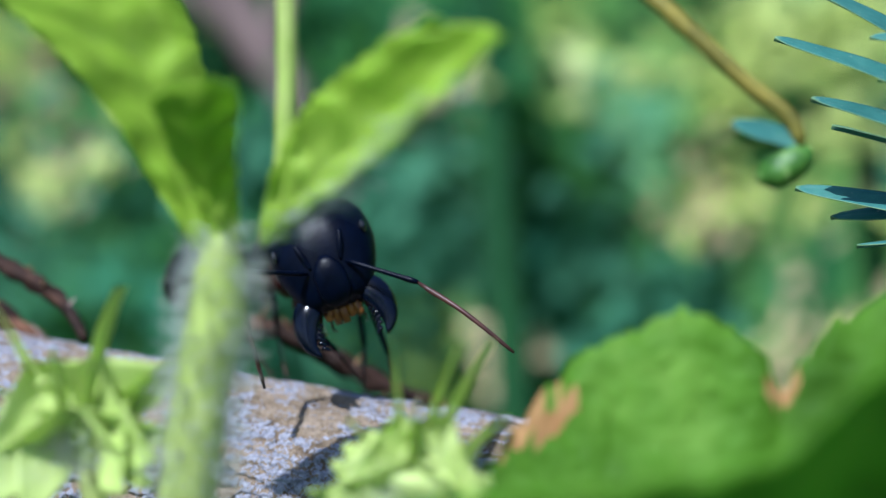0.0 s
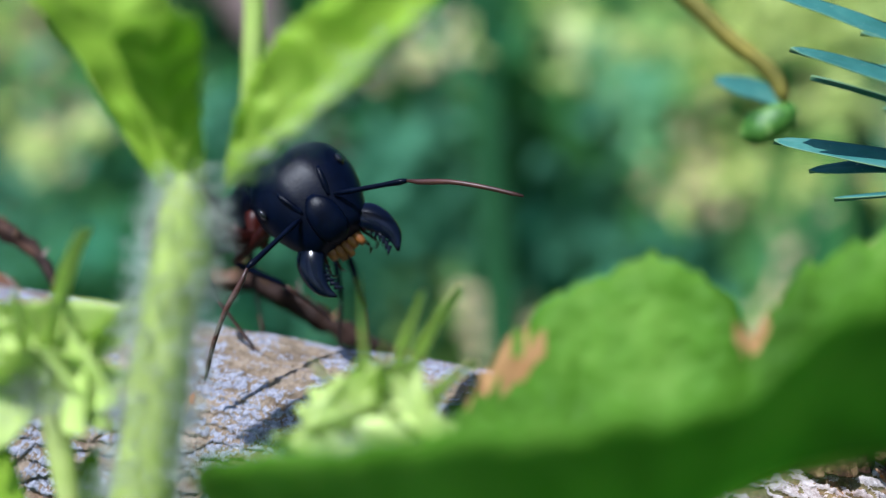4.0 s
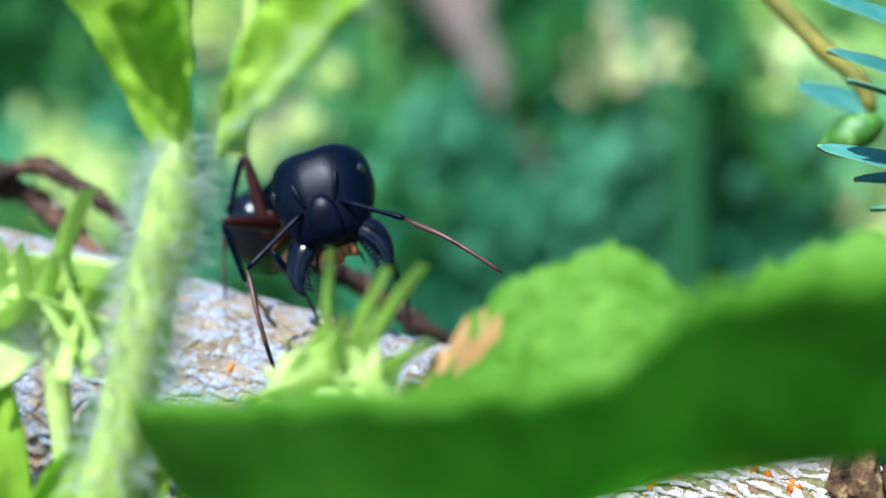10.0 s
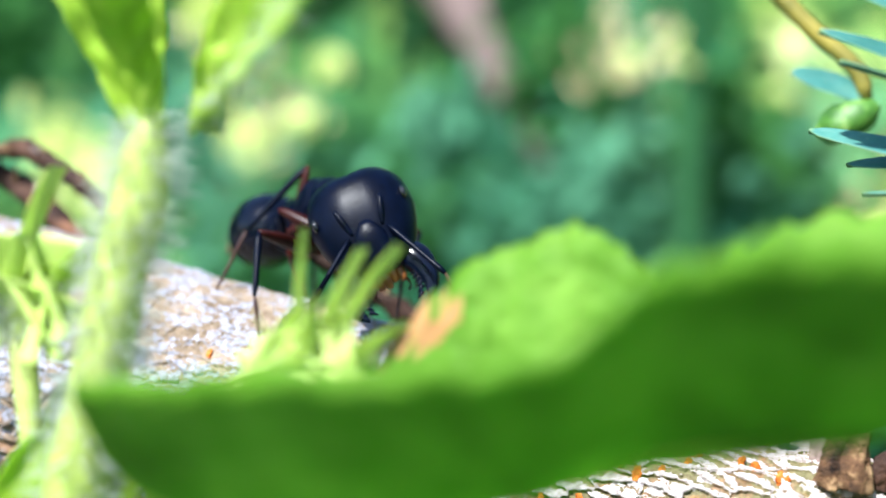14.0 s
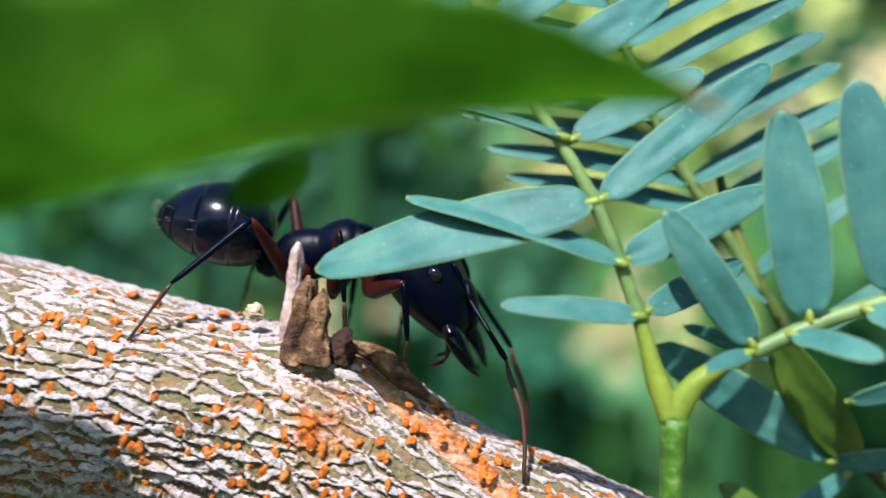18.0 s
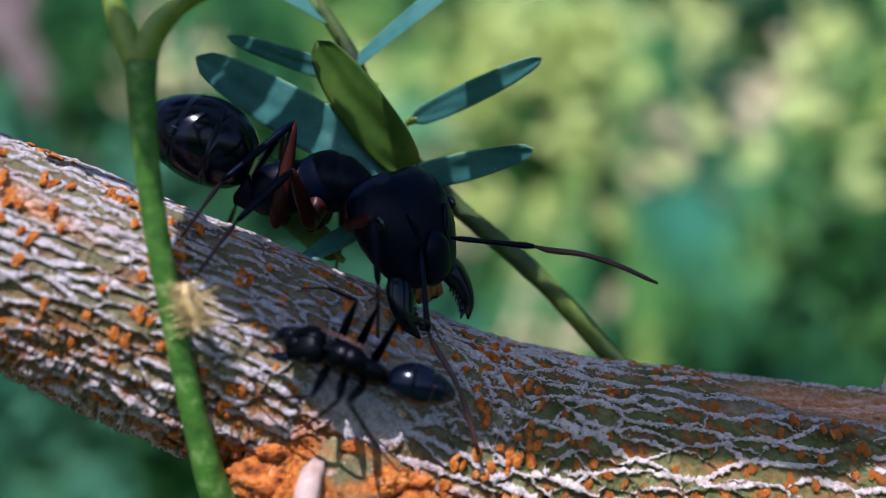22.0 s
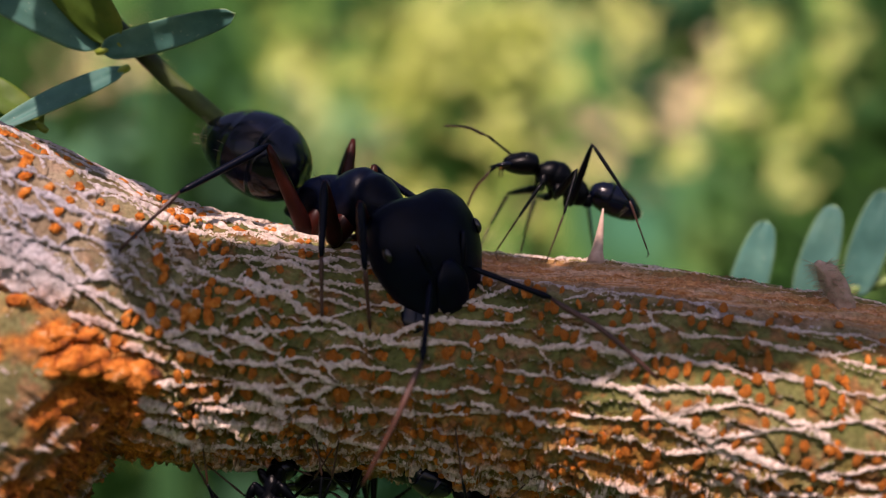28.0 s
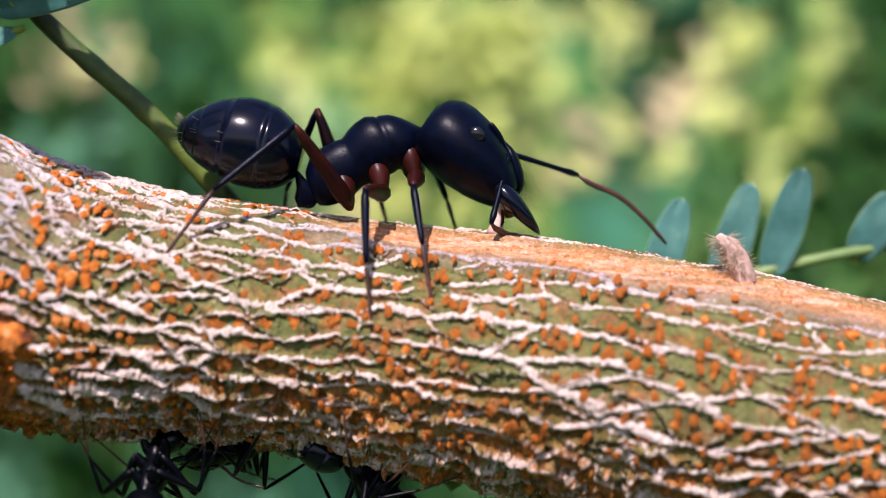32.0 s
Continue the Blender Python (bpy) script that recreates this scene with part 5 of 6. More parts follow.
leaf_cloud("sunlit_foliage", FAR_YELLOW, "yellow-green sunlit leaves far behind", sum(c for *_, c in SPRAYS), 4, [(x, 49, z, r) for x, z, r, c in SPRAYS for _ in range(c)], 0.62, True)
leaf_cloud("sunlit_foliage", FAR_STRAW, "pale straw-coloured dry leaves far behind", 260, 5,
           [(3.5, 50.8, 5.4, 2.4), (7.9, 50.8, -0.6, 2.6), (-8.5, 50.8, 11.8, 2.6), (-27.2, 50.8, 8.8, 2.5), (13.2, 50.8, 8.0, 2.3), (19.3, 50.8, 10.5, 2.3), (-28.9, 50.8, 13.1, 2.3), (-6.0, 50.8, -1.0, 1.6)], 0.7, True)
# a leaning tree far behind the bushes
far_tree = holder("far_tree")
tagged(far_tree, "pinkish brown leaning tree far behind the bushes", "tree")
bm = bmesh.new()
tube(bm, [(-13.4, 57, 6.5, 0.5), (-15.4, 57, 10, 0.9), (-18.8, 57, 15.5, 1.2), (-26, 57, 28, 1.4)], 20, 10, rough=0.3)
part("trunk", bm, FAR_BARK, far_tree)
for tip in ((-30.0, 58, 24.0), (-14.0, 58, 26.0)):
    bm = bmesh.new()
    tube(bm, [(-18.4, 57, 14.8, 0.6), (*((a + b) / 2 for a, b in zip((-18.4, 57, 15.8), tip)), 0.45), (*tip, 0.2)], 12, 8, rough=0.2)
    part("limb", bm, FAR_BARK, far_tree)
bm = bmesh.new()
for pts in ([(-5.0, 50, -30, 1.0), (-5.6, 50, 0, 0.9), (-6.2, 50, 20, 0.7), (-6.8, 50, 40, 0.5)], [(14, 55, -30, 0.9), (12, 55, 0, 0.8), (11, 55, 30, 0.6)]):
    tube(bm, pts, 16, 8)
tagged(part("far_stems", bm, FAR_DARK), "dark upright stems among the far foliage", "foliage", kind="stuff")
# the ground below and the hedge that closes the place all round
bm = bmesh.new()
bmesh.ops.create_grid(bm, x_segments=40, y_segments=40, size=60000)
for v in bm.verts:
    v.co.z = -45
tagged(part("ground", bm, GRASS), "grassy ground far below the branch", kind="structure")
bm = bmesh.new()
loops = []
for k in range(97):
    a = 2 * math.pi * k / 96
    r = 105 + 10 * math.sin(3 * a)
    loops.append([bm.verts.new((r * math.cos(a) + 3, r * math.sin(a), z + 6 * math.sin(5 * a))) for z in ((-45, -10, 20, 52, 70) if math.sin(a) > -0.1 else (-45, -38, -30, -25, -20))])
for a, b in zip(loops, loops[1:]):
    for j in range(4):
        bm.faces.new((a[j], b[j], b[j + 1], a[j + 1]))
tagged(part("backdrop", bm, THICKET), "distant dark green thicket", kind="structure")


# ---- ants ----
random.seed(11)
# leg: hip on the thorax, femur, shin and foot lengths, resting foot offset (forward, sideways), bend of the knee
LEGS = {"fore": ((0.15, 0.06, -0.06), 0.30, 0.26, 0.24, (0.34, 0.30)),
        "mid": ((0.00, 0.07, -0.07), 0.33, 0.30, 0.27, (0.06, 0.40)),
        "hind": ((-0.15, 0.06, -0.06), 0.43, 0.42, 0.32, (-0.46, 0.36))}


def segment_mesh(name, length, r0, r1, material, belly=0.0, hairs=0, joints=0, bow=0.0):
    """A limb segment along x from the joint."""
    bm = bmesh.new()
    pts = [(0, 0, 0, r0 * 0.6), (length * 0.06, 0, 0, r0), (length * 0.4, 0, bow * length, (r0 + r1) / 2 + belly), (length * 0.75, 0, bow * 0.7 * length, (r0 + 2 * r1) / 3 + belly * 0.5), (length * 0.95, 0, bow * 0.12 * length, r1), (length, 0, 0, r1 * 0.7)]
    tube(bm, pts, 10, 8, (0, 0, 1))
    for k in range(joints):
        x = length * (0.35 + 0.6 * k / max(joints, 1))
        tube(bm, [(x - 0.006, 0, 0, r1), (x, 0, 0, r1 * 1.55), (x + 0.006, 0, 0, r1)], 4, 8)
    for k in range(hairs):
        x, a = length * (0.15 + 0.8 * k / hairs), 2.4 * k
        d = Vector((0.5, math.cos(a), math.sin(a))) * 0.028
        tube(bm, [(x, 0, 0, 0.0022), (x + d.x * 0.5, d.y * 0.5, d.z * 0.5, 0.0018), (x + d.x, d.y, d.z, 0.0006)], 2, 3)
    if joints:
        for s in (-1, 1):
            tube(bm, [(length, 0, 0, r1 * 0.7), (length + 0.02, s * 0.012, -0.004, r1 * 0.5), (length + 0.03, s * 0.02, -0.018, r1 * 0.2)], 4, 5)
    me = bpy.data.meshes.new(name)
    bmesh.ops.scale(bm, vec=(CM, CM, CM), verts=bm.verts)
    bmesh.ops.recalc_face_normals(bm, faces=bm.faces)
    bm.to_mesh(me)
    bm.free()
    me.materials.append(material)
    me.polygons.foreach_set("use_smooth", [True] * len(me.polygons))
    return me


def child(name, me, parent, label=""):
    ob = new(name, me)
    ob.parent = parent
    return tagged(ob, label) if label else ob


def build_ant(name, size, head_size, label, legs):
    """An ant facing x, its middle at the thorax. Returns the ant and its moving parts."""
    z, q = size, size * head_size
    shell = CHITIN if head_size > 0.9 else SOOTY
    thigh = REDDISH if head_size > 0.9 else shell
    ant = holder(name)
    tagged(ant, label, "ant")
    parts = {}
    # thorax: tall shoulder, a saddle, and a lower rear hump
    bm = bmesh.new()
    lofted(bm, [(x * 1.06 * z, w * 1.12 * z, h * 1.16 * z, c * z) for x, w, h, c in (
        (-0.262, 0.024, 0.035, -0.030), (-0.250, 0.050, 0.066, -0.018), (-0.215, 0.070, 0.092, -0.006), (-0.16, 0.078, 0.104, 0.002), (-0.11, 0.080, 0.103, 0.009), (-0.085, 0.079, 0.099, 0.013),
        (-0.070, 0.076, 0.095, 0.015), (-0.055, 0.078, 0.097, 0.019), (-0.03, 0.086, 0.104, 0.028), (0.01, 0.096, 0.112, 0.036), (0.05, 0.103, 0.115, 0.040), (0.082, 0.101, 0.108, 0.036), (0.092, 0.097, 0.102, 0.033), (0.102, 0.102, 0.106, 0.032),
        (0.14, 0.101, 0.101, 0.027), (0.18, 0.084, 0.082, 0.017), (0.215, 0.056, 0.056, 0.006), (0.235, 0.040, 0.042, -0.002), (0.25, 0.035, 0.037, -0.004), (0.27, 0.030, 0.032, -0.006))], 32)
    for k in range(26):
        x, a = random.uniform(-0.2, 0.2) * z, random.uniform(-1.2, 1.2)
        r = 0.105 * z
        o = Vector((x, math.sin(a) * r, 0.02 * z + math.cos(a) * r))
        tube(bm, [(*o, 0.002 * z), (*(o + Vector((-0.01, math.sin(a) * 0.02, math.cos(a) * 0.022)) * z), 0.0007)], 2, 3)
    part("thorax", bm, shell, ant)
    bm = bmesh.new()
    lofted(bm, [(x * z, w * z, h * z, c * z) for x, w, h, c in ((-0.25, 0.024, 0.024, -0.045), (-0.27, 0.034, 0.050, -0.030), (-0.29, 0.036, 0.085, -0.008), (-0.305, 0.034, 0.088, -0.004), (-0.325, 0.028, 0.045, -0.035), (-0.35, 0.022, 0.022, -0.045))], 14)
    part("petiole", bm, shell, ant)
    for side in (-1, 1):
        for leg, (hip, *_rest) in legs.items():
            bm = bmesh.new()
            a = Vector(hip) * z
            a.y *= side
            tube(bm, [(a.x + 0.015 * z, a.y * 0.55, a.z + 0.05 * z, 0.044 * z), (a.x + 0.012 * z, a.y * 0.95, a.z, 0.052 * z), (a.x, a.y * 1.25, a.z - 0.045 * z, 0.040 * z), (a.x - 0.005 * z, a.y * 1.45, a.z - 0.085 * z, 0.025 * z), (a.x - 0.005 * z, a.y * 1.5, a.z - 0.10 * z, 0.012 * z)], 12, 14, (1, 0, 0), 0.85)
            part("coxa", bm, thigh, ant, "red-brown hip joint" if thigh is REDDISH else "")
    # gaster, its x to the rear, in plates that overlap
    fat = 0.200 if head_size > 0.9 else 0.155
    bm = bmesh.new()
    rows, plates = [], ((0.06, 0.215), (0.215, 0.375), (0.375, 0.49), (0.49, 0.55), (0.55, 0.58))

    def girth_of(x):
        u = min(max((x - 0.045) / 0.545, 0.0), 1.0)
        return u, fat * max(math.sin(math.pi * u**0.80), 0.0) ** 0.56

    for a, b in plates:
        for x in np.linspace(a, b, 9):
            u, w = girth_of(x)
            lip = 0.0015 * math.exp(-(x - a) / 0.012) * (a > 0.07)
            rows.append((x * z, max(w - lip, 0.010) * z, max(w * 0.93 - lip, 0.010) * z, 0.02 * z * math.sin(math.pi * u)))
    lofted(bm, rows, 48)
    gaster = part("gaster", bm, GLOSSY, ant, "glossy blue-black abdomen in overlapping plates")
    bm = bmesh.new()
    for k in range(34):
        x, a = random.choice((0.37, 0.485, 0.545, 0.57, 0.575)) + random.uniform(-0.01, 0.005), random.uniform(0, 6.28)
        u, w = girth_of(x)
        w *= z
        o = Vector((x * z, math.cos(a) * w * 0.97, 0.02 * z * math.sin(math.pi * u) + math.sin(a) * w * 0.9))
        e = o + Vector((0.03, math.cos(a) * 0.018, math.sin(a) * 0.018)) * z
        tube(bm, [(*o, 0.0009 * z), (*e, 0.0005)], 2, 3)
    part("bristles", bm, HAIR, gaster, "sparse pale bristles")
    parts["gaster"] = gaster
    # head, from the neck along x: rounded hind corners, narrowing to the mouth
    bm = bmesh.new()
    lofted(bm, [(x * q, w * q, h * q, c * q) for x, w, h, c in (
        (-0.015, 0.055, 0.045, 0.005), (-0.030, 0.110, 0.075, 0.022), (-0.026, 0.155, 0.105, 0.036), (0.00, 0.192, 0.132, 0.044), (0.05, 0.218, 0.152, 0.046), (0.11, 0.228, 0.160, 0.042),
        (0.18, 0.230, 0.156, 0.034), (0.25, 0.213, 0.142, 0.022), (0.31, 0.190, 0.122, 0.010), (0.36, 0.165, 0.100, 0.000), (0.395, 0.142, 0.080, -0.008), (0.415, 0.118, 0.060, -0.012), (0.42, 0.08, 0.038, -0.012))], 32)
    for v in bm.verts:  # a notch between the two hind lobes, a dent along the brow, cheeks
        d = max(0.0, 1 - abs(v.co.x / q) / 0.09) * math.exp(-((v.co.y / q / 0.06) ** 2))
        v.co.x += 0.020 * q * d
        if v.co.z > 0:
            v.co.z -= 0.010 * q * math.exp(-((v.co.y / q / 0.03) ** 2)) * max(0, min(1, (v.co.x / q - 0.05) / 0.1))
    head = part("head", bm, shell, ant, "broad matt black head")
    parts["head"] = head
    bm = bmesh.new()
    tube(bm, [(0.27 * q, 0, 0.150 * q, 0.02 * q), (0.31 * q, 0, 0.132 * q, 0.055 * q), (0.37 * q, 0, 0.090 * q, 0.07 * q), (0.425 * q, 0, 0.030 * q, 0.055 * q), (0.432 * q, 0, 0.0, 0.03 * q)], 10, 14, (0, 0, 1), 0.35)
    part("clypeus", bm, shell, head)
    for side in (-1, 1):
        bm = bmesh.new()
        bmesh.ops.create_uvsphere(bm, u_segments=16, v_segments=10, radius=0.028 * q)
        bmesh.ops.scale(bm, vec=(1.15, 0.6, 0.95), verts=bm.verts)
        bmesh.ops.translate(bm, vec=(0.17 * q, side * 0.196 * q, 0.115 * q), verts=bm.verts)
        part("eye", bm, EYE, head, "shiny dark compound eye")
        bm = bmesh.new()
        tube(bm, [(0.30 * q, side * 0.065 * q, 0.118 * q, 0.012 * q), (0.24 * q, side * 0.085 * q, 0.158 * q, 0.014 * q), (0.19 * q, side * 0.10 * q, 0.180 * q, 0.008 * q)], 8, 8)
        part("brow_ridge", bm, shell, head)
        # mandible, from its hinge along x, curving inward with teeth
        bm = bmesh.new()
        s = -side
        tube(bm, [(-0.03 * q, 0, 0, 0.050 * q), (0.04 * q, -s * 0.016 * q, 0, 0.064 * q), (0.11 * q, -s * 0.012 * q, -0.004 * q, 0.052 * q), (0.18 * q, s * 0.018 * q, -0.010 * q, 0.030 * q), (0.22 * q, s * 0.065 * q, -0.016 * q, 0.006 * q)], 14, 12, (0, 0, 1), 0.62)
        for k in range(6):
            x = (0.075 + 0.021 * k) * q
            y = s * (0.030 + 0.0045 * k * k * 0.4) * q
            tube(bm, [(x, y - s * 0.01 * q, -0.008 * q, 0.012 * q), (x + 0.008 * q, y + s * 0.016 * q, -0.010 * q, 0.006 * q), (x + 0.013 * q, y + s * 0.030 * q, -0.012 * q, 0.001)], 3, 6)
        mandible = part("mandible", bm, GLOSSY, head, "glossy toothed jaw")
        mandible.location = cm((0.375 * q, side * 0.118 * q, -0.015 * q))
        parts["mandible", side] = mandible
        parts["scape", side] = child("scape", segment_mesh("scape", 0.34 * q**0.5 * z**0.5, 0.009 * z, 0.013 * z, shell, 0.0), head)
        parts["flagellum", side] = child("flagellum", segment_mesh("flagellum", 0.50 * q**0.5 * z**0.5, 0.010 * z, 0.008 * z, TARSAL, 0.002 * z, bow=0.07), head, "thin brown antenna whip")
    for k in range(5):
        y = (k - 2) * 0.026 * q
        bm = bmesh.new()
        tube(bm, [(0.36 * q, y, -0.05 * q, 0.022 * q), (0.42 * q, y * 1.2, -0.055 * q, 0.024 * q), ((0.445 + 0.03 * (k * 7 % 5) / 5) * q, y * 1.3, (-0.07 - 0.03 * (k * 3 % 4) / 4) * q, 0.014 * q)], 6, 7)
        part("mouth_lobe", bm, AMBER, head, "amber mouth lobe")
    for y in (-0.05, 0.06, 0.085, -0.085):
        bm = bmesh.new()
        tube(bm, [(0.38 * q, y * q, -0.05 * q, 0.007 * q), (0.45 * q, y * 1.4 * q, -0.13 * q, 0.006 * q), (0.42 * q, y * 1.2 * q, -0.20 * q, 0.004 * q)], 6, 5)
        part("palp", bm, REDDISH, head, "thin brown mouth feeler")
    for leg, (hip, femur, shin, foot, _) in legs.items():
        meshes = (segment_mesh("femur", femur * z, 0.030 * z, 0.016 * z, thigh if leg == "fore" or thigh is shell else DARKRED, 0.010 * z), segment_mesh("shin", shin * z, 0.013 * z, 0.011 * z, shell, 0.004 * z),
                  segment_mesh("foot", foot * z, 0.0085 * z, 0.006 * z, TARSAL, 0.0, 0, 4))
        for side in (-1, 1):
            parts[leg, side] = (child("femur", meshes[0], ant, "" if thigh is shell else "red-brown thigh" if leg == "fore" else "blackish red thigh"), child("shin", meshes[1], ant), child("foot", meshes[2], ant, "thin jointed brown foot"))
    return ant, parts


def on_bark(p, lift=0.0):
    """The bark point under or beside p, and the way out of the branch there."""
    p = np.array(p, float)
    near = np.linalg.norm(AXIS_LINE[:, :3] - p, axis=1)
    c = AXIS_LINE[int(np.argmin(near))]
    out = p - c[:3]
    out /= np.linalg.norm(out) + 1e-9
    return c[:3] + out * (c[3] + 0.012 + lift), out


def knee(hip, foot, a, b, pole):
    """The joint between lengths a and b from hip to foot, bent towards the pole."""
    d = foot - hip
    far = min(max(d.length, abs(a - b) * 1.05), (a + b) * 0.995)
    way = d.normalized()
    along = (a * a - b * b + far * far) / (2 * far)
    off = pole - way * pole.dot(way)
    return hip + way * along + off.normalized() * math.sqrt(max(a * a - along * along, 0)), hip + way * far


class Steps:
    """Where one foot stands, time by time: it rests, then swings to its next place."""

    def __init__(self, stops):
        self.stops = stops

    def __call__(self, t):
        stops = self.stops
        if t <= stops[0][0]:
            return Vector(stops[0][1])
        for (t0, a), (t1, b) in zip(stops, stops[1:]):
            if t <= t1:
                a, b = Vector(a), Vector(b)
                u = (t - t0) / (t1 - t0)
                u = min(max((u - 0.3) / 0.45, 0), 1)
                u = u * u * (3 - 2 * u)
                _, out = on_bark(a)
                return a.lerp(b, u) + Vector(out) * 0.35 * min((b - a).length, 0.4) * math.sin(math.pi * u)
        return Vector(stops[-1][1])


class Ant:
    """An ant with its keys: body points by time, feet by leg."""

    def __init__(self, name, size, head_size, label, seed, reach=1.0):
        self.spread = 0.45 if reach == 1 else 1.1
        self.legs = {leg: (hip, a * reach, b * reach, c * reach, (x * reach * 1.1, y * reach**1.6)) for leg, (hip, a, b, c, (x, y)) in LEGS.items()}
        self.ob, self.parts = build_ant(name, size, head_size, label, self.legs)
        self.size, self.q = size, size * head_size
        self.keys, self.feet, self.seed = [], {}, seed

    def key(self, t, waist, neck, mouth, tail, head_up=(0, -0.15, 1), up=(0, -0.15, 1), right=None, left=None, jaws=8):
        """right, left: the ways of the two antennae (shaft, whip)."""
        right = right or ((0.6, -0.5, 0.1), (0.9, -0.3, -0.4))
        left = left or ((0.6, 0.5, 0.1), (0.9, 0.3, -0.4))
        self.keys.append((t, *waist, *neck, *mouth, *tail, *head_up, *up, *right[0], *right[1], *left[0], *left[1], jaws))

    def stand(self, leg, side, t, place):
        self.feet.setdefault((leg, side), []).append((t, tuple(place)))

    def body(self, t):
        rows = np.array(self.keys)
        ts = rows[:, 0]
        t = min(max(t, ts[0]), ts[-1])
        k = min(max(int(np.searchsorted(ts, t, "right")) - 1, 0), len(ts) - 2)
        h = ts[k + 1] - ts[k]
        u = (t - ts[k]) / h

        def slope(i):
            if i == 0 or i == len(ts) - 1:
                return np.zeros(rows.shape[1] - 1)
            return 0.75 * (rows[i + 1, 1:] - rows[i - 1, 1:]) / (ts[i + 1] - ts[i - 1])

        return ((2 * u**3 - 3 * u**2 + 1) * rows[k, 1:] + (u**3 - 2 * u**2 + u) * h * slope(k)
                + (-2 * u**3 + 3 * u**2) * rows[k + 1, 1:] + (u**3 - u**2) * h * slope(k + 1))

    def root(self, row):
        w, n = Vector(row[0:3]), Vector(row[3:6])
        return turned(n - w, row[15:18]), (w + n) / 2

    def rest(self, leg, side, t):
        turn, mid = self.root(self.body(t))
        fx, fy = self.legs[leg][4]
        p = mid + turn @ (Vector((fx, side * fy, -0.34)) * self.size)
        return on_bark(p)[0]

    def plan_feet(self, times):
        rnd = random.Random(self.seed)
        for leg in LEGS:
            for side in (-1, 1):
                told = sorted(self.feet.get((leg, side), []))
                stops, shift = [], rnd.uniform(0, 0.5)
                for t in times:
                    if told and any(abs(t - s) < 1.3 for s, _ in told):
                        continue
                    p = self.rest(leg, side, t)
                    if stops and (Vector(p) - Vector(stops[-1][1])).length < 0.16 * self.size:
                        p = stops[-1][1]
                    stops.append((t + shift * 0.6, tuple(p)))
                self.feet[leg, side] = Steps(sorted(stops + told))

    def move(self, times, step_times):
        self.plan_feet(step_times)
        rows = {}
        z, q = self.size, self.q
        for t in times:
            row = self.body(t)
            turn, mid = self.root(row)
            back = turn.transposed()
            rows.setdefault("root", []).append((t, at_place(turn, mid)))
            w, n, m, g = (Vector(row[i : i + 3]) for i in (0, 3, 6, 9))
            gx = back @ (g - w)
            rows.setdefault("gaster", []).append((t, at_place(turned(gx, back @ Vector(row[15:18])), (-0.215 * z, 0, 0.075 * z))))
            hx, hup = back @ (m - n), back @ Vector(row[12:15])
            ht = turned(hx, hup)
            hplace = Vector((0.265 * z, 0, 0)) 
            rows.setdefault("head", []).append((t, at_place(ht, hplace)))
            hback = ht.transposed() @ back
            for side, i in ((-1, 18), (1, 24)):
                base = Vector((0.315 * q, side * 0.085 * q, 0.125 * q))
                a, b = hback @ Vector(row[i : i + 3]), hback @ Vector(row[i + 3 : i + 6])
                a.normalize(), b.normalize()
                long = 0.34 * q**0.5 * z**0.5
                rows.setdefault(("scape", side), []).append((t, at_place(a.to_track_quat("X", "Z").to_matrix(), base)))
                rows.setdefault(("flagellum", side), []).append((t, at_place(b.to_track_quat("X", "Z").to_matrix(), base + a * long)))
                rows.setdefault(("mandible", side), []).append((t, Matrix.Translation(cm((0.375 * q, side * 0.118 * q, -0.015 * q))) @ pose(0, 0, 0, 0, 12, side * row[30])))
            for leg, (hip, femur, shin, foot, _) in self.legs.items():
                for side in (-1, 1):
                    h = Vector((hip[0], side * hip[1] * 1.5, hip[2] - 0.08)) * z
                    f = back @ (self.feet[leg, side](t) - mid)
                    pole = Vector((-0.25 if leg == "hind" else 0.15, side * self.spread, 1.0))
                    k, f = knee(h, f, femur * z, (shin + foot) * 0.985 * z, pole)
                    low = (f - k).normalized()
                    bow = (pole - low * pole.dot(low)).normalized()
                    ankle = k + (low + bow * 0.12).normalized() * shin * z
                    for name, a, b in ((0, h, k), (1, k, ankle), (2, ankle, f)):
                        rows.setdefault((leg, side, name), []).append((t, between(a, b)))
        return rows

    def drive(self, rows):
        for key, own in rows.items():
            ob = self.ob if key == "root" else self.parts[key] if key in self.parts else self.parts[key[:2]][key[2]]
            walk(ob, own)


big_ant = Ant("carpenter_ant", 1.1, 1.05, "large black carpenter ant with a broad head and reddish legs", 3)
big_ant.key(0, (-3.133, 0.500, 2.570), (-2.681, 0.200, 2.837), (-2.532, -0.020, 2.491), (-3.773, 0.850, 2.405), head_up=(0, -1, 0.55), right=((-0.683, -0.727, 0.073), (0.139, 0.183, -0.973)), left=((0.927, -0.205, -0.315), (0.780, -0.158, -0.605)), jaws=24)
big_ant.key(1, (-3.083, 0.500, 2.540), (-2.598, 0.200, 2.809), (-2.368, -0.040, 2.528), (-3.700, 0.850, 2.352), head_up=(0, -1, 0.55), right=((-0.435, -0.467, 0.770), (-0.482, -0.008, -0.876)), left=((0.882, -0.228, -0.412), (0.642, -0.137, -0.754)), jaws=30)
big_ant.key(2, (-3.087, 0.500, 2.594), (-2.593, 0.200, 2.874), (-2.293, -0.040, 2.596), (-3.687, 0.850, 2.394), head_up=(-0.3, -1, 0.7), right=((-0.854, -0.513, 0.085), (0.519, 0.259, -0.814)), left=((0.946, -0.254, -0.202), (0.745, -0.128, -0.655)), jaws=34)
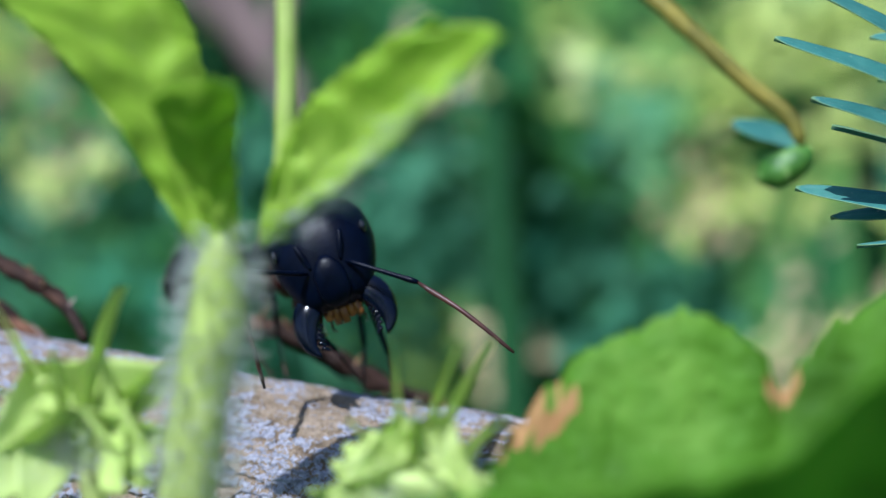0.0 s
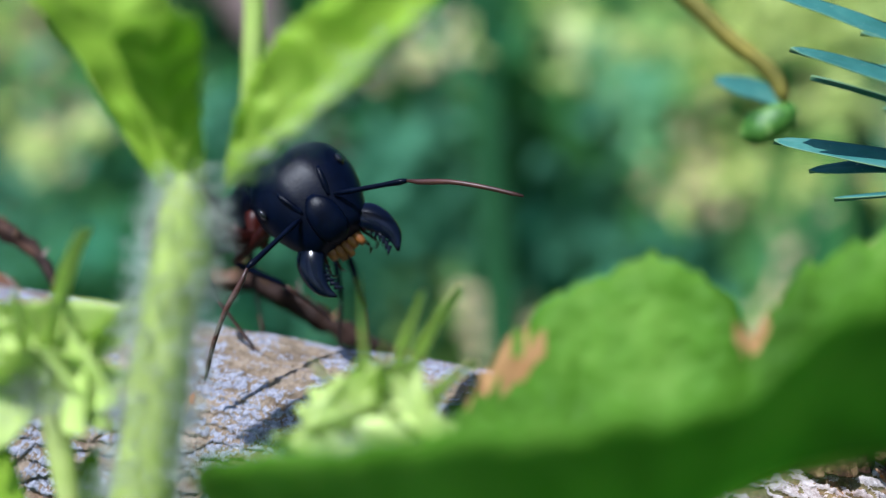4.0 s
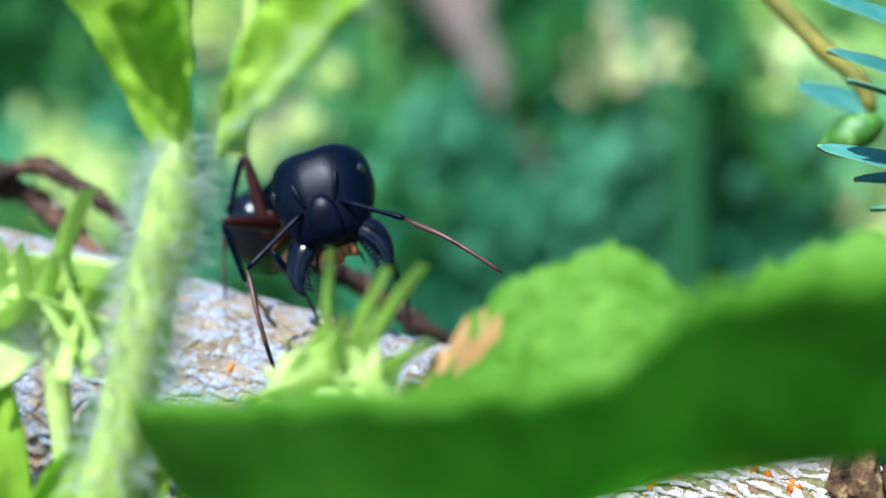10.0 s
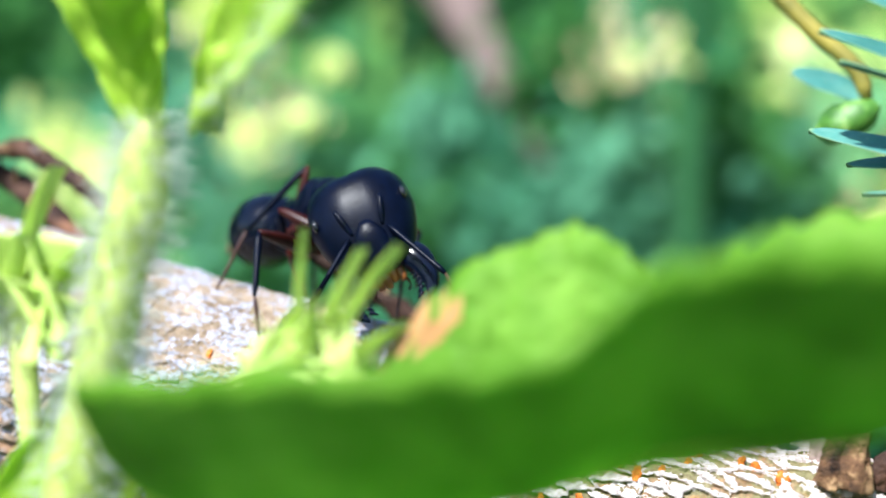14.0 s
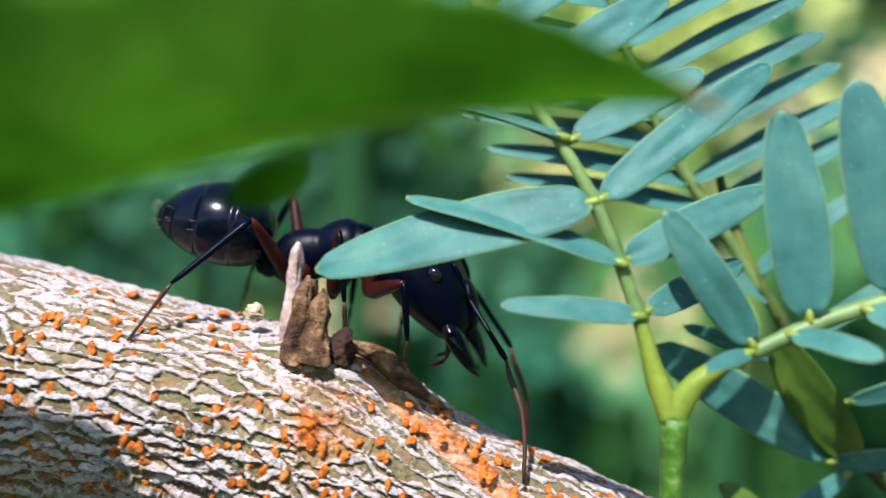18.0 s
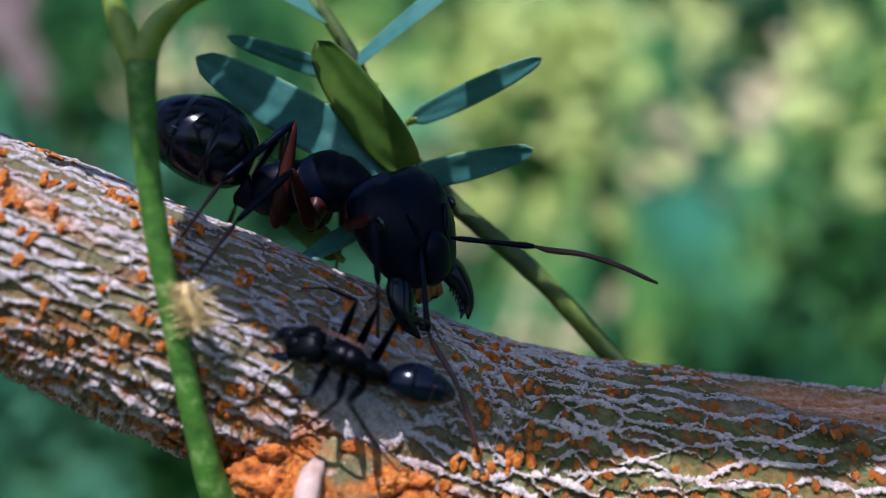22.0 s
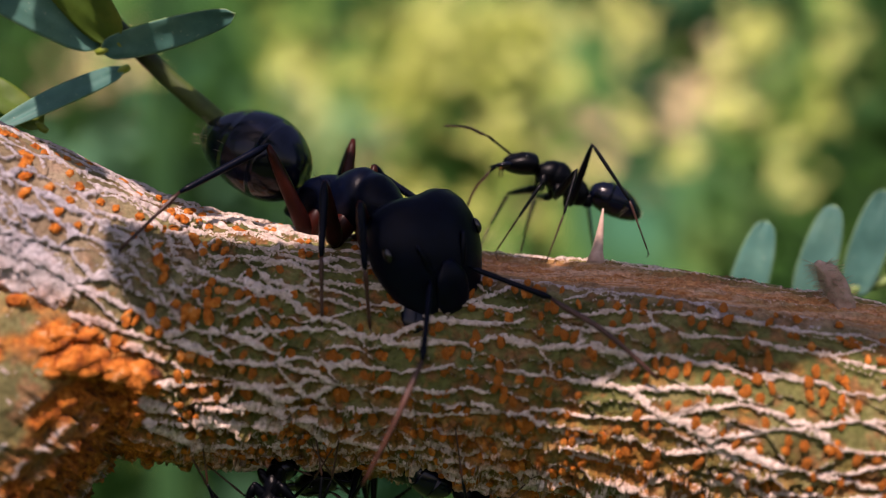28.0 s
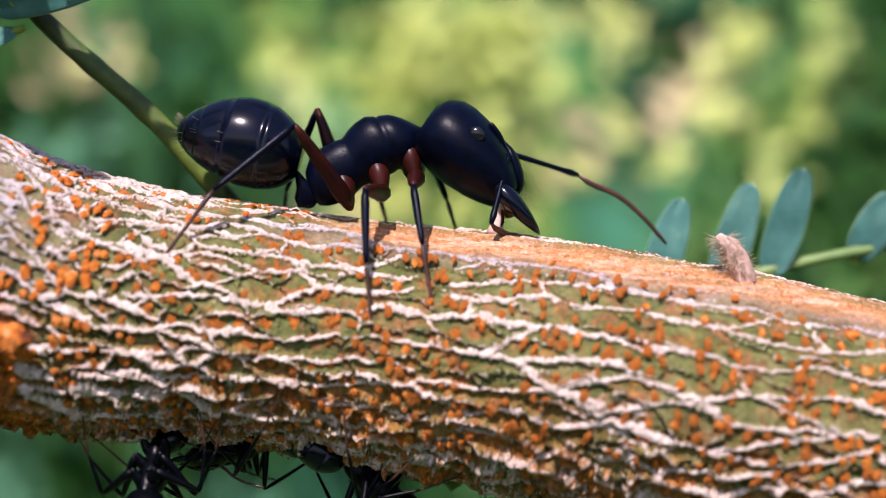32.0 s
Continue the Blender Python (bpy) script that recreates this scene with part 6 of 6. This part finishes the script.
big_ant.key(3, (-3.120, 0.500, 2.577), (-2.638, 0.200, 2.836), (-2.291, -0.040, 2.548), (-3.723, 0.850, 2.391), head_up=(-0.3, -1, 0.7), right=((-0.395, -0.514, -0.761), (-0.575, 0.035, -0.818)), left=((0.897, -0.240, 0.371), (0.986, -0.141, 0.092)), jaws=30)
big_ant.key(6, (-3.145, 0.500, 2.562), (-2.712, 0.170, 2.828), (-2.580, -0.080, 2.480), (-3.597, 0.950, 2.372), head_up=(0, -1, 0.55), right=((-0.661, -0.672, 0.334), (0.111, 0.229, -0.967)), left=((0.694, -0.221, -0.685), (0.337, -0.247, -0.908)), jaws=22)
big_ant.key(7, (-3.224, 0.500, 2.570), (-2.745, 0.170, 2.810), (-2.547, -0.080, 2.515), (-3.616, 1.000, 2.367), head_up=(0, -1, 0.55), right=((-0.023, -0.328, 0.944), (-0.636, -0.658, 0.402)), left=((0.828, -0.210, -0.520), (0.486, -0.157, -0.860)), jaws=22)
big_ant.key(8, (-3.305, 0.500, 2.613), (-2.791, 0.170, 2.892), (-2.565, -0.080, 2.576), (-3.713, 1.050, 2.104), head_up=(0, -1, 0.55), right=((-0.904, -0.342, -0.256), (-0.830, -0.198, -0.521)), left=((0.501, -0.253, 0.828), (0.532, -0.163, 0.831)), jaws=34)
big_ant.key(9, (-3.274, 0.500, 2.522), (-2.705, 0.170, 2.802), (-2.460, -0.080, 2.473), (-3.646, 1.050, 2.108), head_up=(0, -1, 0.55), right=((-0.946, -0.324, 0.027), (-0.945, -0.208, -0.254)), left=((0.940, -0.256, -0.224), (0.857, -0.121, -0.501)), jaws=34)
big_ant.key(10, (-3.274, 0.500, 2.546), (-2.776, 0.170, 2.780), (-2.598, -0.080, 2.433), (-3.606, 1.070, 2.123), head_up=(0, -1, 0.55), right=((-0.556, -0.384, -0.738), (0.361, -0.092, -0.928)), left=((0.952, -0.206, -0.228), (0.892, -0.141, -0.429)), jaws=34)
big_ant.key(11, (-3.273, 0.500, 2.535), (-2.807, 0.170, 2.805), (-2.679, -0.080, 2.488), (-3.622, 1.070, 2.115), head_up=(0, -1, 0.55), right=((-0.055, -0.318, 0.947), (-0.743, -0.650, 0.161)), left=((0.985, -0.168, 0.034), (0.976, -0.138, -0.169)), jaws=28)
big_ant.key(12, (-3.299, 0.500, 2.529), (-2.840, 0.170, 2.738), (-2.720, -0.080, 2.405), (-3.626, 1.070, 2.229), head_up=(0, -1, 0.55), right=((-0.289, -0.377, -0.880), (-0.240, -0.071, -0.968)), left=((0.874, -0.194, -0.445), (0.723, -0.197, -0.662)), jaws=20)
big_ant.key(13, (-3.229, 0.500, 2.460), (-2.788, 0.170, 2.690), (-2.619, -0.080, 2.365), (-3.550, 1.070, 2.127), head_up=(0, -1, 0.55), right=((-0.332, -0.439, -0.835), (-0.253, -0.025, -0.967)), left=((0.713, -0.272, -0.646), (0.441, -0.237, -0.866)), jaws=26)
big_ant.key(13.5, (-3.285, 0.500, 2.448), (-2.818, 0.170, 2.678), (-2.638, -0.080, 2.352), (-3.616, 1.050, 2.137), head_up=(0, -1, 0.55), right=((-0.383, -0.431, -0.817), (-0.224, -0.030, -0.974)), left=((0.713, -0.277, -0.644), (0.457, -0.233, -0.858)), jaws=24)
big_ant.key(15.5, (-1.994, 0.450, 2.146), (-1.446, 0.450, 2.112), (-1.076, 0.400, 1.900), (-2.744, 0.500, 2.253), jaws=8)
big_ant.key(16, (-1.625, 0.420, 1.970), (-1.082, 0.420, 1.994), (-0.713, 0.420, 1.817), (-2.373, 0.420, 2.016), jaws=8)
big_ant.key(17, (-1.008, 0.400, 1.983), (-0.502, 0.400, 2.092), (-0.160, 0.400, 1.848), (-1.739, 0.400, 2.009), right=((0.367, -0.406, -0.837), (0.687, -0.197, -0.699)), left=((0.360, 0.426, -0.830), (0.635, 0.140, -0.760)), jaws=8)
big_ant.key(17.5, (-0.700, 0.400, 1.889), (-0.191, 0.400, 1.963), (0.150, 0.400, 1.694), (-1.321, 0.400, 1.939), right=((0.827, -0.461, -0.322), (0.428, -0.117, -0.896)), left=((0.768, 0.391, -0.508), (0.464, 0.151, -0.873)), jaws=8)
big_ant.key(18, (-0.353, 0.400, 1.835), (0.169, 0.400, 1.847), (0.455, 0.400, 1.568), (-0.979, 0.400, 1.944), right=((0.505, -0.409, -0.760), (0.157, -0.193, -0.968)), left=((0.511, 0.375, -0.773), (0.147, 0.232, -0.962)), jaws=10)
big_ant.key(18.5, (-0.063, 0.400, 1.704), (0.484, 0.400, 1.767), (0.728, 0.400, 1.336), (-0.598, 0.400, 1.925), right=((0.651, -0.455, -0.607), (0.026, -0.248, -0.968)), left=((0.746, 0.479, -0.462), (0.601, 0.102, -0.793)), jaws=8)
big_ant.key(19, (0.385, 0.400, 1.483), (0.893, 0.400, 1.350), (1.147, 0.400, 0.950), (-0.123, 0.400, 1.763), right=((0.185, -0.301, -0.936), (0.000, -0.312, -0.950)), left=((0.768, 0.525, -0.368), (0.013, 0.124, -0.992)), jaws=6)
big_ant.key(20, (1.189, 0.380, 1.005), (1.655, 0.380, 0.989), (1.943, 0.330, 0.643), (0.593, 0.380, 1.317), right=((0.029, -0.406, -0.913), (0.118, -0.946, -0.301)), left=((0.546, 0.394, -0.739), (0.442, 0.244, -0.863)), jaws=8)
big_ant.key(21, (1.484, 0.420, 0.840), (2.015, 0.420, 0.793), (2.319, 0.420, 0.357), (1.007, 0.420, 1.139), right=((0.382, -0.271, -0.884), (-0.049, -0.354, -0.934)), left=((0.902, 0.429, -0.059), (0.816, 0.269, -0.511)), jaws=8)
big_ant.key(22, (1.846, 0.500, 0.795), (2.270, 0.470, 0.774), (2.600, 0.350, 0.197), (1.320, 0.500, 1.029), head_up=(0.2, -0.6, 1), right=((0.073, -0.264, -0.962), (0.369, -0.165, -0.915)), left=((0.961, -0.245, -0.129), (0.937, -0.166, -0.308)), jaws=22)
big_ant.key(23, (2.002, 0.580, 0.685), (2.558, 0.580, 0.789), (2.914, 0.580, 0.442), (1.446, 0.580, 0.889), right=((0.675, -0.382, -0.631), (0.641, -0.155, -0.752)), left=((0.811, 0.418, -0.410), (0.552, 0.182, -0.813)), jaws=8)
big_ant.key(24, (2.299, 0.580, 0.659), (2.798, 0.580, 0.660), (3.092, 0.580, 0.186), (1.690, 0.580, 0.817), right=((0.804, -0.481, -0.349), (0.496, -0.155, -0.855)), left=((0.853, 0.352, -0.386), (0.706, 0.163, -0.689)), jaws=8)
big_ant.key(24.5, (2.518, 0.580, 0.452), (3.042, 0.580, 0.546), (3.404, 0.580, 0.072), (1.924, 0.580, 0.608), right=((0.413, -0.378, -0.829), (0.485, -0.302, -0.821)), left=((0.835, 0.355, -0.420), (0.579, 0.156, -0.800)), jaws=8)
big_ant.key(26.5, (3.258, 0.660, 0.254), (3.811, 0.660, 0.296), (4.130, 0.640, -0.103), (2.709, 0.660, 0.387), right=((-0.227, -0.593, -0.773), (-0.276, 0.045, -0.960)), left=((0.957, 0.286, -0.056), (0.893, 0.181, -0.412)), jaws=6)
big_ant.key(27, (3.366, 0.660, 0.199), (3.834, 0.660, 0.257), (4.195, 0.610, -0.115), (2.786, 0.660, 0.343), right=((0.726, -0.313, -0.612), (0.474, -0.362, -0.803)), left=((0.736, 0.253, 0.627), (0.942, 0.167, 0.292)), jaws=6)
big_ant.key(28, (3.430, 0.680, 0.107), (3.771, 0.440, 0.038), (3.986, 0.340, -0.450), (2.932, 0.880, 0.382), head_up=(0.35, -1, 0.25), right=((-0.117, -0.478, -0.871), (-0.447, 0.016, -0.895)), left=((0.890, -0.261, -0.375), (0.739, -0.267, -0.618)), jaws=6)
big_ant.key(29, (3.442, 0.700, 0.093), (3.800, 0.460, 0.037), (4.040, 0.360, -0.463), (2.910, 0.900, 0.368), head_up=(0.35, -1, 0.25), right=((-0.833, -0.541, -0.116), (0.719, 0.267, -0.641)), left=((0.902, -0.261, 0.344), (0.989, -0.146, -0.011)), jaws=14)
big_ant.key(30, (3.651, 0.700, 0.108), (4.161, 0.700, 0.190), (4.548, 0.680, -0.077), (3.052, 0.700, 0.198), right=((0.625, -0.354, -0.696), (0.541, -0.182, -0.821)), left=((0.748, 0.533, 0.395), (0.621, 0.124, -0.774)), jaws=8)
big_ant.key(31, (3.915, 0.700, 0.085), (4.403, 0.700, 0.215), (4.787, 0.700, -0.045), (3.257, 0.700, 0.227), right=((0.557, -0.360, -0.749), (0.537, -0.158, -0.828)), left=((0.710, 0.286, 0.644), (0.896, 0.174, 0.409)), jaws=6)
big_ant.key(32, (3.899, 0.700, 0.046), (4.407, 0.700, 0.268), (4.814, 0.700, -0.003), (3.241, 0.700, 0.208), right=((-0.259, -0.384, -0.886), (0.350, 0.850, -0.300)), left=((0.915, 0.338, -0.222), (0.797, 0.159, -0.582)), jaws=6)
big_ant.stand("hind", -1, 16, (-1.623, -0.167, 1.382))
big_ant.stand("hind", -1, 17, (-1.781, -0.117, 1.534))
big_ant.stand("hind", -1, 17.5, (-0.989, -0.049, 1.428))
big_ant.stand("hind", -1, 18, (-0.984, -0.047, 1.427))
big_ant.stand("hind", -1, 19, (0.227, 0.403, 1.283))
big_ant.stand("hind", -1, 20, (0.332, 0.381, 1.239))
big_ant.stand("hind", -1, 21, (0.896, 0.059, 0.814))
big_ant.stand("hind", -1, 22, (1.491, 0.067, 0.509))
big_ant.stand("hind", -1, 23, (1.504, 0.028, 0.449))
big_ant.stand("hind", -1, 24, (1.756, 0.148, 0.436))
big_ant.stand("hind", -1, 24.5, (2.028, 0.068, 0.056))
big_ant.stand("hind", -1, 26.5, (2.639, 0.185, -0.129))
big_ant.stand("hind", -1, 27, (2.645, 0.181, -0.137))
big_ant.stand("hind", -1, 28, (2.632, 0.181, -0.132))
big_ant.stand("hind", -1, 29, (2.627, 0.177, -0.140))
big_ant.stand("hind", -1, 30, (3.118, 0.241, -0.250))
big_ant.stand("hind", -1, 31, (3.305, 0.250, -0.307))
big_ant.stand("hind", -1, 32, (3.299, 0.240, -0.325))
big_ant.stand("mid", -1, 0, (-3.044, 0.495, 2.102))
big_ant.stand("mid", -1, 3, (-2.845, 0.158, 1.956))
big_ant.stand("mid", -1, 8, (-3.205, -0.194, 1.699))
big_ant.stand("mid", -1, 13, (-3.212, -0.192, 1.705))
big_ant.stand("mid", -1, 17, (-0.678, -0.051, 1.343))
big_ant.stand("mid", -1, 17.5, (-0.668, -0.045, 1.348))
big_ant.stand("mid", -1, 18, (-0.016, 0.210, 1.354))
big_ant.stand("mid", -1, 19, (0.398, -0.026, 0.953))
big_ant.stand("mid", -1, 20, (0.994, -0.088, 0.532))
big_ant.stand("mid", -1, 21, (1.547, 0.005, 0.374))
big_ant.stand("mid", -1, 22, (1.584, 0.018, 0.374))
big_ant.stand("mid", -1, 23, (2.142, 0.097, 0.019))
big_ant.stand("mid", -1, 24, (2.132, 0.086, -0.011))
big_ant.stand("mid", -1, 24.5, (2.762, 0.186, -0.210))
big_ant.stand("mid", -1, 26.5, (3.488, 0.227, -0.482))
big_ant.stand("mid", -1, 27, (3.474, 0.229, -0.459))
big_ant.stand("mid", -1, 28, (3.471, 0.228, -0.467))
big_ant.stand("mid", -1, 29, (3.476, 0.222, -0.501))
big_ant.stand("mid", -1, 30, (3.482, 0.220, -0.527))
big_ant.stand("mid", -1, 31, (4.188, 0.188, -0.633))
big_ant.stand("mid", -1, 32, (4.167, 0.188, -0.646))
big_ant.stand("fore", -1, 0, (-2.515, 0.493, 1.979))
big_ant.stand("fore", -1, 3, (-2.507, 0.468, 2.054))
big_ant.stand("fore", -1, 8, (-2.945, 0.475, 2.076))
big_ant.stand("fore", -1, 13, (-2.921, 0.482, 2.032))
big_ant.stand("fore", -1, 16, (-0.645, 0.413, 1.628))
big_ant.stand("fore", -1, 17, (-0.609, 0.282, 1.548))
big_ant.stand("fore", -1, 17.5, (-0.049, 0.273, 1.391))
big_ant.stand("fore", -1, 18, (0.251, 0.297, 1.246))
big_ant.stand("fore", -1, 19, (0.546, 0.109, 1.019))
big_ant.stand("fore", -1, 20, (1.665, 0.450, 0.617))
big_ant.stand("fore", -1, 21, (2.039, 0.289, 0.372))
big_ant.stand("fore", -1, 22, (2.342, 0.201, 0.089))
big_ant.stand("fore", -1, 23, (2.927, 0.467, 0.020))
big_ant.stand("fore", -1, 24, (3.075, 0.712, 0.057))
big_ant.stand("fore", -1, 24.5, (3.109, 0.450, -0.031))
big_ant.stand("fore", -1, 26.5, (3.679, 0.371, -0.228))
big_ant.stand("fore", -1, 27, (3.684, 0.359, -0.241))
big_ant.stand("fore", -1, 28, (3.676, 0.236, -0.483))
big_ant.stand("fore", -1, 29, (3.704, 0.222, -0.562))
big_ant.stand("fore", -1, 30, (4.444, 0.164, -0.555))
big_ant.stand("fore", -1, 31, (4.402, 0.184, -0.515))
big_ant.stand("fore", -1, 32, (4.418, 0.177, -0.529))
small_ant = Ant("worker_ant", 0.55, 0.66, "small slender black worker ant", 7, 1.4)
small_ant.key(20.5, (2.500, -0.071, -0.425), (2.306, -0.091, -0.278), (2.178, -0.052, -0.177), (2.748, -0.045, -0.613), head_up=(0.091, -0.987, -0.131), up=(0.091, -0.987, -0.131))
small_ant.key(21, (2.359, 0.028, 0.040), (2.216, 0.060, 0.202), (2.117, 0.110, 0.290), (2.617, 0.065, -0.078), head_up=(0.398, -0.761, 0.513), up=(0.398, -0.761, 0.513))
small_ant.key(21.5, (2.435, -0.028, 0.036), (2.215, -0.055, 0.139), (2.059, -0.027, 0.188), (2.715, 0.008, -0.097), head_up=(0.315, -0.890, 0.331), up=(0.315, -0.890, 0.331))
small_ant.key(22, (2.359, -0.053, -0.054), (2.149, -0.100, 0.061), (1.957, -0.081, 0.082), (2.647, 0.006, -0.141), head_up=(0.284, -0.923, 0.260), up=(0.284, -0.923, 0.260))
small_ant.key(22.5, (2.840, 0.084, -0.251), (2.810, 0.161, -0.021), (2.774, 0.257, 0.110), (2.879, -0.014, -0.545), head_up=(0.318, -0.897, 0.308), up=(0.318, -0.897, 0.308))
small_ant.key(23, (3.038, 0.161, -0.168), (3.135, 0.299, 0.009), (3.190, 0.430, 0.093), (2.913, -0.015, -0.393), head_up=(0.131, -0.828, 0.546), up=(0.131, -0.828, 0.546))
small_ant.key(23.5, (3.012, 0.111, -0.255), (3.051, 0.216, -0.037), (3.070, 0.330, 0.080), (2.961, -0.023, -0.532), head_up=(0.124, -0.903, 0.412), up=(0.124, -0.903, 0.412))
small_ant.key(24, (3.017, 0.102, -0.283), (3.088, 0.200, -0.071), (3.128, 0.310, 0.046), (2.927, -0.022, -0.554), head_up=(0.108, -0.922, 0.372), up=(0.108, -0.922, 0.372))
small_ant.key(24.5, (3.165, 0.004, -0.454), (3.410, 0.037, -0.444), (3.576, 0.110, -0.447), (2.921, -0.038, -0.488), head_up=(0.089, -0.992, 0.086), up=(0.089, -0.992, 0.086))
small_ant.key(26.5, (5.119, 0.831, -0.122), (5.054, 0.613, -0.032), (5.013, 0.479, -0.027), (5.200, 1.109, -0.237), head_up=(0.000, -0.100, 1.000), up=(0.000, -0.100, 1.000))
small_ant.key(27, (5.004, 0.831, 0.030), (4.915, 1.040, 0.055), (4.840, 1.165, 0.020), (5.130, 0.570, 0.020), head_up=(0.000, -0.100, 1.000), up=(0.000, -0.100, 1.000))
small_ant.key(27.5, (4.812, 0.856, 0.138), (4.578, 0.815, 0.194), (4.429, 0.794, 0.178), (5.112, 0.908, 0.066), head_up=(0.000, -0.100, 1.000), up=(0.000, -0.100, 1.000), right=((-0.6, -0.2, 0.45), (-0.9, -0.1, 0.2)), left=((-0.5, 0.3, -0.3), (-0.5, 0.2, -0.8)))
small_ant.key(28, (4.712, 0.855, 0.156), (4.500, 0.818, 0.271), (4.364, 0.800, 0.293), (4.984, 0.902, 0.010), head_up=(0.000, -0.100, 1.000), up=(0.000, -0.100, 1.000), right=((-0.6, -0.2, 0.45), (-0.9, -0.1, 0.2)), left=((-0.5, 0.3, -0.3), (-0.5, 0.2, -0.8)))
small_ant.key(28.5, (4.634, 0.958, 0.228), (4.399, 0.899, 0.199), (4.249, 0.866, 0.129), (4.934, 1.035, 0.265), head_up=(0.000, -0.100, 1.000), up=(0.000, -0.100, 1.000))
small_ant.key(29, (4.229, 0.986, 0.099), (4.103, 0.941, -0.105), (4.022, 0.918, -0.287), (4.391, 1.044, 0.359), head_up=(0.000, -0.100, 1.000), up=(0.000, -0.100, 1.000))
small_ant.key(29.6, (4.300, 1.360, -0.420), (4.140, 1.370, -0.560), (4.040, 1.360, -0.660), (4.480, 1.360, -0.230), head_up=(0.000, 1.000, 0.150), up=(0.000, 1.000, 0.150))
small_ant.key(30.5, (4.280, 1.340, -0.640), (4.080, 1.330, -0.760), (3.960, 1.310, -0.840), (4.500, 1.350, -0.500), head_up=(0.000, 1.000, -0.200), up=(0.000, 1.000, -0.200))
small_ant.key(32, (4.200, 1.330, -0.700), (4.000, 1.320, -0.820), (3.880, 1.300, -0.900), (4.420, 1.340, -0.560), head_up=(0.000, 1.000, -0.200), up=(0.000, 1.000, -0.200))
under_ant_a = Ant("worker_ant", 0.55, 0.75, "black worker ant hanging under the branch", 11, 1.3)
under_ant_a.key(0, (3.245, 0.580, -1.124), (3.215, 0.399, -1.290), (3.191, 0.253, -1.454), (3.288, 0.837, -0.889), head_up=(0.000, -0.250, -1.000), up=(0.000, -0.250, -1.000))
under_ant_a.key(32, (3.243, 0.566, -1.138), (3.213, 0.385, -1.304), (3.191, 0.253, -1.474), (3.288, 0.837, -0.889), head_up=(0.000, -0.250, -1.000), up=(0.000, -0.250, -1.000))
under_ant_b = Ant("worker_ant", 0.55, 0.75, "black worker ant hanging under the branch", 12, 1.3)
under_ant_b.key(0, (3.732, 0.714, -1.097), (3.504, 0.795, -1.151), (3.320, 0.860, -1.224), (4.054, 0.601, -1.021), head_up=(0.000, -0.250, -1.000), up=(0.000, -0.250, -1.000))
under_ant_b.key(32, (3.714, 0.721, -1.102), (3.486, 0.801, -1.155), (3.320, 0.860, -1.244), (4.054, 0.601, -1.021), head_up=(0.000, -0.250, -1.000), up=(0.000, -0.250, -1.000))
under_ant_c = Ant("worker_ant", 0.55, 0.75, "black worker ant hanging under the branch", 13, 1.3)
under_ant_c.key(0, (4.061, 0.638, -1.206), (4.259, 0.665, -1.352), (4.420, 0.686, -1.499), (3.780, 0.601, -1.001), head_up=(0.000, -0.250, -1.000), up=(0.000, -0.250, -1.000))
under_ant_c.key(32, (4.077, 0.640, -1.218), (4.275, 0.667, -1.364), (4.420, 0.686, -1.519), (3.780, 0.601, -1.001), head_up=(0.000, -0.250, -1.000), up=(0.000, -0.250, -1.000))


# the many small pieces of the bark
lenticels()


# seconds, how far the broad leaf is moved aside, forward and up, and its turn: it is brushed away, then kept unseen
# above as added shade for the branch, and moved off
PUSHED_THEN_SHADING = [(0.0, 0, 0, 0, 0), (13.5, 0, 0, 0, 0), (15.5, -0.36, -0.25, 0.02, 0), (16.0, -0.38, -0.3, 0.05, 0), (16.5, -0.44, -0.3, 0.16, 0), (17.0, -0.48, -0.3, 0.21, 0),
          # from 19.4 s on out of view; placed to shade the branch until 28.2 s
          (18.0, -0.47, -0.3, 0.17, 0), (19.0, -0.45, -0.3, 0.17, 0), (19.4, 0.30, -0.3, 3.60, 0), (20.05, 2.4, -0.6, 3.80, 0), (20.45, 2.5, -0.6, 2.20, -8),
          (20.8, 2.6, -0.6, 1.60, -12), (22.0, 3.2, -0.6, 1.32, -18), (23.0, 3.3, -0.6, 1.15, -16), (24.5, 3.6, -0.6, 1.25, -18), (26.5, 4.0, -0.6, 0.85, -12), (28.2, 4.3, -0.6, 0.85, -12),
          (28.6, 3.7, -0.6, 2.40, 0), (29.0, 1.5, -0.6, 2.60, 0), (29.6, -0.45, -0.3, 1.60, 0), (32.0, -0.45, -0.3, 1.60, 0)]
LEAF_MIDDLE = (-0.5, -2.1, 2.0)


def motions():
    home = Matrix.Translation(cm(LEAF_MIDDLE))
    walk(broad, [(t, pose(dx * CM, dy * CM, dz * CM) @ home @ pose(0, 0, 0, 0, 0, turn) @ home.inverted()) for t, dx, dy, dz, turn in PUSHED_THEN_SHADING])
    big_ant.drive(big_ant.move([k * 0.25 for k in range(129)], [k * 1.0 for k in range(33)]))
    small_ant.drive(small_ant.move([k * 0.2 for k in range(161)], [20.5 + k * 0.25 for k in range(47)]))
    for ant in (under_ant_a, under_ant_b, under_ant_c):
        ant.drive(ant.move([0.0, 8.0, 16.0, 24.0, 32.0], [0.0]))


motions()
